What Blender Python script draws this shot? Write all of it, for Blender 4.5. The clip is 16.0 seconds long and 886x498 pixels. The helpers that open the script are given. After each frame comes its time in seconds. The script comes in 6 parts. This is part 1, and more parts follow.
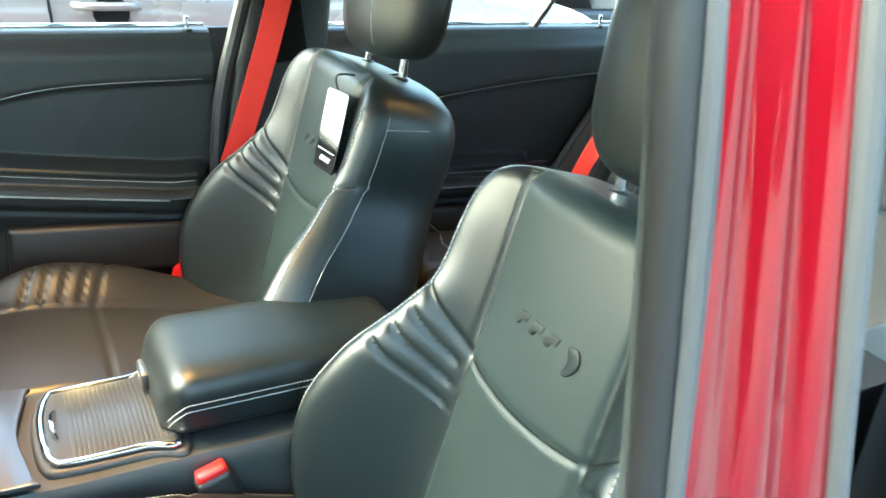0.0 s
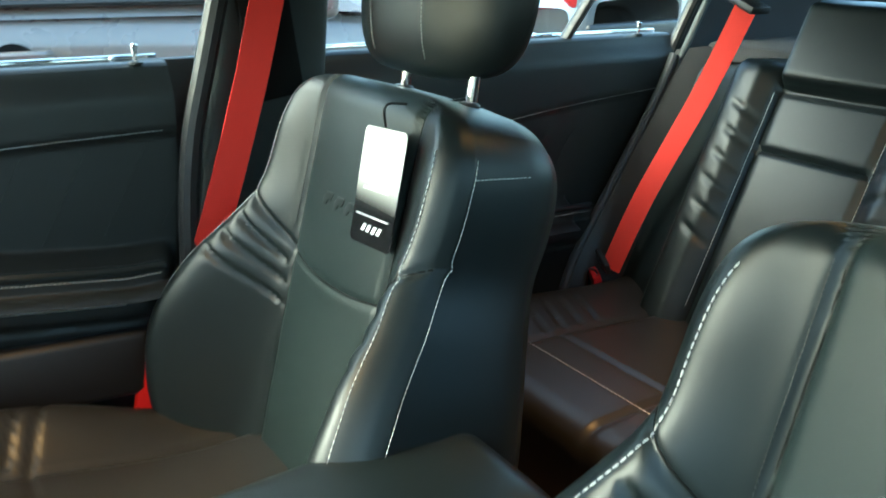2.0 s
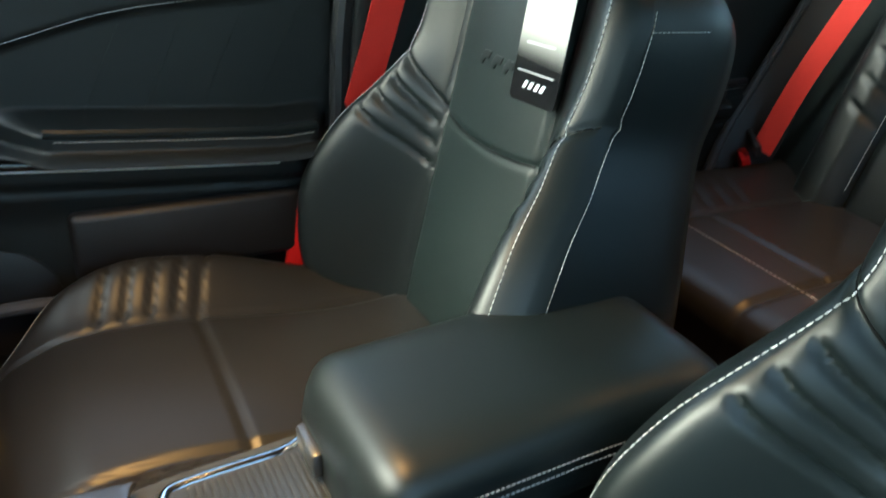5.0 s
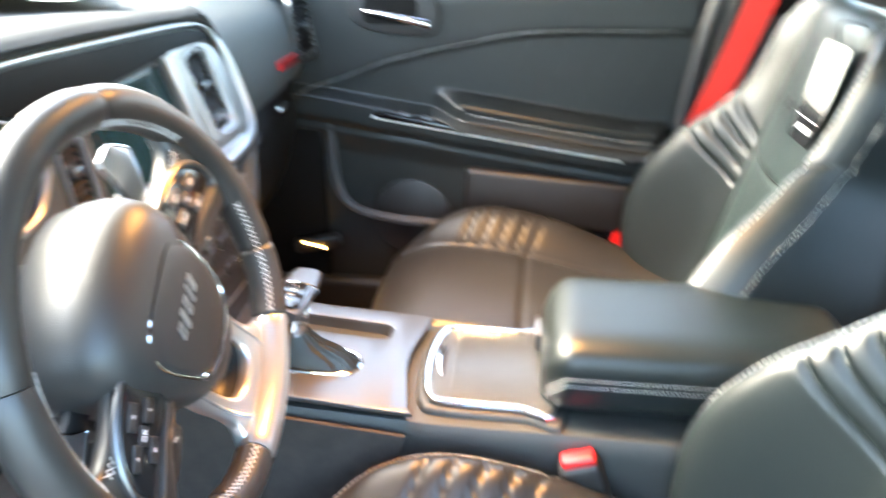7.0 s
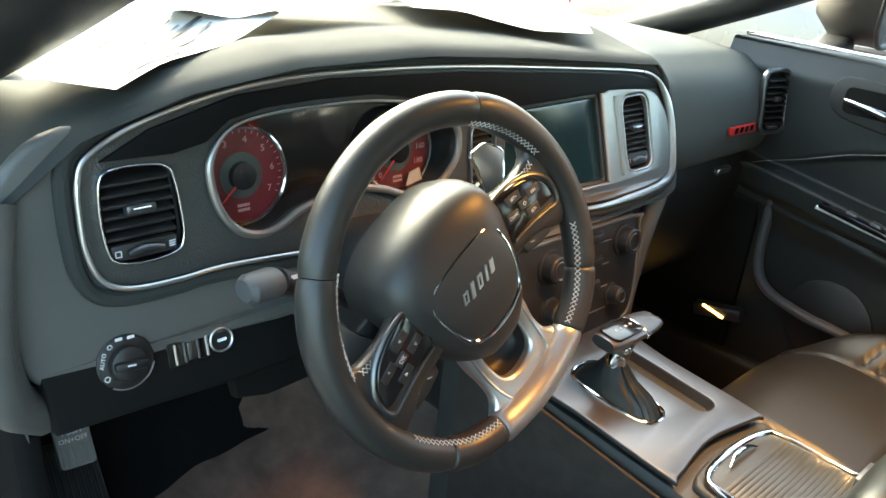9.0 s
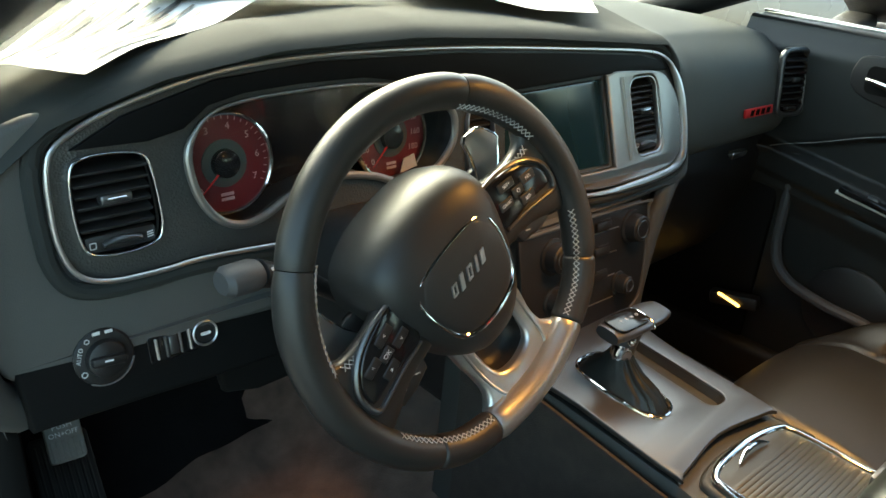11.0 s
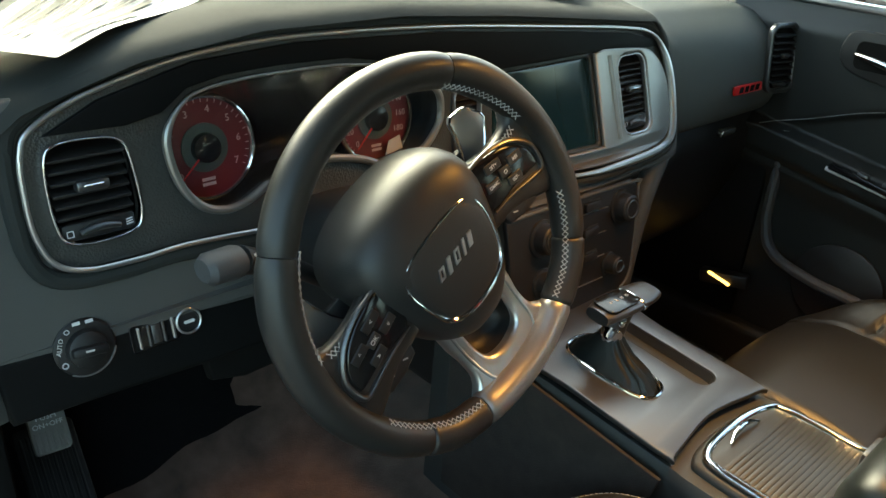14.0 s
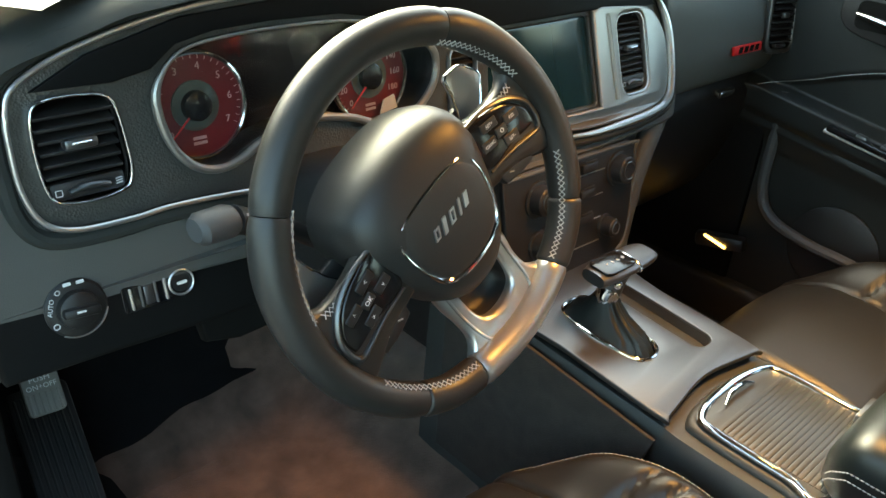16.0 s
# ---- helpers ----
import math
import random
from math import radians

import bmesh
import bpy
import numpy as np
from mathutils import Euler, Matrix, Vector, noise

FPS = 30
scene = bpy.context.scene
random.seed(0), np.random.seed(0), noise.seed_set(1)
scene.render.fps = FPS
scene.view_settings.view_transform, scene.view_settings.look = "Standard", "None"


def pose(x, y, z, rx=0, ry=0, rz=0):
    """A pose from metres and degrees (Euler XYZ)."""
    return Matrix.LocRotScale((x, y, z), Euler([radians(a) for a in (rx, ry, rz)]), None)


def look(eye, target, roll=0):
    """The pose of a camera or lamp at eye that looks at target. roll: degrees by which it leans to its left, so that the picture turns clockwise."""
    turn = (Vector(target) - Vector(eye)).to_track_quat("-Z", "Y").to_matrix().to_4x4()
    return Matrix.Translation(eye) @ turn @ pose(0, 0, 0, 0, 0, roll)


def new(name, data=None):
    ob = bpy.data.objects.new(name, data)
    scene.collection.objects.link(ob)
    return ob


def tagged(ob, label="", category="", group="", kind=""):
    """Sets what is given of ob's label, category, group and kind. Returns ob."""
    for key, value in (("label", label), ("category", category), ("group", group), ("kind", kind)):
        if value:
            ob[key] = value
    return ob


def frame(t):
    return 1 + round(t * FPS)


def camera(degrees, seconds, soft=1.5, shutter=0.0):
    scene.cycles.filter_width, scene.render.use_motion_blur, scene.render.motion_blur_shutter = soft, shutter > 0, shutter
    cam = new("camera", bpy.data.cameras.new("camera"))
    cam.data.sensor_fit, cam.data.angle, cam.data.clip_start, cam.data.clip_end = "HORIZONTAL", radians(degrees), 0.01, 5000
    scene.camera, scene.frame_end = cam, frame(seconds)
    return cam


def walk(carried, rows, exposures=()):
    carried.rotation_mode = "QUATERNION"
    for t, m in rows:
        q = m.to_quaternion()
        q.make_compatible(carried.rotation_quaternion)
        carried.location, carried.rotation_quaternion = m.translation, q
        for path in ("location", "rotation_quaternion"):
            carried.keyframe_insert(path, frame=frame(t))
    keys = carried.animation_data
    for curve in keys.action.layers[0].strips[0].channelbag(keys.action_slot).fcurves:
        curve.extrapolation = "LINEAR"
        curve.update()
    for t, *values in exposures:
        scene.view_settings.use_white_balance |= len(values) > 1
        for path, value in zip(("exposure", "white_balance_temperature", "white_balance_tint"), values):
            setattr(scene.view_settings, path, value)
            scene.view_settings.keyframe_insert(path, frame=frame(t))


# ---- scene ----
cam = camera(58.3, 16.0, shutter=0.5)

EXPOSURES = [(0, 4.45, 6100, -14), (0.5, 4.1, 6000, -15), (1.0, 3.4, 5700, -20), (1.5, 3.4, 5700, -20), (3.5, 2.7, 6000, -17), (4.0, 2.5, 5800, -18), (4.5, 2.7, 5800, -17), (6.8, 4.7, 6500, 0), (7.2, 5.2, 6600, 0), (8.0, 4.75, 6900, -2), (9.0, 3.8, 7100, -8), (12.5, 2.9, 7300, -13), (14.5, 2.8, 7300, -13), (16.0, 3.45, 7400, -12)]
PATH = [
    (0, (-1.01, -0.089, 1.388), (0.569, -1.004, 0.569), 4.6),
    (0.5, (-0.929, -0.069, 1.364), (0.66, -0.965, 0.545), 4.1),
    (1, (-0.729, -0.121, 1.326), (0.858, -1.008, 0.493), 3.1),
    (1.5, (-0.607, -0.101, 1.279), (0.937, -1.096, 0.488), 3.2),
    (2, (-0.522, -0.117, 1.262), (0.996, -1.208, 0.551), 1.5),
    (2.5, (-0.465, -0.144, 1.245), (1.04, -1.325, 0.66), -0.0),
    (3, (-0.445, -0.153, 1.261), (1.05, -1.374, 0.737), -1.0),
    (3.5, (-0.443, -0.152, 1.261), (1.041, -1.385, 0.736), -1.1),
    (4, (-0.452, -0.116, 1.231), (1.054, -1.278, 0.614), 0.1),
    (4.5, (-0.487, -0.065, 1.127), (1.106, -1.086, 0.479), 2.1),
    (4.7, (-0.475, -0.059, 1.182), (1.084, -1.013, 0.37), 1.7),
    (6.8, (-0.868, -0.187, 1.288), (0.881, -0.15, 0.318), -2.2),
    (7, (-0.877, -0.195, 1.291), (0.901, 0.025, 0.403), -0.1),
    (7.5, (-0.914, -0.323, 1.306), (0.676, 0.578, 0.494), 2.5),
    (8, (-0.954, -0.355, 1.308), (0.559, 0.67, 0.495), 5.3),
    (8.5, (-0.933, -0.367, 1.32), (0.431, 0.842, 0.496), 5.4),
    (9, (-0.873, -0.385, 1.312), (0.417, 0.902, 0.487), 5.3),
    (11.3, (-0.826, -0.384, 1.303), (0.39, 0.944, 0.433), 3.7),
    (11.5, (-0.826, -0.384, 1.303), (0.373, 0.959, 0.434), 3.4),
    (12, (-0.828, -0.384, 1.302), (0.366, 0.96, 0.425), 3.6),
    (12.5, (-0.827, -0.383, 1.302), (0.365, 0.961, 0.423), 3.7),
    (13, (-0.822, -0.382, 1.303), (0.409, 0.925, 0.422), 4.3),
    (13.5, (-0.817, -0.378, 1.302), (0.43, 0.909, 0.415), 4.1),
    (14, (-0.815, -0.377, 1.299), (0.43, 0.904, 0.399), 3.9),
    (14.5, (-0.815, -0.377, 1.297), (0.428, 0.895, 0.381), 4.1),
    (15, (-0.811, -0.375, 1.295), (0.422, 0.882, 0.348), 4.2),
    (15.5, (-0.811, -0.373, 1.292), (0.416, 0.876, 0.326), 4.0),
    (16, (-0.811, -0.373, 1.291), (0.419, 0.866, 0.314), 4.2),
]
walk(cam, [(t, look(eye, target, roll)) for t, eye, target, roll in PATH], EXPOSURES)

SKY, SUN, LAMP = 0.145, 0.5, 0.42


# ---- light ----
world = bpy.data.worlds.new("sky")
scene.world = world
world.use_nodes = True
wn = world.node_tree.nodes
sky = wn.new("ShaderNodeTexSky")
sky.sky_type = "NISHITA"
sky.sun_disc = False
sky.sun_elevation, sky.sun_rotation = radians(36), radians(14)
sky.air_density, sky.dust_density = 1.0, 4.0
world.node_tree.links.new(sky.outputs[0], wn["Background"].inputs[0])
wn["Background"].inputs[1].default_value = SKY
sun = new("sun", bpy.data.lights.new("sun", "SUN"))
sun.data.energy, sun.data.angle, sun.data.color = SUN, radians(30), (1.0, 0.96, 0.9)
sun.matrix_basis = look((0.9, 3.6, 2.7), (0, 0, 0))
lamp = new("map_lamp_light", bpy.data.lights.new("map_lamp_light", "AREA"))
lamp.data.shape, lamp.data.size, lamp.data.size_y = "RECTANGLE", 0.18, 0.06
lamp.data.energy, lamp.data.color = LAMP * 0.60, (1.0, 0.42, 0.11)
lamp.matrix_basis = look((0.03, -0.08, 1.434), (-0.16, 0.0, 0.7))
lamp.data.spread = radians(84)
lamp = new("passenger_map_lamp_light", bpy.data.lights.new("passenger_map_lamp_light", "AREA"))
lamp.data.shape, lamp.data.size, lamp.data.size_y = "RECTANGLE", 0.08, 0.05
lamp.data.energy, lamp.data.color = LAMP * 0.5, (1.0, 0.50, 0.18)
lamp.matrix_basis = look((0.10, -0.08, 1.434), (0.33, -0.24, 0.5))
lamp.data.spread = radians(62)
dome = new("dome_lamp_light", bpy.data.lights.new("dome_lamp_light", "AREA"))
dome.data.shape, dome.data.size, dome.data.size_y = "RECTANGLE", 0.16, 0.07
dome.data.energy, dome.data.color = LAMP * 0.75, (1.0, 0.45, 0.15)
dome.data.spread = radians(80)
dome.matrix_basis = look((0.0, -0.98, 1.425), (0.0, -1.05, 0.5))


# ---- materials ----
def material(name, color, rough=0.5, metal=0.0, grain=300.0, bump=0.15, mottle=0.12, stain=6.0, coat=0.0, spec=0.5, cells=False, sheen=0.0):
    """A surface with colour mottling at two scales and a fine relief, in metres of the object's own space."""
    m = bpy.data.materials.new(name)
    m.use_nodes = True
    n, l = m.node_tree.nodes, m.node_tree.links
    b = n["Principled BSDF"]
    b.inputs["Roughness"].default_value, b.inputs["Metallic"].default_value = rough, metal
    b.inputs["Coat Weight"].default_value, b.inputs["Specular IOR Level"].default_value = coat, spec
    b.inputs["Coat Roughness"].default_value = 0.05
    b.inputs["Sheen Weight"].default_value = sheen
    co = n.new("ShaderNodeTexCoord")
    big, fine = n.new("ShaderNodeTexNoise"), n.new("ShaderNodeTexVoronoi" if cells else "ShaderNodeTexNoise")
    big.inputs["Scale"].default_value, fine.inputs["Scale"].default_value = stain, grain
    big.inputs["Detail"].default_value = 5
    for t in (big, fine):
        l.new(co.outputs["Object"], t.inputs["Vector"])
    ramp = n.new("ShaderNodeMapRange")
    ramp.inputs["To Min"].default_value, ramp.inputs["To Max"].default_value = 1 - mottle, 1 + mottle
    l.new(big.outputs[0], ramp.inputs["Value"])
    mul = n.new("ShaderNodeVectorMath")
    mul.operation = "SCALE"
    mul.inputs[0].default_value = color[:3]
    l.new(ramp.outputs[0], mul.inputs["Scale"])
    l.new(mul.outputs[0], b.inputs["Base Color"])
    rr = n.new("ShaderNodeMapRange")
    rr.inputs["To Min"].default_value, rr.inputs["To Max"].default_value = max(rough - 0.08, 0.02), min(rough + 0.08, 1)
    l.new(big.outputs[0], rr.inputs["Value"])
    l.new(rr.outputs[0], b.inputs["Roughness"])
    if bump:
        bp = n.new("ShaderNodeBump")
        bp.inputs["Strength"].default_value, bp.inputs["Distance"].default_value = bump, 0.001
        l.new(fine.outputs[0], bp.inputs["Height"])
        l.new(bp.outputs[0], b.inputs["Normal"])
    return m


def glow(name, color, strength):
    m = bpy.data.materials.new(name)
    m.use_nodes = True
    b = m.node_tree.nodes["Principled BSDF"]
    b.inputs["Base Color"].default_value = (*color, 1)
    b.inputs["Emission Color"].default_value, b.inputs["Emission Strength"].default_value = (*color, 1), strength
    return m


def clear(name, tint=(1, 1, 1), amount=0.94):
    """A thin pane: mostly see-through, with a glossy sheen."""
    m = bpy.data.materials.new(name)
    m.use_nodes = True
    n, l = m.node_tree.nodes, m.node_tree.links
    t, g, mix = n.new("ShaderNodeBsdfTransparent"), n.new("ShaderNodeBsdfGlossy"), n.new("ShaderNodeMixShader")
    t.inputs[0].default_value, g.inputs["Roughness"].default_value = (*tint, 1), 0.02
    lw, pw, sc = n.new("ShaderNodeLayerWeight"), n.new("ShaderNodeMath"), n.new("ShaderNodeMapRange")
    lw.inputs[0].default_value = 0.5
    pw.operation = "POWER"
    pw.inputs[1].default_value = 4.0
    sc.inputs["To Min"].default_value, sc.inputs["To Max"].default_value = 0.02, 0.7
    l.new(lw.outputs["Facing"], pw.inputs[0])
    l.new(pw.outputs[0], sc.inputs["Value"])
    l.new(sc.outputs[0], mix.inputs[0])
    l.new(t.outputs[0], mix.inputs[1])
    l.new(g.outputs[0], mix.inputs[2])
    l.new(mix.outputs[0], n["Material Output"].inputs[0])
    return m


def reflection_fade(name, top, foot, y0, y1):
    """A glossy card with a painted reflection, fading between two colours along its own y."""
    m = material(name, top, 0.16, bump=0.0, mottle=0.02, coat=0.5)
    n, l = m.node_tree.nodes, m.node_tree.links
    co, sep, rng, mix = n.new("ShaderNodeTexCoord"), n.new("ShaderNodeSeparateXYZ"), n.new("ShaderNodeMapRange"), n.new("ShaderNodeMix")
    mix.data_type = "RGBA"
    rng.interpolation_type = "SMOOTHSTEP"
    rng.inputs["From Min"].default_value, rng.inputs["From Max"].default_value = y0, y1
    mix.inputs["A"].default_value, mix.inputs["B"].default_value = (*foot, 1), (*top, 1)
    l.new(co.outputs["Generated"], sep.inputs[0])
    l.new(sep.outputs["Z"], rng.inputs["Value"])
    l.new(rng.outputs[0], mix.inputs["Factor"])
    l.new(mix.outputs["Result"], n["Principled BSDF"].inputs["Base Color"])
    return m


# black card; the white top is the windscreen's reflection put into the colour
TAGCARD = reflection_fade("card_reflection_fade", (0.78, 0.78, 0.72), (0.010, 0.010, 0.011), 0.30, 0.66)
INSERT = material("perforated_insert_leather", (0.0105, 0.0180, 0.0182), 0.46, grain=1500, bump=0.10, mottle=0.12, cells=True, spec=0.42)
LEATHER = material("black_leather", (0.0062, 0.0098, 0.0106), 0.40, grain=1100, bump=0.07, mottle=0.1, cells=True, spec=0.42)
# same black leather for the cushions, lighter and warmer: lamplight put into the colour
LEATHER_LAMPLIT = material("lamplit_black_leather", (0.0165, 0.0162, 0.0152), 0.40, grain=1100, bump=0.07, mottle=0.12, cells=True, spec=0.42)
SOFT = material("soft_touch_black", (0.028, 0.031, 0.0305), 0.50, grain=1300, bump=0.15, mottle=0.1, cells=True)
RIMLEATHER = material("smooth_wheel_leather", (0.020, 0.0195, 0.0185), 0.40, grain=1300, bump=0.06, mottle=0.12, cells=True, spec=0.5)
HUBSKIN = material("hub_leather_grain", (0.020, 0.020, 0.0195), 0.44, grain=900, bump=0.12, mottle=0.1, cells=True, spec=0.5)
DASHSOFT = material("grey_dash_face", (0.072, 0.073, 0.070), 0.50, grain=900, bump=0.22, mottle=0.1, cells=True)
DOORSOFT = material("black_door_trim", (0.0098, 0.0118, 0.0115), 0.46, grain=1200, bump=0.15, mottle=0.12, cells=True)
# dash pad again, paler: the light on the passenger side is in the colour
PADLIT = material("lit_passenger_dash", (0.078, 0.083, 0.077), 0.72, grain=1300, bump=0.2, mottle=0.12, cells=True, spec=0.3)
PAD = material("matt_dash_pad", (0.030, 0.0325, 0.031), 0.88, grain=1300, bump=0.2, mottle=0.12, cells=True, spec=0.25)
SURROUND = material("warm_silver_trim", (0.30, 0.29, 0.275), 0.36, metal=0.8, grain=900, bump=0.06, mottle=0.06)
PLASTIC = material("black_plastic", (0.012, 0.012, 0.0125), 0.42, grain=1200, bump=0.25, mottle=0.1, cells=True)
HOODBLACK = material("matt_hood_black_shade", (0.0035, 0.004, 0.0045), 0.55, grain=900, bump=0.1, mottle=0.1, spec=0.12)
GLOSSY = material("gloss_black", (0.008, 0.008, 0.009), 0.12, grain=50, bump=0.0, mottle=0.05)
# near-black base: the shade of wells, gaps and footwells is in the colour
DEEPSHADE = material("deep_shade_black", (0.004, 0.004, 0.004), 0.8, grain=300, bump=0.1, spec=0.15)
RUBBER = material("rubber_seal", (0.05, 0.052, 0.055), 0.6, grain=500, bump=0.2)
GREYTRIM = material("grey_pillar_trim", (0.030, 0.037, 0.037), 0.55, grain=900, bump=0.25, cells=True)
TEXTURED = material("textured_graphite", (0.060, 0.062, 0.060), 0.36, metal=0.35, grain=420, bump=0.5, cells=True)
SATIN = material("satin_silver", (0.55, 0.55, 0.55), 0.30, metal=0.9, grain=900, bump=0.05, mottle=0.06)
GRAPHITE = material("graphite_trim", (0.14, 0.145, 0.15), 0.32, metal=0.85, grain=900, bump=0.06, mottle=0.06)
STRIP = material("brushed_bright_strip", (0.80, 0.80, 0.79), 0.48, metal=0.6, grain=900, bump=0.05, mottle=0.05)
CHROME = material("chrome", (0.75, 0.76, 0.78), 0.08, metal=1.0, bump=0.0, mottle=0.03)
STITCH = material("grey_thread", (0.42, 0.43, 0.42), 0.7, grain=1500, bump=0.3)
CARPET = material("brown_black_carpet", (0.115, 0.072, 0.054), 0.95, grain=420, bump=1.0, mottle=0.95, stain=22, sheen=0.3)
FOOTCARPET = material("black_trim_carpet", (0.030, 0.024, 0.021), 0.95, grain=500, bump=1.0, mottle=0.7, stain=50)
FOOTDARK = material("footwell_dark_sheet", (0.007, 0.007, 0.0075), 0.9, grain=500, bump=0.6, mottle=0.4, stain=30, spec=0.1)
PEDALPAD = material("worn_grey_rubber", (0.19, 0.185, 0.17), 0.5, grain=500, bump=0.2)
BELT = material("red_webbing", (0.62, 0.022, 0.014), 0.62, grain=900, bump=0.4, mottle=0.08)
REDCLIP = material("red_plastic", (0.55, 0.012, 0.015), 0.35, bump=0.0)
PAINT = material("red_car_paint", (0.125, 0.001, 0.006), 0.22, coat=1.0, bump=0.0, mottle=0.05)
HEADLINER = material("black_headliner", (0.030, 0.030, 0.032), 0.95, grain=1500, bump=0.5)
PAPER = material("white_paper", (0.52, 0.52, 0.50), 0.7, bump=0.0, mottle=0.04)
INK = material("printed_ink", (0.03, 0.03, 0.03), 0.7, bump=0.0)
DIAL = material("red_dial_face", (0.11, 0.006, 0.010), 0.45, bump=0.0, mottle=0.15)
DIALHUB = material("grey_dial_hub", (0.050, 0.066, 0.058), 0.5, grain=600, bump=0.3, mottle=0.3)
DIALMARK = material("faded_dial_marking", (0.46, 0.30, 0.30), 0.5, bump=0.0)
MARK = material("white_marking", (0.70, 0.70, 0.70), 0.5, bump=0.0)
# blue-green base: a sky reflection on the switched-off screen, put into the colour
SCREEN = material("sky_tinted_screen", (0.007, 0.024, 0.033), 0.14, bump=0.0, mottle=0.05)
GLASS = clear("clear_glass")
LIDGREY = material("grey_roller_lid", (0.030, 0.033, 0.034), 0.34, metal=0.0, grain=900, bump=0.1)
# pale base colour stands in for the sky reflected in the parked cars' glass
SKYGLASS = material("sky_pale_car_glass", (0.22, 0.29, 0.31), 0.08, bump=0.0, mottle=0.05)
AMBER = glow("warm_courtesy_lamp", (1.0, 0.50, 0.10), 1.2)
LAMPLENS = glow("warm_map_lamp", (1.0, 0.5, 0.16), 3.0)
TAUPE = material("taupe_grey_car_paint", (0.20, 0.175, 0.155), 0.28, metal=0.4, coat=0.8, bump=0.0, mottle=0.06)
WHITECAR = material("white_car_paint", (0.78, 0.79, 0.80), 0.25, coat=0.8, bump=0.0, mottle=0.03)
BLACKCAR = material("dark_grey_car_paint", (0.09, 0.095, 0.10), 0.22, coat=0.8, bump=0.0)
TAIL = material("red_tail_lamp", (0.55, 0.02, 0.02), 0.15, coat=0.5, bump=0.0)
TYRE = material("tyre_rubber", (0.025, 0.025, 0.026), 0.8, grain=200, bump=0.3)
ASPHALT = material("asphalt", (0.10, 0.10, 0.10), 0.9, grain=120, bump=0.6, mottle=0.3, stain=0.8)
FACADE = material("pale_facade", (0.62, 0.62, 0.60), 0.8, grain=30, bump=0.2, mottle=0.08, stain=0.6)


# ---- shape helpers ----
OFF = {}


def thing(name, base, label, category, group="", kind=""):
    """A top-level thing: an Empty at its base; its parts are given in world metres."""
    e = new(name)
    e.empty_display_size = 0.05
    e.matrix_basis = Matrix.Translation(base)
    OFF[e] = Vector(base)
    return tagged(e, label, category, group, kind)


def mesh_of(name, bm, mat, sharp=35):
    me = bpy.data.meshes.new(name)
    bmesh.ops.recalc_face_normals(bm, faces=bm.faces)
    bm.to_mesh(me)
    bm.free()
    for p in me.polygons:
        p.use_smooth = True
    me.set_sharp_from_angle(angle=radians(sharp))
    me.materials.append(mat)
    return me


def part(name, bm, mat, parent, label="", sharp=35, normals=None):
    """One mesh under a thing, or under a part of one; normals: for a piece cut from a larger smooth surface."""
    top = parent
    while top.parent:
        top = top.parent
    bm.transform(Matrix.Translation(-OFF[top]))
    ob = new(name, mesh_of(name, bm, mat, sharp))
    if normals:
        ob.data.normals_split_custom_set_from_vertices(normals)
    ob.parent = parent
    return tagged(ob, label)


def single(name, bm, mat, label, category, group="", kind="", sharp=35):
    """A thing that is one mesh, given in world metres."""
    lo = Vector((min(v.co.x for v in bm.verts), min(v.co.y for v in bm.verts), min(v.co.z for v in bm.verts)))
    hi = Vector((max(v.co.x for v in bm.verts), max(v.co.y for v in bm.verts), lo.z))
    c = (lo + hi) / 2
    bm.transform(Matrix.Translation(-c))
    ob = new(name, mesh_of(name, bm, mat, sharp))
    ob.matrix_basis = Matrix.Translation(c)
    OFF[ob] = c
    return tagged(ob, label, category, group, kind)


def spline(points, n=8, closed=False):
    """A smooth curve through the points, n steps between each two."""
    p = [Vector(q) for q in points]
    k, out = len(p), []
    for i in range(k if closed else k - 1):
        if closed:
            a, b, c, d = p[(i - 1) % k], p[i], p[(i + 1) % k], p[(i + 2) % k]
        else:
            a, b, c, d = p[max(i - 1, 0)], p[i], p[i + 1], p[min(i + 2, k - 1)]
        for j in range(n):
            t = j / n
            out.append(0.5 * (2 * b + (c - a) * t + (2 * a - 5 * b + 4 * c - d) * t * t + (3 * b - a - 3 * c + d) * t ** 3))
    if not closed:
        out.append(p[-1].copy())
    return out


def curve1(xs, ys):
    """A smooth function through (x, y) pairs."""
    pts = spline([(a, b, 0) for a, b in zip(xs, ys)], 10)
    px, py = [q.x for q in pts], [q.y for q in pts]
    return lambda x: float(np.interp(x, px, py))


def grid(rows, closed=False, caps=False):
    """A surface through rows of points."""
    bm = bmesh.new()
    vs = [[bm.verts.new(p) for p in r] for r in rows]
    m = len(vs[0])
    for a, b in zip(vs, vs[1:]):
        for j in range(m if closed else m - 1):
            k = (j + 1) % m
            bm.faces.new((a[j], a[k], b[k], b[j]))
    if caps:
        bm.faces.new(vs[0][::-1])
        bm.faces.new(vs[-1])
    return bm


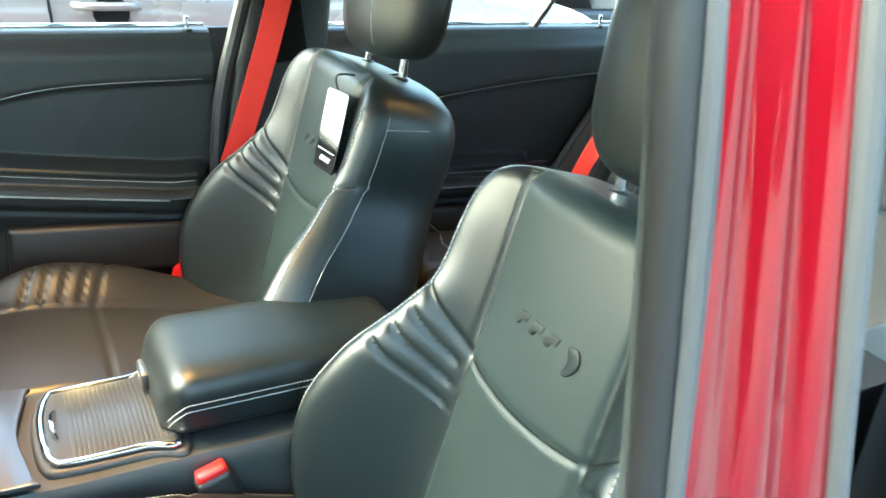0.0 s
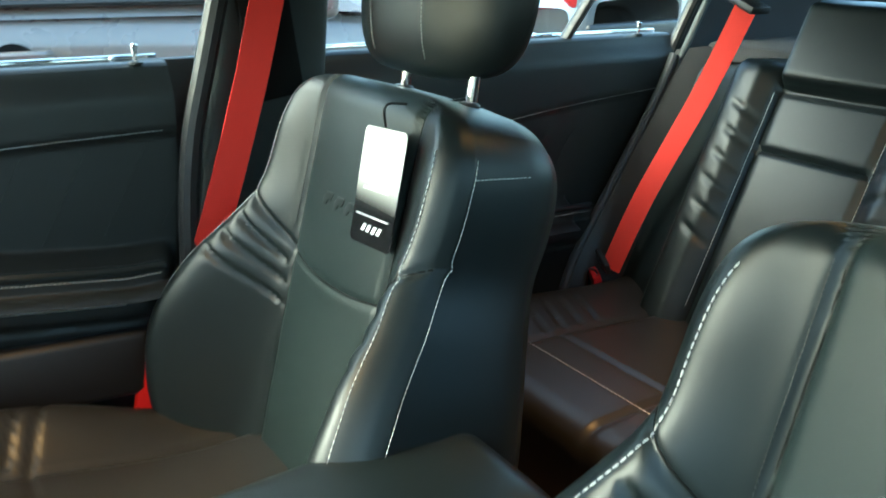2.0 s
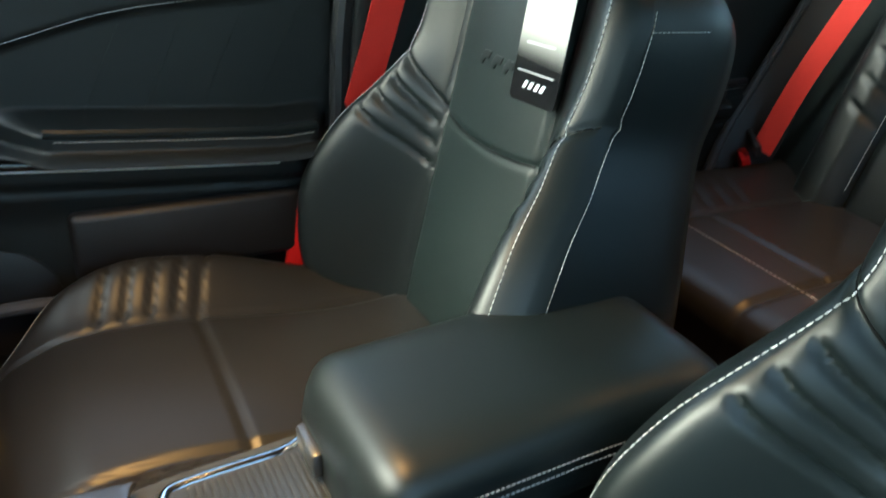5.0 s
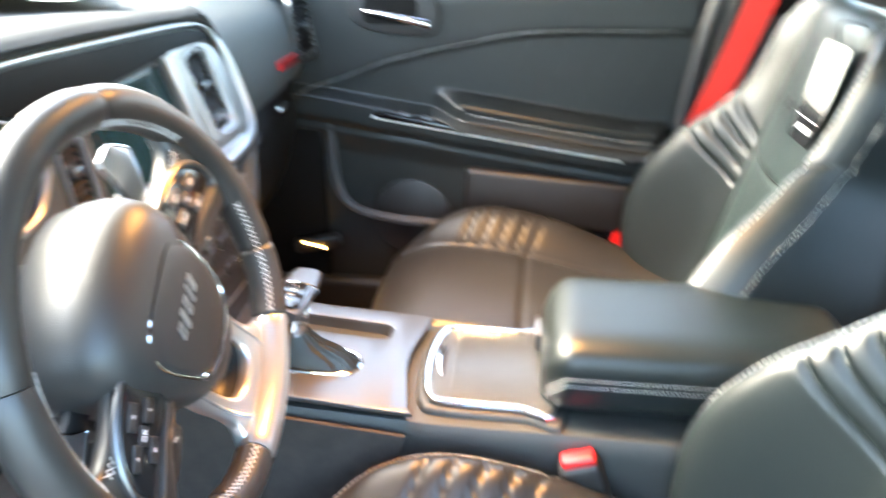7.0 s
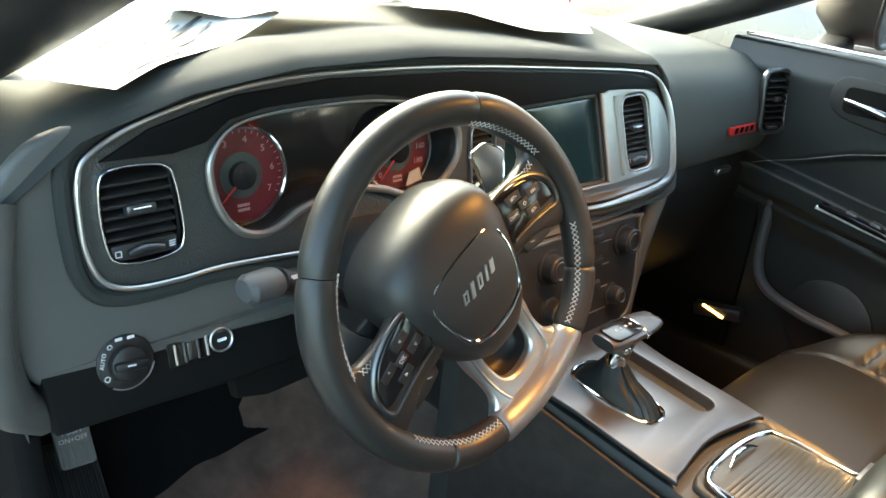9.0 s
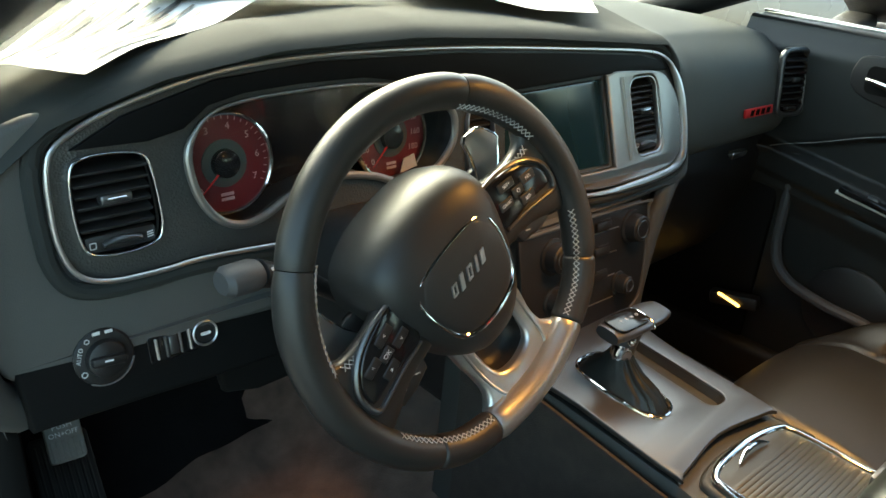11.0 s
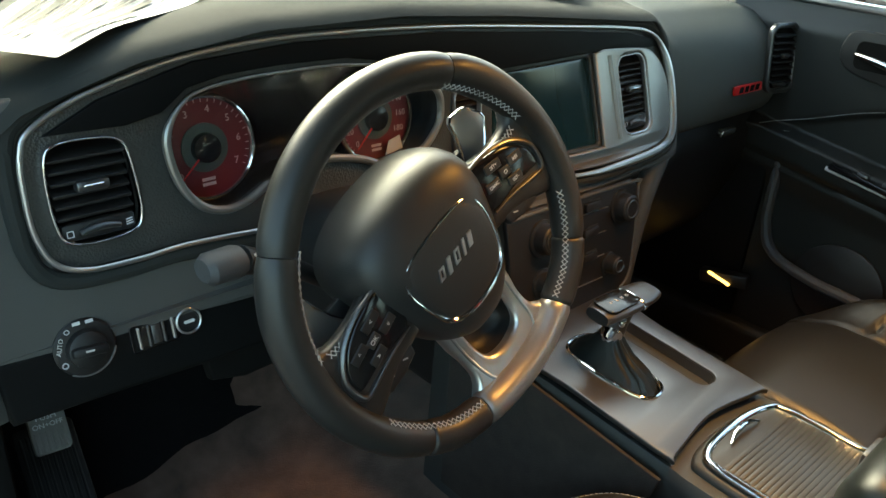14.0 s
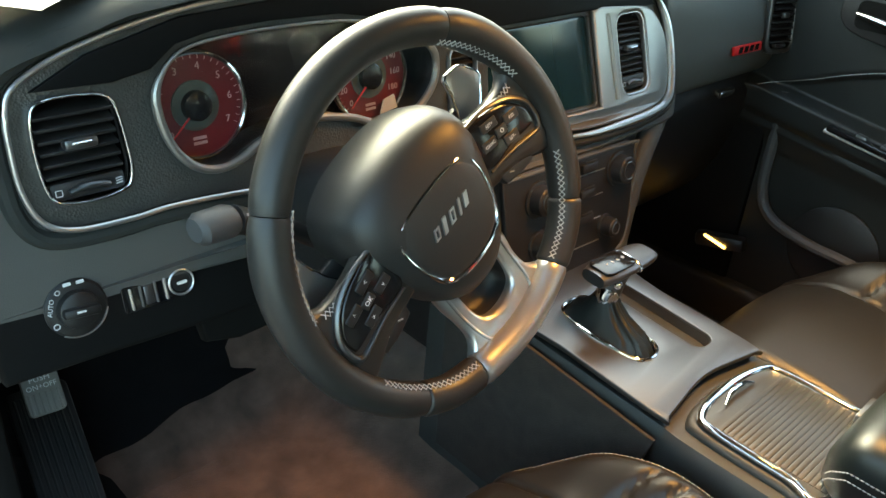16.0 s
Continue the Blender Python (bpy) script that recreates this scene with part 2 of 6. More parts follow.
def tube(points, r, n=10, closed=False, flat=1.0, up=(0, 0, 1)):
    """A tube along points; r a number or a list; flat squeezes it across up."""
    pts = [Vector(p) for p in points]
    k = len(pts)
    rows, u0 = [], None
    for i, p in enumerate(pts):
        if closed:
            d = pts[(i + 1) % k] - pts[i - 1]
        else:
            d = pts[min(i + 1, k - 1)] - pts[max(i - 1, 0)]
        d.normalize()
        u = Vector(up) if u0 is None else u0
        u = u - d * u.dot(d)
        if u.length < 1e-4:
            u = Vector((1, 0, 0)) - d * d.x
        u.normalize()
        u0 = u
        w = d.cross(u)
        q = r[i] if isinstance(r, (list, tuple)) else r
        rows.append([p + u * (q * flat * math.cos(a)) + w * (q * math.sin(a)) for a in [2 * math.pi * j / n for j in range(n)]])
    if closed:
        rows.append(rows[0])
    bm = grid(rows, True, not closed)
    if closed:
        bmesh.ops.remove_doubles(bm, verts=bm.verts, dist=1e-6)
    return bm


def rbox(size, r=0.005, seg=3, m=Matrix()):
    """A box with rounded edges."""
    bm = bmesh.new()
    bmesh.ops.create_cube(bm, size=1, matrix=Matrix.Diagonal((*size, 1)))
    if r:
        bmesh.ops.bevel(bm, geom=bm.edges[:], offset=r, segments=seg, profile=0.5, affect="EDGES")
    bm.transform(m)
    return bm


def at(x, y, z):
    return Matrix.Translation((x, y, z))


def plate(outline, depth, m=Matrix(), holes=(), bevel=0.0, seg=2):
    """A flat shape with holes, centred on its plane, depth thick, with rounded rims, in the plane of m."""
    cu = bpy.data.curves.new("c", "CURVE")
    cu.dimensions, cu.fill_mode = "2D", "BOTH"
    cu.extrude, cu.bevel_depth, cu.bevel_resolution = max(depth / 2 - bevel, 0.0002), bevel, seg
    cu.offset = -bevel
    for loop in (outline, *holes):
        sp = cu.splines.new("POLY")
        sp.points.add(len(loop) - 1)
        for q, p in zip(sp.points, loop):
            q.co = (p[0], p[1], 0, 1)
        sp.use_cyclic_u = True
    ob = bpy.data.objects.new("c", cu)
    bm = bmesh.new()
    me = ob.to_mesh()
    bm.from_mesh(me)
    ob.to_mesh_clear()
    bpy.data.objects.remove(ob)
    bmesh.ops.remove_doubles(bm, verts=bm.verts, dist=1e-6)
    bm.transform(m)
    return bm


def letters(text, size, m, depth=0.0006, shear=0.0):
    """Raised writing, centred, in the plane of m."""
    cu = bpy.data.curves.new("t", "FONT")
    cu.body, cu.size, cu.extrude, cu.align_x, cu.align_y, cu.shear = text, size, depth, "CENTER", "CENTER", shear
    cu.resolution_u = 2
    ob = bpy.data.objects.new("t", cu)
    bm = bmesh.new()
    me = ob.to_mesh()
    bm.from_mesh(me)
    ob.to_mesh_clear()
    bpy.data.objects.remove(ob)
    bm.transform(m)
    return bm


def join(*bms):
    out = bmesh.new()
    for b in bms:
        me = bpy.data.meshes.new("j")
        b.to_mesh(me)
        b.free()
        out.from_mesh(me)
        bpy.data.meshes.remove(me)
    return out


def rrect(w, h, r, n=5, cx=0.0, cy=0.0):
    """A rounded rectangle, as a loop."""
    out = []
    for sx, sy, a0 in ((1, 1, 0), (-1, 1, 90), (-1, -1, 180), (1, -1, 270)):
        for i in range(n + 1):
            a = radians(a0 + 90 * i / n)
            out.append((cx + sx * (w / 2 - r) + r * math.cos(a), cy + sy * (h / 2 - r) + r * math.sin(a)))
    return out


def circle(r, n=32, cx=0.0, cy=0.0):
    return [(cx + r * math.cos(2 * math.pi * i / n), cy + r * math.sin(2 * math.pi * i / n)) for i in range(n)]


def turned(profile, n=32, m=Matrix()):
    """A body of revolution about z from (radius, z) pairs."""
    rows = [[(r * math.cos(2 * math.pi * j / n), r * math.sin(2 * math.pi * j / n), z) for j in range(n)] for r, z in profile]
    bm = grid(rows, True, True)
    bm.transform(m)
    return bm


def stitches(points, step=0.007, r=0.0009, lift=(0, 0, 0)):
    """Single stitches, in a row along a curve."""
    pts = [Vector(p) + Vector(lift) for p in points]
    cum = [0.0]
    for a, b in zip(pts, pts[1:]):
        cum.append(cum[-1] + (b - a).length)

    def where(s):
        return Vector([float(np.interp(s, cum, [p[k] for p in pts])) for k in range(3)])
    vs, fs, s = [], [], 0.0
    while s + step * 0.78 < cum[-1]:
        a, b = where(s), where(s + step * 0.78)
        d = (b - a).normalized()
        u = d.orthogonal().normalized()
        w = d.cross(u)
        i = len(vs)
        for p, q in ((a, 0.5), ((a + b) / 2, 1.0), (b, 0.5)):
            vs += [p + u * r * q, p + w * r * q, p - u * r * q, p - w * r * q]
        for k in (0, 4):
            fs += [(i + k + j, i + k + (j + 1) % 4, i + k + 4 + (j + 1) % 4, i + k + 4 + j) for j in range(4)]
        s += step
    me = bpy.data.meshes.new("s")
    me.from_pydata(vs, [], fs)
    bm = bmesh.new()
    bm.from_mesh(me)
    bpy.data.meshes.remove(me)
    return bm


def grid_normals(rows, toward):
    """Smooth normals of a grid of points, on the side of toward."""
    out = []
    for i in range(len(rows)):
        r = []
        for j in range(len(rows[0])):
            a = rows[min(i + 1, len(rows) - 1)][j] - rows[max(i - 1, 0)][j]
            b = rows[i][min(j + 1, len(rows[0]) - 1)] - rows[i][max(j - 1, 0)]
            n = a.cross(b)
            n = n.normalized() if n.length > 1e-12 else Vector(toward)
            r.append(n if n.dot(Vector(toward)) > 0 else -n)
        out.append(r)
    return out


def sstep(a, b, x):
    t = min(max((x - a) / (b - a), 0.0), 1.0)
    return t * t * (3 - 2 * t)


def groove(d, width, depth):
    return -depth * math.exp(-(d / width) ** 2)


# ---- car shell: floor, walls, roof ----
floor_z = 0.33
bm = grid([[(x, y, floor_z + (0.012 * noise.noise((x * 9, y * 9, 0))) + max(0, y - 0.55) * 0.7 + 0.10 * math.exp(-(x / 0.16) ** 2)) for x in np.linspace(-0.74, 0.74, 60)] for y in np.linspace(-1.75, 0.98, 90)])
single("floor", bm, CARPET, "dark brown-black cut-pile carpet on the car floor", "carpet", kind="structure")

roof_sec = []
for y, z, w in ((0.22, 1.395, 0.56), (0.0, 1.45, 0.57), (-0.5, 1.485, 0.58), (-1.0, 1.465, 0.57), (-1.45, 1.40, 0.54), (-1.75, 1.335, 0.50)):
    roof_sec.append([(w * s, y, z - 0.03 * abs(s) ** 3 - 0.06 * max(0, abs(s) - 0.8) / 0.2) for s in np.linspace(-1, 1, 25)])
rows = [spline([r[j] for r in roof_sec], 5) for j in range(25)]
bm = grid(rows)
bmesh.ops.solidify(bm, geom=bm.faces[:], thickness=-0.03)
single("ceiling", bm, HEADLINER, "black woven fabric headliner of the car", "headliner", kind="structure")


def strip(name, a, b, wa, wb, th, mat, label, cat, side, outward=0.0):
    """A pillar: a long rounded bar from a to b, wide along the car."""
    secs = []
    for i in range(13):
        t = i / 12
        p = Vector(a).lerp(Vector(b), t) + Vector((side * 0.012 * math.sin(math.pi * t), 0, 0))
        w = wa + (wb - wa) * t
        secs.append([p + Vector((side * th * 0.5 * y, w * 0.5 * x, 0)) for x, y in
                     [(math.copysign(abs(math.cos(q)) ** 0.45, math.cos(q)), math.copysign(abs(math.sin(q)) ** 0.45, math.sin(q))) for q in [2 * math.pi * k / 24 for k in range(24)]]])
    return grid(secs, True, True)


for side, tag in ((1, "right"), (-1, "left")):
    # front pillar, beside the windscreen
    p = thing(f"pillar_a_{tag}", (side * 0.70, 0.62, 1.06), "slanting black windscreen pillar trim with rubber seal", "pillar", kind="structure")
    part("trim", tube(spline([(side * 0.735, 0.86, 0.985), (side * 0.705, 0.55, 1.100), (side * 0.665, 0.22, 1.240), (side * 0.625, -0.05, 1.375), (side * 0.60, -0.2, 1.43)], 8), 0.056, 14, flat=0.7), PLASTIC, p)
    part("seal", tube(spline([(side * 0.765, 0.62, 1.05), (side * 0.745, 0.38, 1.155), (side * 0.705, 0.12, 1.28), (side * 0.64, -0.15, 1.43)], 8), 0.014, 10), RUBBER, p)
    part("painted_flange", tube(spline([(side * 0.80, 0.66, 1.07), (side * 0.775, 0.40, 1.178), (side * 0.735, 0.12, 1.315), (side * 0.67, -0.18, 1.475)], 8), 0.033, 14, flat=0.7), PAINT, p)
    # roof rail
    p = thing(f"roof_rail_{tag}", (side * 0.6, -0.6, 1.40), "black padded roof rail above the doors", "roof rail", kind="structure")
    part("rail", tube(spline([(side * 0.60, 0.0, 1.425), (side * 0.615, -0.5, 1.445), (side * 0.605, -1.0, 1.425), (side * 0.59, -1.45, 1.345), (side * 0.585, -1.72, 1.25)], 8), 0.045, 14), HEADLINER, p)
    part("outer_skin", tube(spline([(side * 0.655, -0.12, 1.475), (side * 0.67, -0.5, 1.49), (side * 0.66, -1.0, 1.47), (side * 0.64, -1.5, 1.375), (side * 0.63, -1.9, 1.21)], 8), 0.035, 12), PAINT, p)

# passenger-side centre pillar with the belt guide
bp_ = thing("pillar_b_right", (0.68, -0.56, 0.4), "black centre pillar trim with height-adjustable belt guide", "pillar", kind="structure")
part("trim", strip("t", (0.695, -0.565, 0.42), (0.675, -0.665, 1.40), 0.25, 0.17, 0.06, GREYTRIM, "", "", 1), GREYTRIM, bp_)
part("grey_edge", tube(spline([(0.648, -0.455, 0.45), (0.650, -0.478, 0.9), (0.645, -0.525, 1.12), (0.625, -0.60, 1.40)], 8), 0.016, 10), PLASTIC, bp_)
part("door_shut", rbox((0.016, 0.13, 0.72), 0.006, 2, pose(0.722, -0.505, 0.735, 0, 0, 0)), PLASTIC, bp_)
part("adjuster_slot", rbox((0.012, 0.085, 0.27), 0.006, 2, pose(0.632, -0.608, 1.17, -8, 0, 0)), DEEPSHADE, bp_)
part("belt_guide", rbox((0.03, 0.075, 0.035), 0.01, 3, pose(0.62, -0.604, 1.212, -8, 0, 0)), PLASTIC, bp_)

# driver-side centre pillar: trim, seals and the painted flange
bl = thing("pillar_b_left", (-0.69, -0.5, 0.4), "red painted centre pillar with grey trim and black rubber seals", "pillar", kind="structure")
part("trim", strip("t", (-0.655, -0.620, 0.42), (-0.665, -0.450, 1.45), 0.16, 0.090, 0.05, GREYTRIM, "", "", -1), GREYTRIM, bl)
part("inner_seal", tube(spline([(-0.690, -0.53, 0.5), (-0.690, -0.47, 0.95), (-0.690, -0.425, 1.25), (-0.68, -0.40, 1.44)], 8), 0.016, 12), PLASTIC, bl)
part("outer_seal", tube(spline([(-0.707, -0.545, 0.5), (-0.707, -0.482, 0.95), (-0.707, -0.434, 1.25), (-0.697, -0.408, 1.44)], 8), 0.0085, 10), RUBBER, bl, "grey rubber door seal")
rows = []
for i in range(30):
    z = 0.40 + 1.08 * i / 29
    dx, dy = 0.02 * math.sin(2.2 * (z - 0.4)), -0.015 * (z - 0.9)
    ya, yb = -0.420 + 0.15 * (z - 1.34), -0.455 + 0.33 * (z - 1.34)
    prof = [(-0.700, 0.0), (-0.714, 0.10), (-0.716, 0.34), (-0.731, 0.44), (-0.737, 0.56), (-0.737, 0.74), (-0.753, 0.84), (-0.758, 1.05), (-0.752, 1.35), (-0.70, 1.4), (-0.68, 0.7)]
    rows.append([Vector((p.x - dx * 0.2, ya + (yb - ya) * p.y, z)) for p in spline([(a, b, 0) for a, b in prof], 4, True)])
part("painted_flange", grid(rows, True, True), PAINT, bl, "glossy red painted pillar flange")
part("rear_door_seal", tube([(-0.766, -0.462 + 0.33 * (z - 1.34), z) for z in np.linspace(0.5, 1.46, 12)], 0.008, 10), RUBBER, bl)


# ---- front seats ----
TAU = radians(14)
ES, EF = Vector((0, -math.sin(TAU), math.cos(TAU))), Vector((0, math.cos(TAU), math.sin(TAU)))
SEAT_TOP, SEAT_CORNER = 0.518, 0.38
seat_half = curve1((-0.10, 0.02, 0.10, 0.18, 0.26, 0.33, 0.40, 0.52), (0.262, 0.288, 0.296, 0.278, 0.246, 0.219, 0.217, 0.212))
seat_bolster = curve1((-0.10, 0.0, 0.10, 0.20, 0.28, 0.35, 0.44, 0.52), (0.100, 0.135, 0.142, 0.110, 0.062, 0.032, 0.021, 0.008))
PANEL = 0.118


def seat_width(s):
    w = seat_half(s)
    if s > SEAT_CORNER:
        w *= max(1 - ((s - SEAT_CORNER) / (SEAT_TOP - SEAT_CORNER)) ** 4.2, 0.0) ** (1 / 4.2)
    return w


def seat_front(x, s):
    """How far the seat's front face stands out from its plane."""
    w = max(seat_width(s), 0.004)
    a = abs(x)
    k = min(max((a - PANEL) / max(seat_half(s) - PANEL, 0.01), 0), 1)
    f = seat_bolster(s) * (sstep(0, 0.75, k) - 0.15 * sstep(0.75, 1, k))
    f += 0.010 * (1 - (min(a, PANEL) / PANEL) ** 2) * sstep(-0.1, 0.1, s)
    f += groove(a - PANEL, 0.0045, 0.008)
    seam = 0.262 + 0.084 * k
    if a < PANEL:
        f += groove(s - 0.262 + 0.012 * (1 - (a / PANEL) ** 2), 0.005, 0.0035)
    else:
        f += groove(s - seam, 0.005, 0.0055)
        for i, (k0, k1) in enumerate(((0.08, 0.70), (0.05, 0.72), (0.04, 0.74))):
            fade = sstep(k0 - 0.04, k0 + 0.1, k) * (1 - sstep(k1 - 0.12, k1, k))
            d = s - seam + 0.030 * (i + 1)
            f += fade * (groove(d, 0.0032, 0.0085) + 0.0016 * math.exp(-((d - 0.013) / 0.008) ** 2))
    edge = min((w - a), 1.0)
    top = SEAT_TOP - s if a < seat_width(SEAT_CORNER) * 0.8 else 1.0
    d = max(min(edge, top), 0.0)
    r = 0.034
    if d < r:
        f -= r - math.sqrt(max(r * r - (r - d) ** 2, 0))
    return f


def back_point(xc, x, s, f):
    return Vector((xc + x, -0.50, 0.60)) + ES * s + EF * f


def front_seat(xc, label, tag):
    st = thing("bucket_seat", (xc, -0.30, 0.40), label, "car seat", "front seats")
    N = 96
    ss = list(np.linspace(-0.09, 0.36, 100)) + [0.36 + (SEAT_TOP - 0.36) * math.sin(math.pi / 2 * i / 26) for i in range(1, 27)]
    us = [math.sin(math.pi / 2 * q) * 0.35 + 0.65 * q for q in np.linspace(-1, 1, N)]
    pts = [[(u * max(seat_width(s), 0.0015), s) for u in us] for s in ss]
    P = [[back_point(xc, x, s, seat_front(x, s)) for x, s in r] for r in pts]
    NP = grid_normals(P, EF)
    # pieces of the cover, cut along the seams
    kinds = {"seat_insert": [], "upper_insert": [], "side_bolster": [], "side_bolster_": []}
    for i in range(len(P) - 1):
        for j in range(N - 1):
            x, s = (pts[i][j][0] + pts[i + 1][j + 1][0]) / 2, (pts[i][j][1] + pts[i + 1][j + 1][1]) / 2
            if abs(x) < PANEL:
                key = "upper_insert" if s > 0.262 - 0.012 * (1 - (x / PANEL) ** 2) else "seat_insert"
            else:
                key = "side_bolster" if x < 0 else "side_bolster_"
            kinds[key].append((i, j))
    for key, cells in kinds.items():
        bm, ids = bmesh.new(), {}

        def vert(i, j):
            if (i, j) not in ids:
                ids[i, j] = bm.verts.new(P[i][j])
            return ids[i, j]
        for i, j in cells:
            bm.faces.new((vert(i, j), vert(i, j + 1), vert(i + 1, j + 1), vert(i + 1, j)))
        part(key.rstrip("_"), bm, INSERT if "insert" in key else LEATHER, st, sharp=180, normals=[NP[i][j] for i, j in ids])
    # sides and back shell
    rim = [P[i][0] for i in range(len(P))] + [P[i][-1] for i in range(len(P) - 1, -1, -1)]
    flat = [(pts[i][0][0], pts[i][0][1]) for i in range(len(P))] + [(pts[i][-1][0], pts[i][-1][1]) for i in range(len(P) - 1, -1, -1)]
    rows = [rim]
    for dep, shrink in ((-0.05, 1.0), (-0.085, 1.0), (-0.115, 0.985), (-0.135, 0.94), (-0.142, 0.85)):
        rows.append([back_point(xc, x * shrink, (s - 0.2) * shrink + 0.2, dep - 0.030 * sstep(0.15, 0.42, s) * (-dep / 0.142)) for x, s in flat])
    part("side_cover", grid(rows), LEATHER, st, sharp=60)
    bm = bmesh.new()
    bm.faces.new([bm.verts.new(p) for p in rows[-1]])
    part("back_panel", bm, PLASTIC, st, "hard black plastic seat back panel")
    # thread
    for sd in (-1, 1):
        line = [back_point(xc, sd * max(seat_width(s) - 0.026, 0.01), s, seat_front(sd * max(seat_width(s) - 0.026, 0.01), s) + 0.0008) for s in np.linspace(-0.05, 0.470, 90)]
        part("stitching", stitches(line, 0.0075, 0.0009), STITCH, st, "pale grey twin-needle thread")
        line = [back_point(xc, sd * (PANEL + 0.007), s, seat_front(sd * (PANEL + 0.007), s) + 0.0005) for s in np.linspace(0.30, 0.49, 30)]
        part("stitching", stitches(line, 0.005, 0.0006), PLASTIC, st)
        line = [back_point(xc, sd * seat_width(s) * 1.002, s, seat_front(sd * seat_width(s) * 0.99, s) - 0.016) for s in np.linspace(-0.05, 0.47, 100)]
        part("stitching", stitches(line, 0.0062, 0.0006), STITCH, st)
    for line in ([(q * PANEL, 0.262 - 0.012 * (1 - q * q)) for q in np.linspace(-1, 1, 24)], [(PANEL, s) for s in np.linspace(-0.05, 0.49, 50)], [(-PANEL, s) for s in np.linspace(-0.05, 0.49, 50)],
                 [(PANEL + (seat_half(0.34) - PANEL) * q, 0.262 + 0.084 * q) for q in np.linspace(0, 0.95, 16)], [(-PANEL - (seat_half(0.34) - PANEL) * q, 0.262 + 0.084 * q) for q in np.linspace(0, 0.95, 16)]):
        part("seam", tube([back_point(xc, x, s, seat_front(x, s) + 0.0003) for x, s in line], 0.0013, 6), DEEPSHADE, st)
    for sd in (-1, 1):
        w = seat_width(0.445)
        line = [back_point(xc, sd * (w + 0.001), 0.445 + 0.012 * q, seat_front(sd * w * 0.99, 0.445) - 0.016 - (0.085 + seat_front(sd * w * 0.99, 0.445)) * q) for q in np.linspace(0, 1, 20)]
        part("stitching", stitches(line, 0.0062, 0.0007), STITCH, st)
    # embossed emblem: slanted bars and a rounded mark
    for i, (dx, w) in enumerate(((-0.036, 0.024), (-0.006, 0.024), (0.022, 0.024))):
        f = seat_front(dx, 0.355)
        m = Matrix.Translation(back_point(xc, -dx, 0.357, f)) @ pose(0, 0, 0, 90 - 14, 0, 180)
        shape = [(-0.012, -0.009), (-0.002, -0.009), (0.002, -0.002), (0.010, -0.002), (0.014, 0.009), (-0.004, 0.009), (-0.007, 0.003), (-0.010, 0.001)]
        part("embossed_mark", plate(shape, 0.003, m, bevel=0.0009), LEATHER, st)
    if tag != "passenger":
        m = Matrix.Translation(back_point(xc, -0.058, 0.352, seat_front(0.05, 0.352))) @ pose(0, 0, 0, 76, 0, 180)
        part("embossed_mark", plate(spline([(-0.010, 0.012, 0), (0.006, 0.016, 0), (0.014, 0.002, 0), (0.004, -0.016, 0), (-0.008, -0.018, 0), (-0.002, -0.002, 0)], 5, True), 0.003, m, bevel=0.0009), LEATHER, st)
    # headrest
    hz, hy = 1.238, -0.732
    hx = xc + (0.012 if tag == "passenger" else -0.018)
    wh = 0.164 if tag == "passenger" else 0.150
    rows = []
    for i in range(41):
        ph = -math.pi / 2 + math.pi * i / 40
        cz = math.copysign(abs(math.sin(ph)) ** 0.55, math.sin(ph))
        cr = abs(math.cos(ph)) ** 0.42
        ring = []
        for j in range(64):
            th = 2 * math.pi * j / 64
            cx = math.copysign(abs(math.cos(th)) ** 0.55, math.cos(th))
            cy = math.copysign(abs(math.sin(th)) ** 0.6, math.sin(th))
            wide = wh * (1 - 0.20 * max(cz, 0) ** 1.5) * (1 - 0.06 * max(-cz, 0) ** 2)
            deep = 0.064 + 0.002 * cz
            x, y = wide * cx * cr, deep * cy * cr
            if y > 0:
                y -= 0.24 * max(abs(x) - 0.055, 0.0) * (1 - 0.3 * abs(cz))
            y -= groove(x + 0.058, 0.0022, 0.0035) * -1 if y > 0.02 else 0
            y -= groove(x - 0.058, 0.0022, 0.0035) * -1 if y > 0.02 else 0
            ring.append(Vector((hx + x, hy + y - 0.10 * (cz * 0.115), hz + 0.132 * cz)))
        rows.append(ring)
    hr = part("headrest", grid(rows, True, True), LEATHER, st, "padded black leather headrest", sharp=70)
    for sx in (-0.058, 0.058) if tag == "passenger" else ():
        line = []
        for k in np.linspace(-0.80, 0.80, 30):
            cr = (1 - abs(k) ** 3.2) ** 0.32
            line.append((hx + sx * 1.03, hy + (0.064 + 0.002 * k) * 0.985 * cr + 0.0015 - 0.0115 * k, hz + 0.132 * k))
        part("stitching", stitches(line, 0.005, 0.0008), STITCH, hr)
    for sx in (-0.074, 0.074):
        part("headrest_post", tube([(xc - 0.022 + sx, -0.700, 1.03), (xc - 0.022 + sx, -0.716, 1.15)], 0.0075, 14), CHROME, st, "chrome headrest post")
        part("post_collar", turned([(0.016, 0), (0.016, 0.004), (0.010, 0.008)], 20, at(xc - 0.022 + sx, -0.702, 1.078)), PLASTIC, st)
    # cushion
    Y0, Y1 = -0.56, 0.085
    rows, coords = [], []
    for y in np.linspace(Y0, Y1, 110):
        r, c = [], []
        for u in us:
            w = 0.272 - 0.018 * sstep(-0.15, 0.07, y)
            w *= (1 - max(0, (y + 0.09) / 0.175) ** 2.2 * 0.36)
            x = u * w
            a = abs(x)
            k = min(max((a - 0.145) / (0.265 - 0.145), 0), 1)
            z = 0.560 + 0.058 * sstep(-0.45, -0.05, y) - 0.030 * sstep(-0.03, 0.085, y)
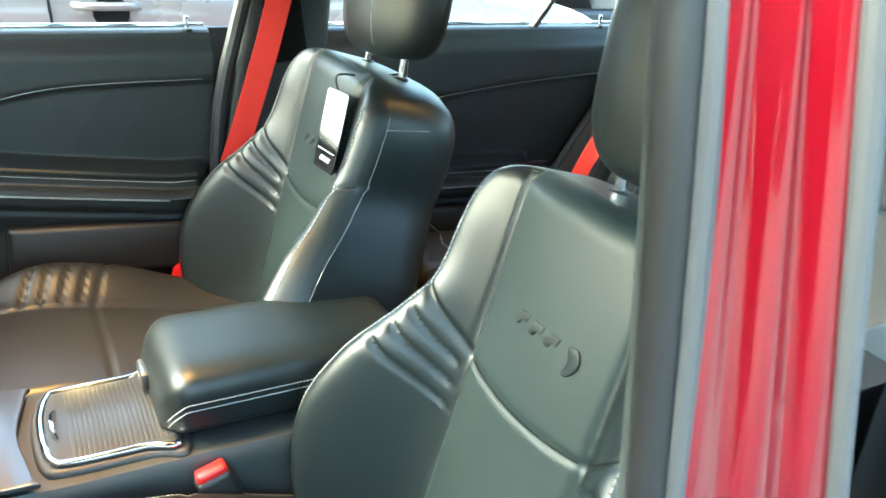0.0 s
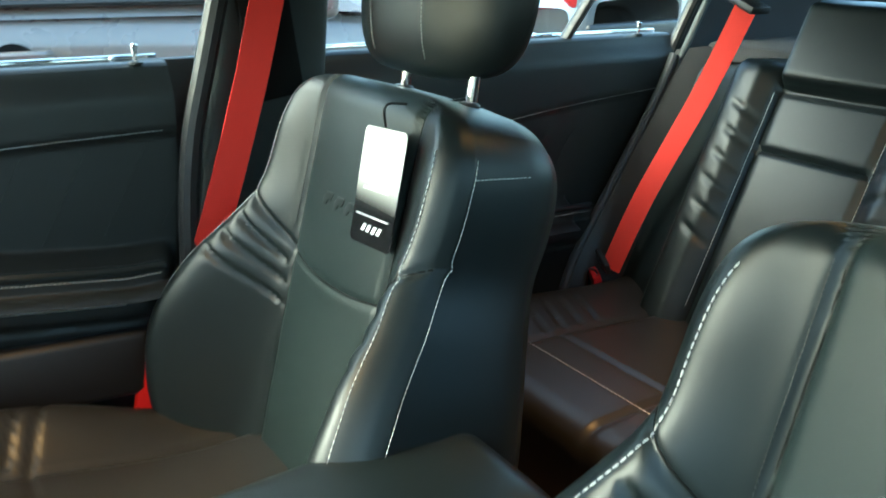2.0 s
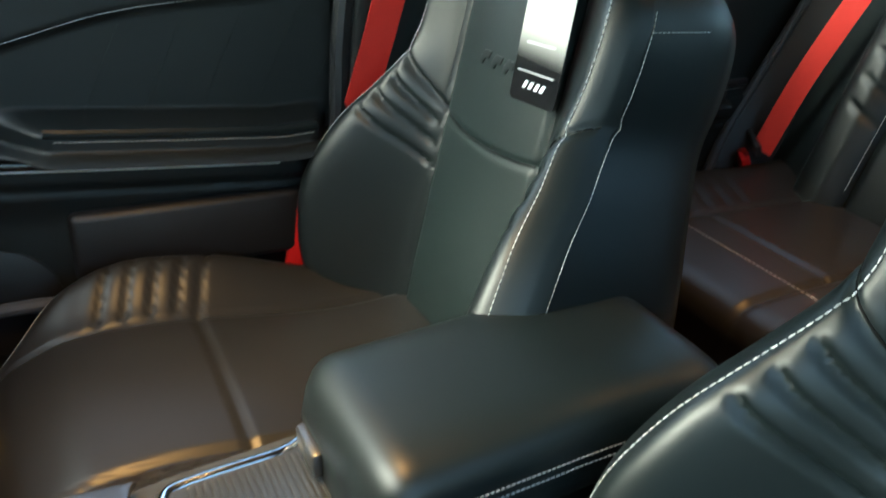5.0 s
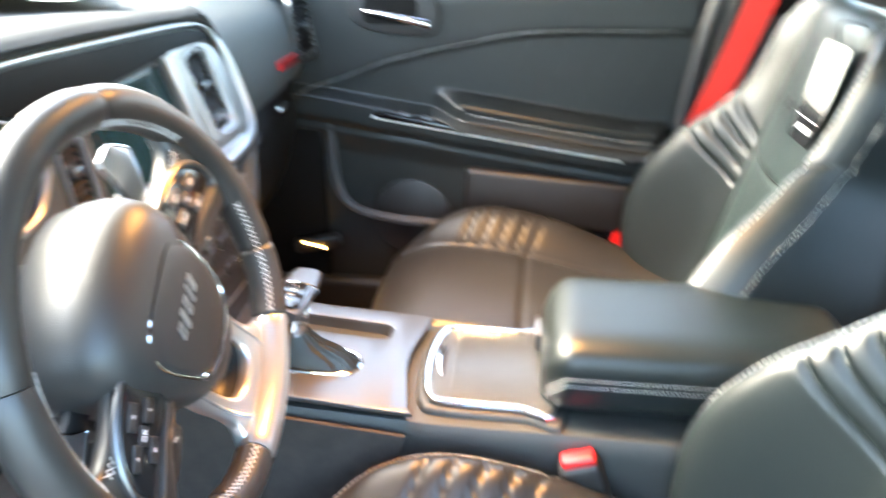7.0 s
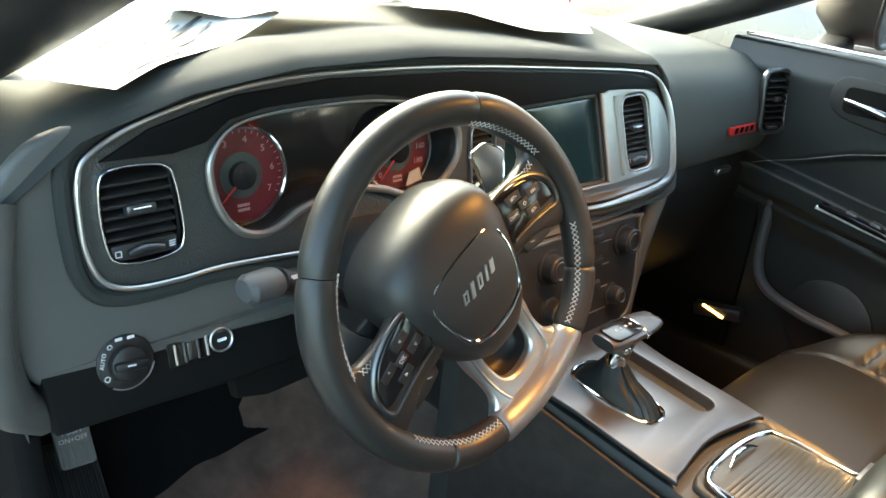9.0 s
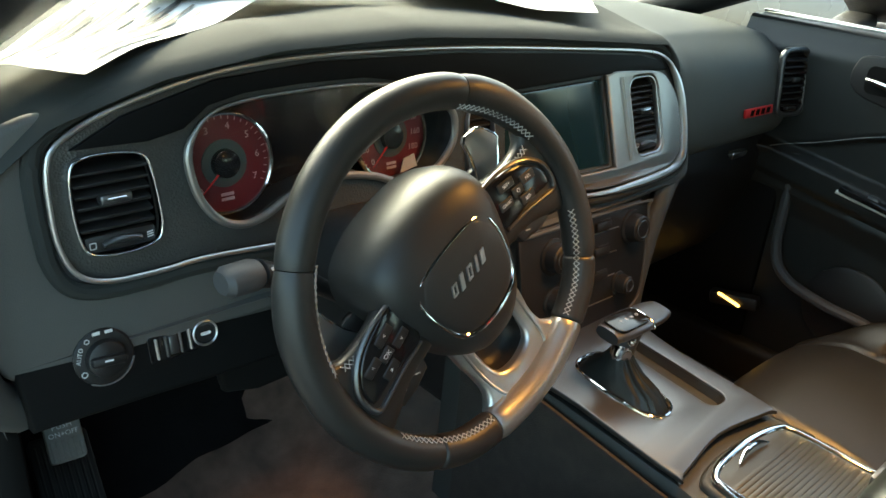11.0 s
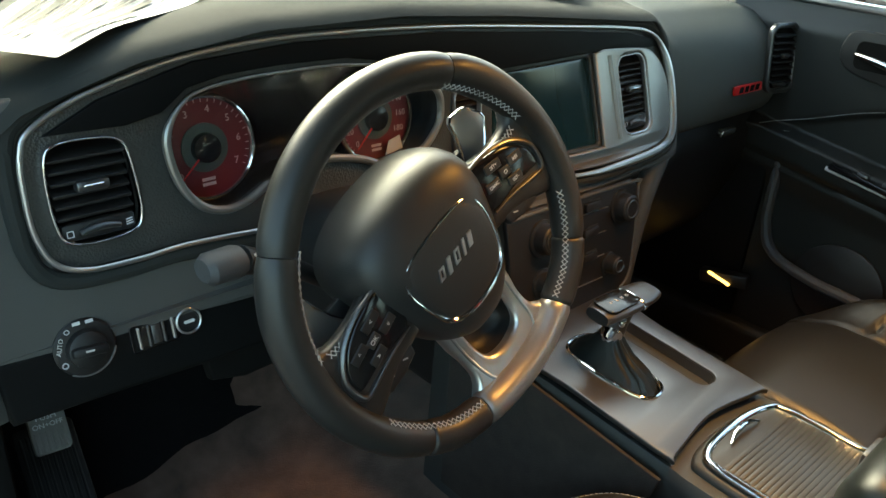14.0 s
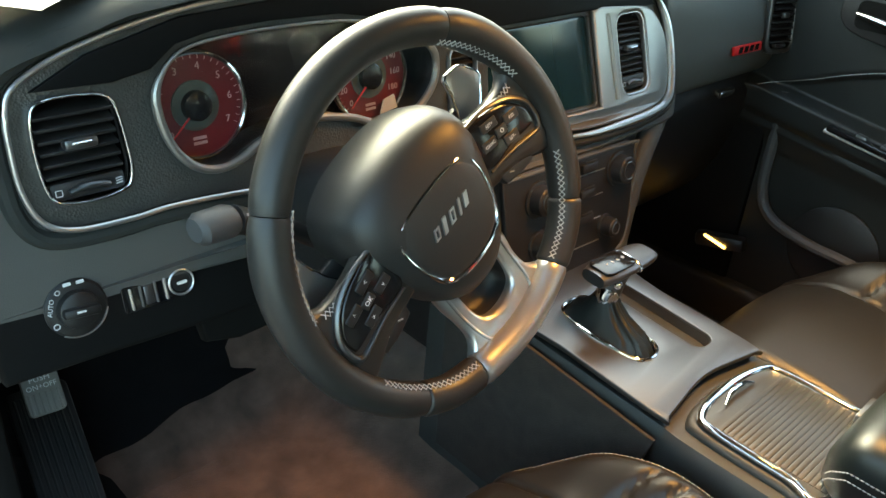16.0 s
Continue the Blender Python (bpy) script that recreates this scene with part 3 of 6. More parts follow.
            z += (0.054 - 0.040 * sstep(-0.14, 0.07, y)) * (1 - 0.75 * sstep(-0.22, -0.46, y)) * (sstep(0, 0.7, k) - 0.12 * sstep(0.7, 1, k)) + 0.012 * (1 - min(a / 0.145, 1) ** 2)
            z += groove(a - 0.145, 0.0045, 0.008)
            z += groove(y + 0.185 + (0.05 * k), 0.0045, 0.006)
            for i in range(4):
                fade = sstep(0.03, 0.15, k) * (1 - sstep(0.68, 0.82, k))
                d = y + 0.155 - 0.034 * i + 0.05 * k
                z += fade * (groove(d, 0.0034, 0.0065) + 0.0014 * math.exp(-((d - 0.014) / 0.008) ** 2))
            d = min(w - a, Y1 - y)
            rr = 0.045
            if d < rr:
                z -= rr - math.sqrt(max(rr * rr - (rr - d) ** 2, 0))
            r.append(Vector((xc + x, y, z)))
            c.append((x, y))
        rows.append(r)
        coords.append(c)
    NC = grid_normals(rows, (0, 0, 1))
    kinds = {"cushion_center": [], "cushion_bolster": [], "cushion_bolster_": []}
    for i in range(len(rows) - 1):
        for j in range(N - 1):
            x = (coords[i][j][0] + coords[i + 1][j + 1][0]) / 2
            kinds["cushion_center" if abs(x) < 0.145 else "cushion_bolster" if x < 0 else "cushion_bolster_"].append((i, j))
    for key, cells in kinds.items():
        bm, ids = bmesh.new(), {}

        def cvert(i, j):
            if (i, j) not in ids:
                ids[i, j] = bm.verts.new(rows[i][j])
            return ids[i, j]
        for i, j in cells:
            bm.faces.new((cvert(i, j), cvert(i, j + 1), cvert(i + 1, j + 1), cvert(i + 1, j)))
        part(key.rstrip("_"), bm, LEATHER_LAMPLIT, st, sharp=180, normals=[NC[i][j] for i, j in ids])
    rim = [r[0] for r in rows] + rows[-1][1:-1] + [r[-1] for r in rows[::-1]]
    skirt = [rim, [p * 1 + Vector((0, 0, -0.05)) for p in rim], [Vector((p.x, p.y * 0.98, 0.43)) for p in rim]]
    part("cushion_side", grid(skirt), LEATHER, st, sharp=60)
    for sd in (0, -1):
        line = [r[4 if sd == 0 else -5] + Vector((0, 0, 0.001)) for r in rows[18:-3]]
        part("stitching", stitches(line, 0.0062, 0.0009), STITCH, st)
    part("seat_base", rbox((0.40, 0.46, 0.12), 0.02, 2, at(xc, -0.26, 0.395)), PLASTIC, st, "black plastic seat base on rails")
    return st


front_seat(0.345, "black leather front passenger seat with pleated bolsters and grey stitching", "passenger")
front_seat(-0.397, "black leather driver's seat with embossed backrest and grey stitching", "driver")

# hang tag on the passenger seat
tagm = Matrix.Translation(back_point(0.345, -0.094, 0.402, 0.022)) @ pose(0, 0, 0, 77, 0, 180) @ pose(0, 0, 0, 0, 0, 4)
ht = thing("hang_tag", (0.345, -0.60, 0.90), "black card hang tag with a painted white reflection, looped over the passenger seat", "tag")
part("card", plate(rrect(0.090, 0.140, 0.008), 0.0012, tagm), TAGCARD, ht, "glossy black card with a white reflection painted in, fading downwards")
for w, yy, h in ((0.056, -0.004, 0.003), (0.072, -0.036, 0.0016)):
    part("print_line", plate([(-w / 2, yy), (w / 2, yy), (w / 2, yy + h), (-w / 2, yy + h)], 0.0003, tagm @ at(0, 0, 0.0018)), MARK, ht)
for i, dx in enumerate((-0.016, -0.005, 0.007, 0.018)):
    part("print_mark", plate([(dx - 0.005, -0.054), (dx + 0.002, -0.054), (dx + 0.007, -0.045), (dx - 0.000, -0.045)], 0.0003, tagm @ at(0, 0, 0.0018)), MARK, ht)
part("cord", tube(spline([tagm @ Vector((0.0, 0.072, 0.002)), tagm @ Vector((0.012, 0.098, 0.012)), (0.275, -0.655, 1.082), (0.262, -0.715, 1.088)], 8), 0.0017, 8), PLASTIC, ht, "black loop cord")

# ---- rear bench ----
rb = thing("rear_bench", (0.0, -1.35, 0.40), "black leather rear bench with pleated bolsters and built-in headrests", "car seat")
RT = radians(24)
RS, RF = Vector((0, -math.sin(RT), math.cos(RT))), Vector((0, math.cos(RT), math.sin(RT)))


def rear_f(x, s):
    c = abs(abs(x) - 0.245)
    f = 0.03 * sstep(0.10, 0.16, c) * (1 - sstep(0.20, 0.24, c)) if abs(x) > 0.245 or c < 0.245 else 0
    f += groove(c - 0.112, 0.005, 0.012) if s < 0.70 else 0
    if c < 0.112:
        f += groove(s - 0.505, 0.006, 0.012) + groove(s - 0.385, 0.005, 0.010)
        f += 0.030 * sstep(0.50, 0.53, s) * (1 - sstep(0.66, 0.70, s))
    elif c < 0.21:
        for i in range(6):
            d = s - 0.17 - 0.052 * i - 0.45 * (c - 0.112)
            f += sstep(0.115, 0.13, c) * (1 - sstep(0.17, 0.19, c)) * groove(d, 0.005, 0.006)
    return f


ss = list(np.linspace(-0.05, 0.70, 110))
xs = list(np.linspace(-0.60, 0.60, 180))


def rear_p(x, s, extra=0.0):
    c = abs(abs(x) - 0.245)
    head = 1 - sstep(0.105, 0.118, c)
    lim = 0.56 + 0.14 * head
    q = min(s, lim)
    f = rear_f(x, q) + extra
    d = lim - q
    if d < 0.04:
        f -= 0.04 - math.sqrt(max(0.04 ** 2 - (0.04 - d) ** 2, 0))
    f -= 0.06 * sstep(0.42, 0.60, abs(x))
    return Vector((x, -1.335, 0.56)) + RS * q + RF * f


bm = grid([[rear_p(x, s) for x in xs] for s in ss])
part("backrest", bm, LEATHER, rb, sharp=70)
part("backrest_top", grid([[rear_p(x, 0.7) + Vector((0, -dy, -0.02 * dy)) for x in xs] for dy in (0, 0.02, 0.12)]), LEATHER, rb)
for sx in (-1, 1):
    for c in (-0.112, 0.112):
        part("stitching", stitches([rear_p(sx * 0.245 + c * 1.06, s, 0.002) for s in np.linspace(0.05, 0.50, 50)], 0.008, 0.0009), STITCH, rb)
rows = []
for y in np.linspace(-1.42, -0.855, 90):
    r = []
    for x in xs:
        c = abs(abs(x) - 0.285)
        z = 0.575 + 0.035 * sstep(-1.4, -0.95, y) + 0.014 * sstep(0.12, 0.24, c) * (1 if abs(x) > 0.285 else 0.5)
        z += groove(c - 0.13, 0.005, 0.008) + groove(y + 1.06, 0.005, 0.007) * (1 if c < 0.13 else 0)
        if abs(x) > 0.41:
            for i in range(4):
                z += groove(y + 1.17 - 0.045 * i + 0.35 * (abs(x) - 0.42), 0.005, 0.007) * sstep(0.42, 0.44, abs(x)) * (1 - sstep(0.52, 0.55, abs(x)))
        d = min(-0.855 - y, 0.60 - abs(x))
        if d < 0.05:
            z -= 0.05 - math.sqrt(max(0.0025 - (0.05 - d) ** 2, 0))
        r.append((x, y, z))
    rows.append(r)
rows.append([(p[0], p[1], 0.42) for p in rows[-1]])
part("cushion", grid(rows), LEATHER_LAMPLIT, rb, sharp=70)
part("seat_base", rbox((1.16, 0.5, 0.14), 0.02, 2, at(0, -1.14, 0.42)), PLASTIC, rb)
part("stitching", stitches([(x, -0.93, 0.648 + (0.02 if abs(x) > 0.45 else 0)) for x in np.linspace(-0.56, 0.56, 80)], 0.008, 0.0009), STITCH, rb)


# ---- seat belts ----
def webbing(points, width, across, mat, th=0.0014):
    """A flat band along a curve."""
    rows = []
    pts = spline(points, 8)
    for i, p in enumerate(pts):
        d = (pts[min(i + 1, len(pts) - 1)] - pts[max(i - 1, 0)]).normalized()
        w = Vector(across)
        w = (w - d * w.dot(d)).normalized()
        n = d.cross(w)
        rows.append([p + w * width * 0.5 * a + n * th * b for a, b in ((-1, -1), (1, -1), (1, 1), (-1, 1))])
    return grid(rows, True, True)


sb = thing("front_seat_belt", (0.62, -0.5, 0.45), "red front passenger seat belt hanging from the centre pillar", "seat belt", "seat belts")
part("webbing", webbing([(0.610, -0.607, 1.195), (0.614, -0.577, 1.08), (0.620, -0.545, 0.97), (0.630, -0.512, 0.86), (0.648, -0.462, 0.70), (0.66, -0.43, 0.46)], 0.050, (0.1, 1, 0), BELT), BELT, sb)
part("lower_anchor", rbox((0.018, 0.052, 0.13), 0.008, 2, pose(0.642, -0.392, 0.605, 12, 0, 0)), REDCLIP, sb)
sb = thing("front_seat_belt", (-0.62, -0.5, 0.45), "red driver's seat belt lying along the centre pillar", "seat belt", "seat belts")
part("webbing", webbing([(-0.60, -0.62, 1.195), (-0.61, -0.60, 0.95), (-0.625, -0.56, 0.72), (-0.63, -0.50, 0.46)], 0.048, (0, 1, 0), BELT), BELT, sb)
sb = thing("rear_seat_belt", (0.62, -1.4, 0.6), "red rear seat belt with black tongue across the backrest edge", "seat belt", "seat belts")
part("webbing", webbing([(0.445, -1.515, 1.165), (0.482, -1.47, 1.0), (0.540, -1.40, 0.78), (0.577, -1.36, 0.610)], 0.043, (0.9, 0.45, 0.2), BELT), BELT, sb)
part("tongue", rbox((0.066, 0.012, 0.028), 0.004, 2, pose(0.592, -1.352, 0.625, -20, -15, -25)), PLASTIC, sb, "black plastic belt tongue")
part("buckle", rbox((0.04, 0.02, 0.06), 0.006, 2, pose(0.600, -1.345, 0.575, -20, -15, -25)), REDCLIP, sb, "red belt end with chrome clip")
part("clip", tube(spline([(0.587, -1.328, 0.55), (0.587, -1.332, 0.60), (0.613, -1.332, 0.60), (0.613, -1.328, 0.55)], 5), 0.002, 8), CHROME, sb)
part("belt_guide", rbox((0.085, 0.05, 0.016), 0.005, 2, pose(0.455, -1.53, 1.175, 0, -18, -10)), PLASTIC, sb)
for x, y, z, rx in ((-0.135, -0.285, 0.60, -18),):
    bu = thing("belt_buckle", (x, y, 0.50), "red-buttoned black seat belt buckle beside the console", "belt buckle")
    part("case", rbox((0.030, 0.052, 0.14), 0.009, 3, pose(x, y, z - 0.015, rx, 0, 0)), PLASTIC, bu)
    part("button", rbox((0.022, 0.042, 0.018), 0.005, 3, pose(x - 0.0, y + 0.021, z + 0.052, rx, 0, 0)), REDCLIP, bu, "red release button")


# ---- dashboard ----
dash = thing("dashboard", (0.0, 0.45, 0.60), "dark grey soft-touch dashboard with silver-rimmed instrument bezel", "dashboard")
FACE = pose(0, 0.285, 0.995, 82, 0, 0)


def face(x, z, out=0.0):
    """A point of the dashboard's face: across, height, proud of it."""
    return FACE @ Vector((x, (z - 1.0), out))




def lift(x, y):
    """The screen's side of the face leans out towards its foot."""
    return sstep(-0.05, 0.09, x) * 0.19 * min(max(0.0, 0.055 - y), 0.17)


def on_face(bm, out=0.0):
    for v in bm.verts:
        v.co.z += out + lift(v.co.x, v.co.y)
    bm.transform(FACE)
    return bm


def face_at(x, y, out=0.0):
    return FACE @ Vector((x, y, out + lift(x, y)))


RIM = [(p.x, p.y) for p in spline([(-0.649, 0.060, 0), (-0.636, 0.082, 0), (-0.584, 0.105, 0), (-0.490, 0.125, 0), (-0.377, 0.131, 0), (-0.182, 0.123, 0), (0.056, 0.102, 0), (0.180, 0.089, 0), (0.236, 0.077, 0), (0.269, 0.050, 0), (0.281, 0.002, 0),
                                   (0.275, -0.062, 0), (0.257, -0.086, 0), (0.215, -0.096, 0), (0.137, -0.099, 0), (0.052, -0.098, 0), (-0.10, -0.092, 0), (-0.30, -0.070, 0), (-0.501, -0.050, 0), (-0.566, -0.050, 0), (-0.615, -0.047, 0), (-0.640, -0.034, 0), (-0.651, -0.005, 0), (-0.652, 0.030, 0)], 6, True)]
HOOD = [(p.x, p.y) for p in spline([(-0.526, 0.048, 0), (-0.517, 0.071, 0), (-0.495, 0.089, 0), (-0.458, 0.096, 0), (-0.40, 0.098, 0), (-0.321, 0.096, 0), (-0.24, 0.082, 0), (-0.197, 0.054, 0), (-0.190, 0.030, 0), (-0.199, 0.006, 0), (-0.230, -0.018, 0), (-0.274, -0.021, 0),
                                    (-0.315, -0.006, 0), (-0.365, 0.002, 0), (-0.421, -0.008, 0), (-0.453, -0.022, 0), (-0.479, -0.025, 0), (-0.503, -0.014, 0), (-0.520, 0.012, 0)], 6, True)]
SCR = rrect(0.196, 0.121, 0.006, cx=0.000, cy=-0.004)
VENTL = [(p.x, p.y) for p in spline([(-0.630, 0.058, 0), (-0.616, 0.066, 0), (-0.590, 0.066, 0), (-0.570, 0.062, 0), (-0.562, 0.050, 0), (-0.558, 0.010, 0), (-0.559, -0.010, 0), (-0.566, -0.021, 0), (-0.590, -0.025, 0), (-0.620, -0.022, 0), (-0.631, -0.010, 0), (-0.634, 0.025, 0)], 4, True)]
VENTR = rrect(0.066, 0.112, 0.017, cx=0.186, cy=-0.005)
VENTC = rrect(0.044, 0.118, 0.014, cx=-0.145, cy=-0.010)
part("bezel_panel", on_face(plate(RIM, 0.012, Matrix(), (HOOD, SCR, VENTL, VENTR, VENTC), bevel=0.002), -0.008), TEXTURED, dash, "textured graphite instrument panel")
part("bezel_rim", tube([face_at(a, b, 0.004) for a, b in RIM], [0.0026 + 0.0042 * sstep(0.0, 0.2, a) * sstep(0.09, 0.02, b) for a, b in RIM], 10, True), SATIN, dash, "satin silver rim")
part("bezel_lip", tube([face_at(a + (0.012 if a > -0.2 else -0.009), b + (0.007 if b > 0 else -0.010), -0.005) for a, b in RIM], 0.008, 10, True), PAD, dash)
# black inner hood above cluster and screen; the overhang's shade is in the colour too
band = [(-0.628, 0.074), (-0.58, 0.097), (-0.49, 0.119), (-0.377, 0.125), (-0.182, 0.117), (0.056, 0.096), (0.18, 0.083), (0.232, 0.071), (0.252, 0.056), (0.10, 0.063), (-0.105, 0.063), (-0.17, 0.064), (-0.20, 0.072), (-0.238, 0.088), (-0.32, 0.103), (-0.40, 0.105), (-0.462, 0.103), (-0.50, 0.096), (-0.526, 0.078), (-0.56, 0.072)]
part("hood_band", on_face(plate(band, 0.006, Matrix(), bevel=0.001), 0.0015), HOODBLACK, dash, "black inner band under the hood, with the overhang's shade in its colour")
# silver frame beside and below the screen, round the right vent
surround = [(p.x, p.y) for p in ([Vector((0.101, 0.062, 0)), Vector((0.120, 0.066, 0))] + spline([(0.150, 0.064, 0), (0.225, 0.056, 0), (0.255, 0.036, 0), (0.271, 0.0, 0), (0.266, -0.058, 0), (0.248, -0.080, 0), (0.210, -0.089, 0), (0.137, -0.092, 0), (0.052, -0.091, 0), (-0.09, -0.085, 0)], 6) + [Vector((-0.09, -0.070, 0)), Vector((0.101, -0.067, 0))])]
part("screen_surround", on_face(plate(surround, 0.008, Matrix(), (rrect(0.070, 0.116, 0.019, cx=0.186, cy=-0.005),), bevel=0.003, seg=3), 0.002), SURROUND, dash, "satin grey screen surround")
part("surround_rib", tube([face_at(0.133 + 0.004 * t, 0.056 - 0.118 * t, 0.006) for t in np.linspace(0, 1, 10)], 0.004, 8), SURROUND, dash)
part("hood_rim", tube([FACE @ Vector((a, b, 0.003)) for a, b in HOOD], [0.0016 + 0.0028 * (1 - sstep(0.05, 0.09, b)) for a, b in HOOD], 10, True), SURROUND, dash, "thin silver cluster rim")
part("cluster_well", grid([[FACE @ Vector((a, b, 0.0)) for a, b in HOOD + HOOD[:1]], [FACE @ Vector((-0.36 + (a + 0.36) * 0.97, b * 0.97, -0.05)) for a, b in HOOD + HOOD[:1]]]), PLASTIC, dash)
part("cluster_back", plate([(-0.36 + (a + 0.36) * 0.99, b * 0.99) for a, b in HOOD], 0.004, FACE @ at(0, 0, -0.05)), GLOSSY, dash)
scr = part("touch_screen", on_face(plate(rrect(0.194, 0.119, 0.005, cx=0.000, cy=-0.004), 0.008, Matrix(), bevel=0.001), -0.010), SCREEN, dash, "switched-off dark touch screen")


def dial(cx, cz, r, numbers, first, step, needle):
    M = FACE @ at(cx, cz - 1.0, -0.034)
    d = part("gauge", plate(circle(r, 48), 0.004, M), DIAL, dash, "red-faced round gauge with white numerals")
    part("gauge_ring", tube([M @ Vector((r * math.cos(a), r * math.sin(a), 0.006)) for a in np.linspace(0, 2 * math.pi, 49)[:-1]], 0.0026, 8, True), CHROME, d)
    part("gauge_hub", plate(circle(r * 0.48, 36), 0.002, M @ at(0, 0, 0.003)), DIALHUB, d)
    part("needle_cap", turned([(r * 0.30, 0), (r * 0.28, 0.006), (r * 0.15, 0.008)], 24, M @ at(0, 0, 0.004)), GLOSSY, d)
    a = radians(needle)
    part("needle", tube([M @ Vector((0, 0, 0.009)), M @ Vector((0.86 * r * math.cos(a), 0.86 * r * math.sin(a), 0.009))], [0.0014, 0.0006], 6), REDCLIP, d)
    for i, t in enumerate(numbers):
        a = radians(first - step * i)
        part("numeral", letters(t, r * 0.20, M @ at(0.74 * r * math.cos(a), 0.74 * r * math.sin(a), 0.0026), 0.0003), DIALMARK, d)
    for i in range(29):
        a = radians(first - step * i / 4)
        if i / 4 <= len(numbers) - 1:
            part("tick", plate([(0.88 * r, -0.0004), (0.95 * r, -0.0004), (0.95 * r, 0.0004), (0.88 * r, 0.0004)], 0.0003, M @ pose(0, 0, 0.0026, 0, 0, math.degrees(a))), DIALMARK, d)
    for k in range(2):
        part("caption_bar", plate([(-0.14 * r, -0.66 * r - 0.1 * r * k), (0.14 * r, -0.66 * r - 0.1 * r * k), (0.14 * r, -0.6 * r - 0.1 * r * k), (-0.14 * r, -0.6 * r - 0.1 * r * k)], 0.0003, M @ at(0, 0, 0.0026)), DIALMARK, d)


dial(-0.474, 1.031, 0.051, ("0", "1", "2", "3", "4", "5", "6", "7"), 222, 36, 222)
dial(-0.262, 1.026, 0.051, ("0", "20", "40", "60", "80", "100", "120", "140", "160", "180"), 225, 28, 225)
part("cluster_glass", plate([(-0.36 + (a + 0.36) * 0.98, b * 0.98) for a, b in HOOD], 0.001, FACE @ pose(0, 0, -0.012, 2, 0, 0)), GLASS, dash).visible_shadow = False
part("warning_card", plate([(-0.012, -0.012), (0.014, -0.008), (0.010, 0.008), (-0.006, 0.004)], 0.001, FACE @ at(-0.243, -0.006, -0.024)), PAPER, dash)


def vent(outline, slats, rim_mat, cx, cy, w, h):
    """An air outlet: rim, dark well, tilted slats, upright vanes, a slider knob and a thumb wheel below."""
    def loop(k, kk):
        return [(cx + (a - cx) * k, cy + (b - cy) * kk) for a, b in outline]
    v = part("air_vent", on_face(plate(loop(1.035, 1.025), 0.008, Matrix(), (loop(0.97, 0.98),), bevel=0.0012)), rim_mat, dash, "air vent with black slats and bright rim")
    part("vent_well", on_face(plate(outline, 0.002, Matrix()), -0.040), DEEPSHADE, v)
    lift0 = lift(cx, cy)
    top, bot = cy + h * 0.44, cy - h * 0.24
    for i in range(slats):
        yy = top + (bot - top) * (i + 0.5) / slats
        part("slat", rbox((w * 0.92, 0.0036, 0.024), 0.0012, 2, FACE @ pose(cx, yy, -0.013 + lift(cx, yy), 20, 0, 0)), PLASTIC, v)
    for i in range(6):
        part("vane", rbox((0.0014, h * 0.68, 0.012), 0.0005, 1, FACE @ at(cx + w * (i - 2.5) * 0.155, cy + h * 0.09, -0.033 + lift0)), PLASTIC, v)
    kb = part("vent_knob", rbox((w * 0.40, 0.010, 0.012), 0.003, 2, FACE @ at(cx, cy + h * 0.07, -0.001 + lift0)), GRAPHITE, v)
    part("knob_glint", rbox((w * 0.24, 0.0018, 0.002), 0.0006, 1, FACE @ at(cx, cy + h * 0.07 + 0.001, 0.0055 + lift0)), CHROME, kb)
    yw = cy - h * 0.37
    part("vent_wheel_panel", rbox((w * 0.90, h * 0.19, 0.010), 0.004, 2, FACE @ at(cx, yw, -0.006 + lift(cx, yw))), PLASTIC, v)
    part("vent_wheel", tube([FACE @ Vector((cx + w * q, yw - 0.001 + 0.003 * (1 - (q / 0.24) ** 2), 0.001 + lift(cx, yw))) for q in np.linspace(-0.24, 0.24, 11)], [0.003 + 0.0015 * math.cos(math.pi * q / 0.5) for q in np.linspace(-0.24, 0.24, 11)], 10, flat=0.8), GRAPHITE, v)
    part("legend", plate(rrect(0.006, 0.006, 0.0006, cx=cx - w * 0.36, cy=yw), 0.0004, FACE @ at(0, 0, 0.0004 + lift(cx, yw)), (rrect(0.0046, 0.0046, 0.0005, cx=cx - w * 0.36, cy=yw),)), MARK, v)
    for k in range(3):
        part("legend", rbox((0.006, 0.0009, 0.0004), 0, 1, FACE @ pose(cx + w * 0.36, yw - 0.0022 + 0.0022 * k, 0.0004 + lift(cx, yw), 0, 0, 8)), MARK, v)


vent(VENTL, 6, CHROME, -0.596, 0.020, 0.072, 0.090)
vent(VENTR, 9, SATIN, 0.186, -0.005, 0.066, 0.112)
vent(VENTC, 9, SATIN, -0.145, -0.010, 0.044, 0.118)

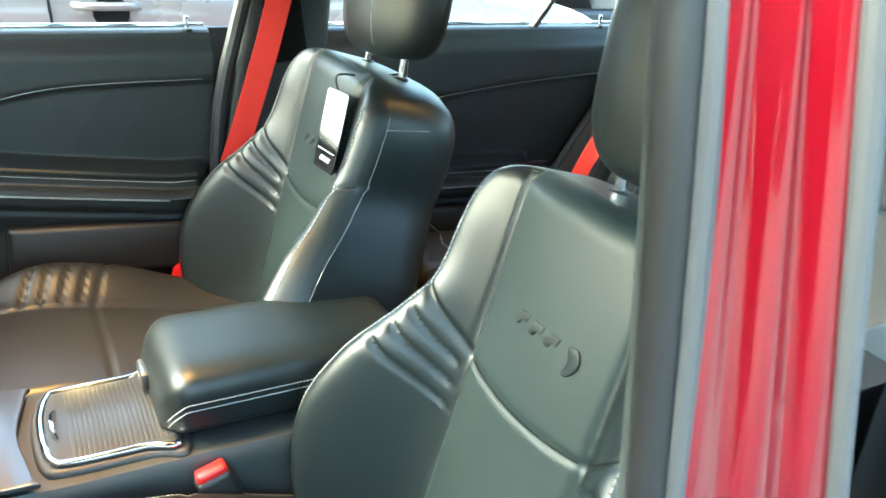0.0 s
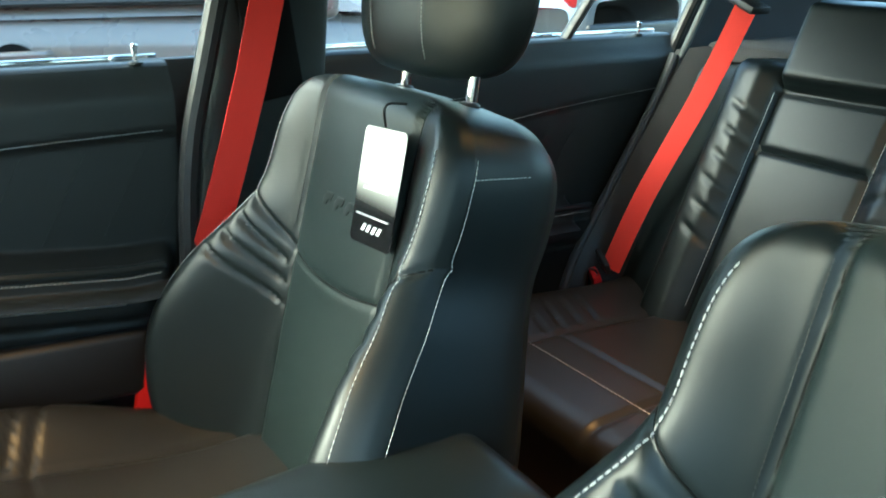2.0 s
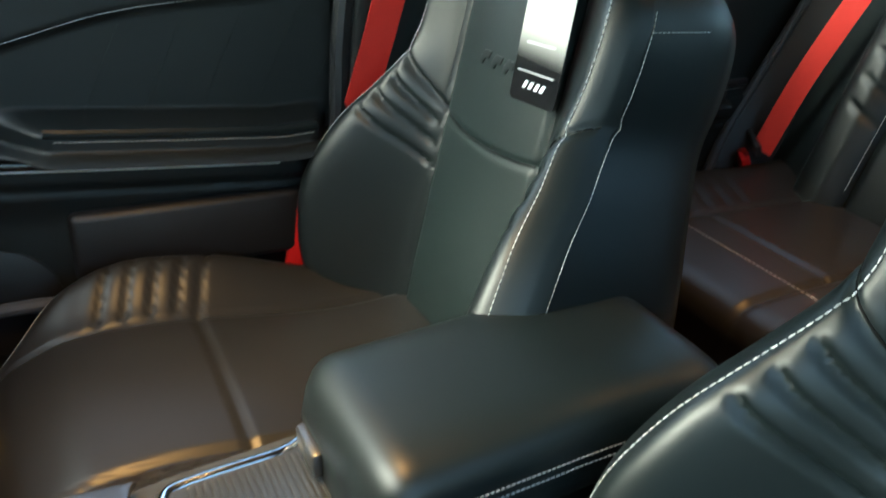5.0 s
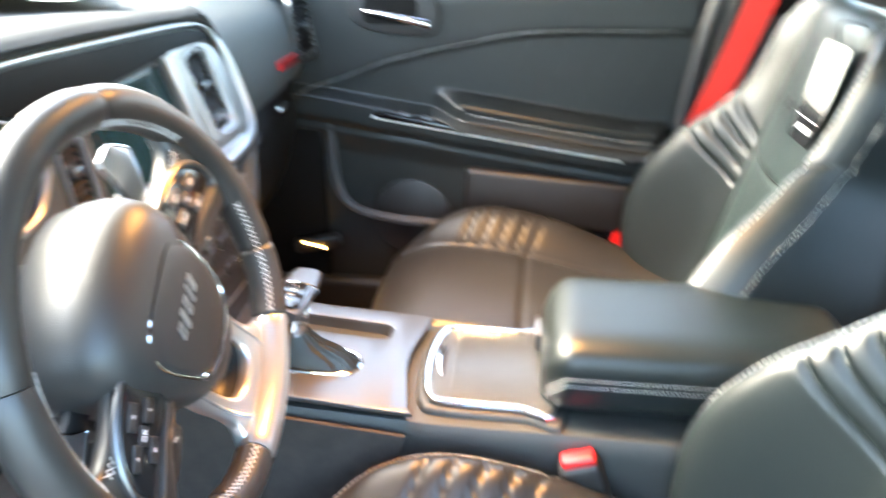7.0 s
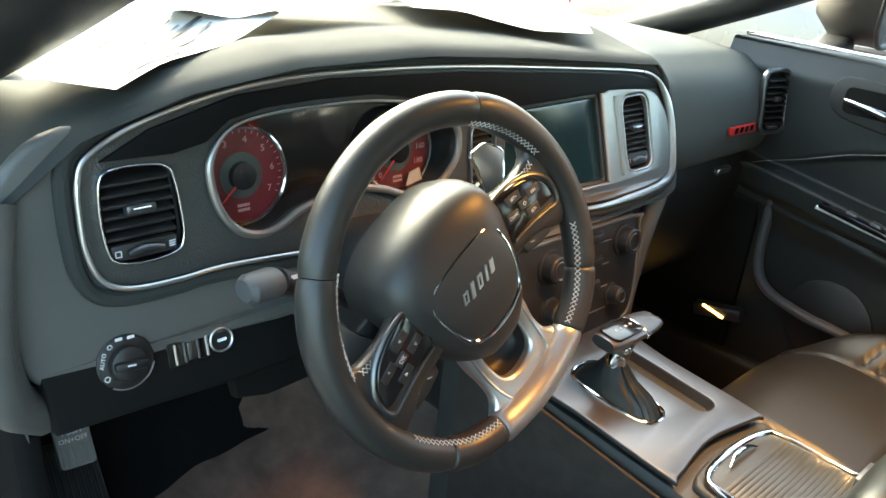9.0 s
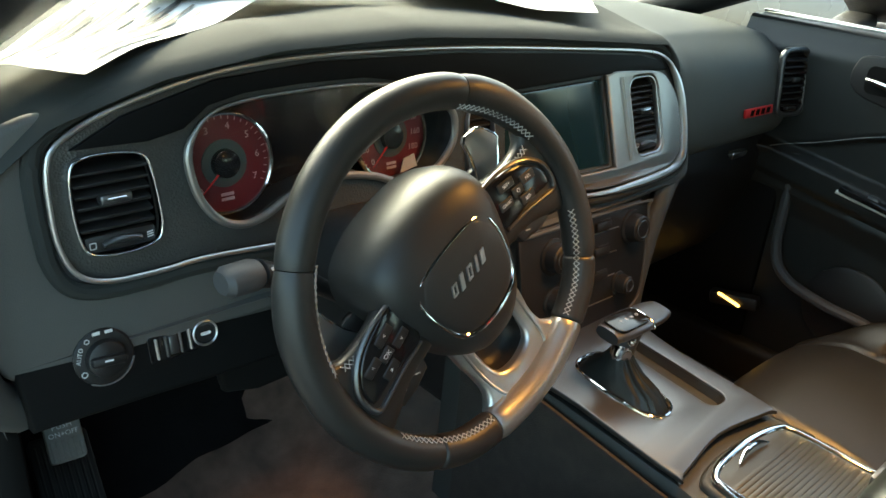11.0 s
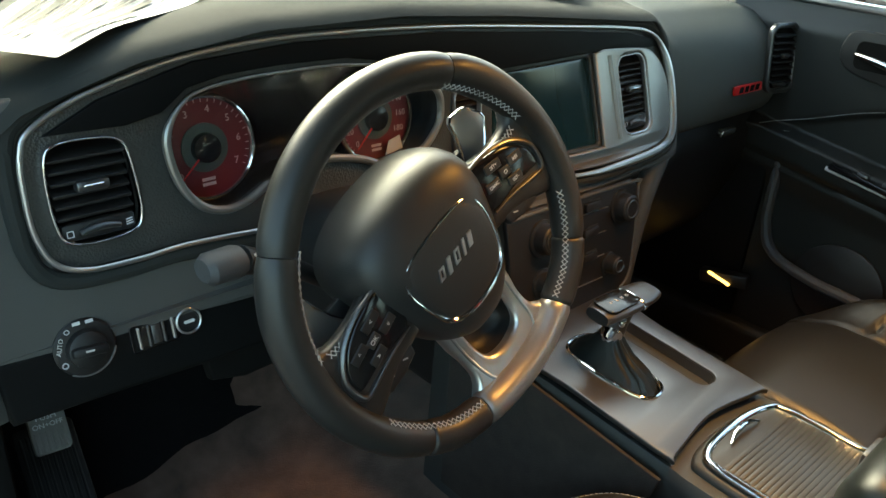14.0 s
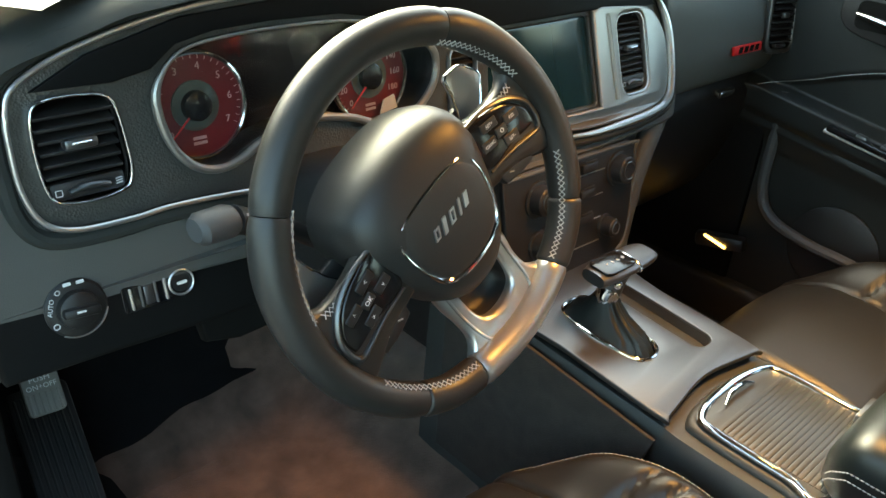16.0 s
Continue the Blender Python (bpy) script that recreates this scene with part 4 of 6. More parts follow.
# upper pad: sections across the car, from the windscreen to the face, then down
def pad_section(x):
    hood_z = float(np.interp(x, (-0.75, -0.70, -0.64, -0.54, -0.42, -0.245, -0.06, 0.13, 0.22, 0.32, 0.45, 0.60, 0.72, 0.75), (1.03, 1.06, 1.105, 1.135, 1.150, 1.150, 1.135, 1.115, 1.105, 1.10, 1.095, 1.085, 1.06, 1.04)))
    top_z = float(np.interp(x, (-0.75, -0.6, -0.3, 0.0, 0.4, 0.75), (1.06, 1.100, 1.135, 1.135, 1.118, 1.06)))
    k = sstep(0.24, 0.32, x)
    return spline([(x, 1.00, top_z - 0.05), (x, 0.75, top_z - 0.015), (x, 0.52, top_z), (x, 0.38, hood_z - 0.004 * k), (x, 0.315 + 0.02 * k, hood_z - 0.003 - 0.02 * k), (x, 0.293, hood_z - 0.014 - 0.045 * k)]
                  + [(x, 0.297 - 0.020 * k, (hood_z - 0.016) * (1 - k) + 0.98 * k), (x, 0.310 - 0.035 * k, (hood_z - 0.012) * (1 - k) + 0.93 * k), (x, 0.315 - 0.015 * k, (hood_z - 0.008) * (1 - k) + 0.885 * k), (x, 0.33 + 0.05 * k, (hood_z - 0.006) * (1 - k) + 0.865 * k)], 5)


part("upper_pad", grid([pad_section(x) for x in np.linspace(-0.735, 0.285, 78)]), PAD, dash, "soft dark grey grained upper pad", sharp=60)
# same pad, with the light it catches put into a paler colour
part("passenger_pad", grid([pad_section(x) for x in np.linspace(0.285, 0.735, 34)]), PADLIT, dash, "grey grained passenger dash, made paler for the light on it", sharp=60)
# face around the bezel
lower = [(p.x, p.y - 1.0) for p in spline([(-0.722, 1.04, 0), (-0.68, 1.095, 0), (-0.60, 1.113, 0), (-0.42, 1.139, 0), (-0.15, 1.129, 0), (0.10, 1.106, 0), (0.25, 1.092, 0), (0.295, 1.06, 0), (0.312, 0.98, 0), (0.300, 0.895, 0), (0.275, 0.878, 0), (0.20, 0.874, 0),
                                          (0.10, 0.870, 0), (-0.02, 0.866, 0), (-0.12, 0.858, 0), (-0.30, 0.845, 0), (-0.46, 0.862, 0), (-0.60, 0.873, 0), (-0.70, 0.875, 0), (-0.725, 0.95, 0)], 5, True)]
part("face_panel", on_face(plate(lower, 0.020, Matrix(), ([(a * 0.996, b * 0.996) for a, b in RIM],), bevel=0.006, seg=3), -0.016), DASHSOFT, dash, "dark grey lower dash face")
# driver's lower panel with the switches
LOW = pose(0, 0.272, 0.864, 76, 0, 0)
KN = LOW @ at(-0.629, 0.011, 0.0) @ Matrix.Scale(0.76, 4) @ at(0.632, -0.004, 0.0)
part("lower_panel", plate([(-0.705, 0.020), (-0.44, 0.008), (-0.43, -0.05), (-0.53, -0.048), (-0.60, -0.044), (-0.70, -0.040)], 0.03, LOW @ at(0, 0, -0.012), bevel=0.005), DEEPSHADE, dash)
# void under the dash: its shade is put into the panel's near-black colour
part("knee_panel", plate([(-0.50, -0.03), (-0.44, -0.03), (-0.16, -0.02), (-0.15, -0.10), (-0.45, -0.11), (-0.49, -0.10)], 0.02, LOW @ at(0, 0, -0.075), bevel=0.005), DEEPSHADE, dash)
sw = part("light_switch", turned([(0.036, 0), (0.036, 0.004), (0.033, 0.007), (0.024, 0.008), (0.022, 0.018), (0.018, 0.020)], 40, KN @ at(-0.632, 0.004, 0.002)), PLASTIC, dash, "round black headlamp switch")
part("switch_grip", rbox((0.042, 0.012, 0.014), 0.004, 2, KN @ pose(-0.632, 0.004, 0.024, 0, 0, -6)), PLASTIC, sw)
part("switch_mark", rbox((0.010, 0.0022, 0.001), 0, 1, KN @ pose(-0.634, 0.006, 0.0315, 0, 0, -6)), MARK, sw)
part("legend", letters("AUTO", 0.0075, KN @ pose(-0.660, 0.014, 0.0095, 0, 0, 70), 0.0003), MARK, sw)
part("legend", letters("O", 0.009, KN @ pose(-0.649, 0.029, 0.0095, 0, 0, 30), 0.0003), MARK, sw)
for dx, dz in ((-0.637, 0.036), (-0.622, 0.035)):
    part("legend", rbox((0.009, 0.004, 0.0006), 0, 1, KN @ at(dx, dz, 0.0095)), MARK, sw)
part("legend", plate(circle(0.004, 8), 0.0006, KN @ at(-0.659, -0.010, 0.0095), (circle(0.0028, 8),)), MARK, sw)
part("switch_rim", tube([KN @ Vector((-0.632 + 0.0355 * math.cos(a), 0.004 + 0.0355 * math.sin(a), 0.006)) for a in np.linspace(-2.2, -0.3, 20)], 0.0012, 6), SATIN, sw)
KM = LOW @ at(-0.548, 0.0, 0.0) @ Matrix.Scale(0.80, 4) @ at(0.543, -0.002, 0.0)
dm = part("dimmer_switch", plate(rrect(0.062, 0.034, 0.004, cx=-0.563, cy=0.004), 0.004, KM @ at(0, 0, 0.004), bevel=0.001), GLOSSY, dash)
for dx in (-0.584, -0.572, -0.554, -0.542):
    part("dimmer_bar", rbox((0.0035, 0.027, 0.004), 0.001, 1, KM @ at(dx, 0.004, 0.007)), SATIN if dx in (-0.584, -0.542) else GRAPHITE, dm)
part("dimmer_wheel", rbox((0.012, 0.024, 0.006), 0.002, 2, KM @ at(-0.563, 0.004, 0.006)), GRAPHITE, dm)
tb = part("boot_button", turned([(0.0165, 0), (0.0165, 0.004), (0.013, 0.005), (0.012, 0.003)], 28, KM @ at(-0.522, 0.006, 0.003)), PLASTIC, dash, "round trunk release button")
part("button_rim", tube([KM @ Vector((-0.522 + 0.0155 * math.cos(a), 0.006 + 0.0155 * math.sin(a), 0.008)) for a in np.linspace(0, 2 * math.pi, 25)[:-1]], 0.0012, 6, True), SATIN, tb)
part("button_mark", rbox((0.013, 0.004, 0.0008), 0.001, 1, KM @ at(-0.522, 0.006, 0.0095)), MARK, tb)
# end cap with side demister
part("end_cap", grid([[Vector((-0.715 - 0.012 * math.sin(math.pi * t), 0.30 + 0.34 * u - 0.05 * math.sin(math.pi * t) * (1 - u), 0.80 + 0.27 * t - 0.05 * u * (t - 0.4))) for u in np.linspace(0, 1, 10)] for t in np.linspace(0, 1, 14)]), DASHSOFT, dash)
part("end_roll", tube(spline([(-0.718, 0.30, 1.045), (-0.735, 0.275, 0.98), (-0.740, 0.27, 0.92), (-0.73, 0.28, 0.865), (-0.70, 0.30, 0.83)], 8), 0.022, 12), DASHSOFT, dash)
SIDE = pose(-0.742, 0.40, 0.955, 90, 0, -80)
dmv = part("demister_vent", plate(rrect(0.055, 0.075, 0.02), 0.004, SIDE, bevel=0.001), PLASTIC, dash)
for i in range(5):
    part("slat", rbox((0.04, 0.004, 0.006), 0.001, 1, SIDE @ at(0, -0.024 + 0.012 * i, 0.002)), GRAPHITE, dmv)
# centre stack
HV = pose(-0.014, 0.240, 0.800, 80, 0, 0)
hv = part("climate_panel", plate([(-0.09, 0.075), (0.185, 0.070), (0.205, 0.055), (0.200, -0.02), (0.185, -0.085), (0.16, -0.105), (-0.08, -0.10)], 0.010, HV @ at(0, 0, 0.008), bevel=0.003), PLASTIC, dash, "black climate control panel with round knobs")
edge = [(-0.085, 0.070), (0.183, 0.065), (0.200, 0.052), (0.195, -0.02), (0.181, -0.082), (0.158, -0.100)]
part("panel_edge", tube([HV @ Vector((p.x, p.y, 0.0135)) for p in spline([(a, b, 0) for a, b in edge], 5)], 0.0028, 8), DASHSOFT, hv)
for i in range(4):
    part("divider", rbox((0.10, 0.0016, 0.0012), 0, 1, HV @ pose(0.075 - 0.004 * i, 0.041 - 0.036 * i, 0.0138, 0, 0, -1)), SATIN, hv)
for x, z, r in ((-0.022, 0.030, 0.022), (0.158, 0.032, 0.022), (-0.022, -0.036, 0.018), (0.128, -0.050, 0.015)):
    kn = part("knob", turned([(r * 1.25, 0), (r * 1.2, 0.004), (r, 0.005), (r * 0.92, 0.020), (r * 0.8, 0.022)], 28, HV @ at(x, z, 0.012)), PLASTIC, hv)
    part("knob_ring", tube([HV @ Vector((x + r * 0.6 * math.cos(a), z + r * 0.6 * math.sin(a), 0.0345)) for a in np.linspace(0, 2 * math.pi, 21)[:-1]], 0.0012, 6, True), GRAPHITE, kn)
for i in range(3):
    for j in range(2):
        part("button", rbox((0.034, 0.014, 0.008), 0.003, 2, HV @ at(0.045 + 0.042 * j - 0.004 * i, 0.050 - 0.038 * i, 0.015)), PLASTIC, hv)
        part("button_line", rbox((0.024, 0.0022, 0.0008), 0, 1, HV @ at(0.045 + 0.042 * j - 0.004 * i, 0.060 - 0.038 * i, 0.0188)), GRAPHITE, hv)
part("stack_edge", tube(spline([(0.275, 0.262, 0.885), (0.232, 0.252, 0.82), (0.205, 0.246, 0.74), (0.190, 0.240, 0.66), (0.180, 0.235, 0.54)], 8), 0.018, 12), DASHSOFT, dash)
part("stack_body", rbox((0.29, 0.24, 0.36), 0.02, 2, at(0.05, 0.366, 0.70)), PLASTIC, dash)
# passenger side
PV = pose(0.640, 0.268, 0.998, 82, 0, -14)
pv = part("air_vent", plate(rrect(0.074, 0.126, 0.02), 0.012, PV @ at(0, -0.005, 0.0), (rrect(0.058, 0.108, 0.014),), bevel=0.003), GRAPHITE, dash, "upright passenger air vent with grey rim")
part("vent_well", plate(rrect(0.060, 0.11, 0.014), 0.002, PV @ at(0, -0.005, -0.004)), DEEPSHADE, pv)
for i in range(8):
    part("slat", rbox((0.054, 0.004, 0.012), 0.001, 1, PV @ pose(0, 0.036 - 0.0115 * i, 0.002, 25, 0, 0)), PLASTIC, pv)
part("vent_wheel", rbox((0.026, 0.008, 0.012), 0.003, 2, PV @ at(0, -0.053, 0.003)), GRAPHITE, pv)
part("vent_knob", rbox((0.016, 0.010, 0.010), 0.003, 2, PV @ at(0, 0.0, 0.008)), GRAPHITE, pv)
bd = part("badge", rbox((0.088, 0.016, 0.006), 0.002, 2, pose(0.534, 0.266, 0.952, 80, 0, -3)), REDCLIP, dash, "small red badge plate with dark marks")
for i in range(4):
    part("badge_mark", plate([(-0.007, -0.005), (0.004, -0.005), (0.008, 0.005), (-0.003, 0.005)], 0.0008, pose(0.508 + 0.017 * i, 0.2635 - 0.0009 * i, 0.953, 80, 0, -3)), GLOSSY, bd)
part("glovebox", grid([spline([(x, 0.325, 0.90), (x, 0.305, 0.872), (x, 0.298, 0.82), (x, 0.33, 0.70), (x, 0.40, 0.60), (x, 0.55, 0.56)], 5) for x in np.linspace(0.17, 0.72, 16)]), PLASTIC, dash, "black glovebox door")
part("glovebox_latch", rbox((0.05, 0.014, 0.014), 0.004, 2, pose(0.53, 0.285, 0.868, 10, 0, 0)), CHROME, dash)

# papers on the dash
def paper(name, pts, z0, label, lines):
    pa = thing(name, (pts[0][0], pts[0][1], z0), label, "paper")
    a, b, c, d = [Vector(p) for p in pts]
    rows = []
    for i in range(15):
        u = i / 14
        rows.append([a.lerp(b, u).lerp(d.lerp(c, u), v) + Vector((0, 0, 0.004 * math.sin(7 * u + 3 * v) + 0.003 * noise.noise((u * 4, v * 4, z0)))) for v in np.linspace(0, 1, 11)])
    sheet = part("sheet", grid(rows), PAPER, pa)
    for k in range(lines):
        u0, u1, v = 0.08 + 0.05 * (k % 3), 0.45 + 0.4 * ((k * 37 % 11) / 11), 0.1 + 0.8 * k / lines
        rw = []
        for u in np.linspace(u0, u1, 9):
            p = [a.lerp(b, u).lerp(d.lerp(c, u), q) + Vector((0, 0, 0.0022 + 0.004 * math.sin(7 * u + 3 * q) + 0.003 * noise.noise((u * 4, q * 4, z0)))) for q in (v, v + (0.034 if k % 4 == 0 else 0.017))]
            rw.append(p)
        part("print_line", grid(rw), INK, sheet)


paper("paper_sheet", ((-0.606, 0.297, 1.130), (-0.36, 0.425, 1.164), (-0.48, 0.57, 1.160), (-0.672, 0.395, 1.122)), 1.14, "crumpled white printed paperwork lying on the dash", 26)
paper("paper_sheet", ((-0.50, 0.455, 1.164), (-0.37, 0.415, 1.169), (-0.13, 0.50, 1.164), (-0.30, 0.66, 1.152)), 1.15, "white printed window form folded on the dash", 18)
paper("paper_sheet", ((-0.14, 0.445, 1.163), (0.12, 0.335, 1.132), (0.38, 0.60, 1.142), (0.00, 0.72, 1.150)), 1.16, "white sheet of paper lying on the dash", 0)


# ---- steering wheel ----
WH = pose(-0.3544, 0.0963, 0.957, 72.4, 0, -2.6)
SP = WH @ pose(0, 0, 0, 0, 0, 33)
sw = thing("steering_wheel", (-0.361, 0.12, 0.79), "black leather steering wheel turned aside, with silver lower spoke", "steering wheel")
R, TR = 0.1715, 0.0172


def rim_point(a):
    """The rim's centre line, round with a flattened foot; a in degrees from the right, upwards."""
    x, y = R * math.cos(radians(a)), R * math.sin(radians(a))
    flat = sstep(-0.125, -0.172, y)
    return Vector((x, y + 0.009 * flat, 0))


def rim_section(a0, a1, mat, name="rim_section", label="", fat=1.0, n=36):
    """A length of the rim, thicker where thumbs rest, with closed rounded ends."""
    rows = []
    for i in range(n + 1):
        a = a0 + (a1 - a0) * i / n
        e = min(i, n - i) / 1.0
        k = fat * (0.90 if e == 0 else 0.975 if e == 1 else 1.0)
        p = rim_point(a)
        out = Vector((math.cos(radians(a)), math.sin(radians(a)), 0))
        grip = 1 + 0.10 * (math.exp(-((a - 32) / 12) ** 2) + math.exp(-((a - 148) / 12) ** 2))
        ring = []
        for j in range(20):
            q = 2 * math.pi * j / 20
            ring.append(SP @ (p + out * (TR * k * grip * math.cos(q)) + Vector((0, 0, TR * 1.06 * k * math.sin(q)))))
        rows.append(ring)
    return part(name, grid(rows, True, True), mat, sw, label, sharp=60)


for a0, a1 in ((-40, 47), (47, 132), (132, 220), (220, 245.5), (-65.5, -40)):
    rim_section(a0 + 0.15, a1 - 0.15, RIMLEATHER)
rim_section(245.7, 294.3, SATIN, "lower_rim", "satin silver lower rim", 1.02)


def cross_stitch(path, half=0.0031):
    """Two threads that cross along a path of (place, sideways) pairs."""
    for ph in (0, 1):
        pts = [SP @ (p + sdw * (half if (i + ph) % 2 else -half)) for i, (p, sdw) in enumerate(path)]
        part("stitching", tube(pts, 0.0006, 5), STITCH, sw, "pale grey cross stitching")


for a0, a1 in ((-64, -21), (201, 244), (14, 50), (130, 166)):
    n = int((a1 - a0) * 0.50)
    path = []
    for a in np.linspace(a0, a1, n):
        out = Vector((math.cos(radians(a)), math.sin(radians(a)), 0))
        side = (Vector((0, 0, 1)) + out * 0.9).normalized()
        path.append((rim_point(a) - out * TR * 0.86 + Vector((0, 0, 0.0105)), side))
    cross_stitch(path)

# domed hub pad: a tall-sided shield
hub = [(p.x, p.y) for p in spline([(-0.087, 0.044, 0), (-0.074, 0.070, 0), (-0.042, 0.085, 0), (0, 0.089, 0), (0.042, 0.085, 0), (0.074, 0.070, 0), (0.087, 0.044, 0), (0.083, 0.012, 0), (0.070, -0.030, 0), (0.052, -0.066, 0), (0.026, -0.088, 0), (0, -0.093, 0),
                                   (-0.026, -0.088, 0), (-0.052, -0.066, 0), (-0.070, -0.030, 0), (-0.083, 0.012, 0)], 6, True)]
rows = []
for k, z in ((0.99, -0.066), (1.015, -0.042), (1.012, -0.026), (0.985, -0.012), (0.935, 0.000), (0.86, 0.009), (0.75, 0.015), (0.60, 0.0192), (0.40, 0.0215), (0.15, 0.0225)):
    rows.append([SP @ Vector((a * k, b * k, z)) for a, b in hub])
part("airbag_cover", grid(rows, True, True), HUBSKIN, sw, "domed dark leather-grain airbag cover", sharp=70)
shield = [(p.x, p.y) for p in spline([(-0.050, 0.029, 0), (-0.034, 0.0375, 0), (0, 0.0405, 0), (0.034, 0.0375, 0), (0.050, 0.029, 0), (0.0555, 0.010, 0), (0.050, -0.018, 0), (0.041, -0.038, 0), (0.024, -0.0465, 0), (0, -0.049, 0), (-0.024, -0.0465, 0), (-0.041, -0.038, 0), (-0.050, -0.018, 0), (-0.0555, 0.010, 0)], 5, True)]


def dome_z(x, y):
    """The height of the hub pad's face."""
    r = math.hypot(x / 0.084, y / 0.086)
    return float(np.interp(r, (0, 0.15, 0.40, 0.60, 0.75, 0.86, 0.935), (0.0227, 0.0225, 0.0215, 0.0192, 0.015, 0.009, 0.0)))


part("emblem_field", grid([[SP @ Vector((a * k, b * k, dome_z(a * k, b * k) + dz)) for a, b in shield] for k, dz in ((1.0, -0.001), (0.985, 0.0014), (0.9, 0.0016), (0.7, 0.0017), (0.5, 0.0017), (0.3, 0.0017), (0.1, 0.0017))], True, True), HUBSKIN, sw, sharp=60)
part("emblem_rim", tube([SP @ Vector((a * 1.01, b * 1.01, dome_z(a, b) + 0.0008)) for a, b in shield], [0.0014 + 0.0016 * sstep(-0.010, -0.044, b) for a, b in shield], 10, True), CHROME, sw, "chrome shield-shaped rim, thicker at its foot")
for dx, w, h in ((-0.022, 0.007, 0.005), (-0.011, 0.005, 0.007), (0.001, 0.007, 0.006), (0.012, 0.003, 0.007), (0.022, 0.006, 0.006)):
    part("emblem_mark", plate([(dx - w / 2 - 0.5 * h, 0.006 - h), (dx + w / 2 - 0.5 * h, 0.006 - h), (dx + w / 2 + 0.5 * h, 0.006 + h), (dx - w / 2 + 0.5 * h, 0.006 + h)], 0.0016, SP @ at(0, 0, dome_z(dx, 0.006) + 0.0024), (
        [(dx - w * 0.25 - 0.35 * h, 0.006 - 0.7 * h), (dx + w * 0.25 - 0.35 * h, 0.006 - 0.7 * h), (dx + w * 0.25 + 0.35 * h, 0.006 + 0.7 * h), (dx - w * 0.25 + 0.35 * h, 0.006 + 0.7 * h)],) if w > 0.006 else ()), SATIN, sw)

# side spokes: leather arms, and switch pods with a silver edge
for sd in (-1, 1):
    rows = []
    for t in np.linspace(0, 1, 13):
        x = sd * (0.058 + 0.106 * t)
        top = 0.052 - 0.012 * math.sin(math.pi * t) - 0.010 * t + 0.030 * sstep(0.78, 1.0, t)
        bot = -0.030 - 0.006 * math.sin(math.pi * t) - 0.026 * sstep(0.35, 1.0, t)
        hh, yc = (top - bot) / 2, (top + bot) / 2
        zc = -0.008 + 0.002 * t
        rows.append([SP @ Vector((x, yc + hh * cy, zc + 0.0125 * cz)) for cy, cz in [(math.copysign(abs(math.cos(q)) ** 0.55, math.cos(q)), math.copysign(abs(math.sin(q)) ** 0.6, math.sin(q))) for q in [2 * math.pi * k / 24 for k in range(24)]]])
    part("spoke", grid(rows, True, True), RIMLEATHER, sw, sharp=60)
    path = []
    for t in np.linspace(0.16, 0.80, 15):
        top = 0.052 - 0.012 * math.sin(math.pi * t) - 0.010 * t + 0.030 * sstep(0.78, 1.0, t)
        path.append((Vector((sd * (0.058 + 0.106 * t), top - 0.004, 0.0035 + 0.002 * t)), Vector((0, 1, -0.45)).normalized()))
    cross_stitch(path)
    pod = [(sd * p.x, p.y) for p in spline([(0.070, 0.038, 0), (0.100, 0.036, 0), (0.126, 0.026, 0), (0.143, 0.008, 0), (0.146, -0.010, 0), (0.140, -0.015, 0), (0.112, -0.011, 0), (0.070, -0.008, 0)], 5, True)]
    pd = part("switch_pod", plate(pod[::sd], 0.012, SP @ at(0, 0, 0.002), bevel=0.003), GLOSSY, sw, "black switch pod with white legends")
    edge = spline([(sd * a, b, 0.006) for a, b in ((0.070, 0.0415), (0.101, 0.0395), (0.129, 0.029), (0.1475, 0.010), (0.151, -0.010), (0.145, -0.023), (0.130, -0.0215), (0.102, -0.0155), (0.072, -0.0125))], 7)
    part("pod_rim", tube([SP @ p for p in edge], [0.0022 + 0.0022 * math.sin(math.pi * i / (len(edge) - 1)) for i in range(len(edge))], 10, flat=0.7), GRAPHITE, pd, "satin grey pod edge")
    cells = ((0.097, 0.025, "<" if sd < 0 else "SET+", 0.022), (0.124, 0.012, "^" if sd < 0 else "RES", 0.020), (0.106, 0.010, "OK" if sd < 0 else "O", 0.015), (0.112, -0.004, ">" if sd < 0 else "SET-", 0.020), (0.086, 0.010, "v" if sd < 0 else "CANC", 0.019))
    for x, y, t, w in cells:
        part("button", rbox((w, 0.0098, 0.0022), 0.0008, 1, SP @ pose(sd * x, y, 0.0085, 0, 0, -12 * sd)), PLASTIC, pd)
        part("legend", letters(t, 0.0048 if len(t) > 2 else 0.0065, SP @ pose(sd * x, y, 0.0098, 0, 0, -8 * sd), 0.0002), MARK, pd)
    low = [(sd * a, b) for a, b in ((0.078, -0.022), (0.100, -0.024), (0.124, -0.030), (0.132, -0.036), (0.124, -0.047), (0.104, -0.046), (0.082, -0.040))][::sd]
    ls = part("lower_switch", plate(low, 0.012, SP @ at(0, 0, -0.004), bevel=0.003), PLASTIC, sw)
    for x in (0.094, 0.115):
        part("switch_mark", rbox((0.006, 0.0012, 0.0005), 0, 1, SP @ pose(sd * x, -0.034, 0.0024, 0, 0, -30)), STITCH, ls)

# silver lower spoke: two prongs round a dark opening, with a stepped lip
lo = [(p.x, p.y) for p in spline([(-0.046, -0.055, 0), (0, -0.062, 0), (0.046, -0.055, 0), (0.052, -0.078, 0), (0.049, -0.106, 0), (0.052, -0.128, 0), (0.070, -0.146, 0), (0.062, -0.157, 0), (0.03, -0.163, 0), (0, -0.164, 0), (-0.03, -0.163, 0), (-0.062, -0.157, 0), (-0.070, -0.146, 0), (-0.052, -0.128, 0), (-0.049, -0.106, 0), (-0.052, -0.078, 0)], 5, True)]
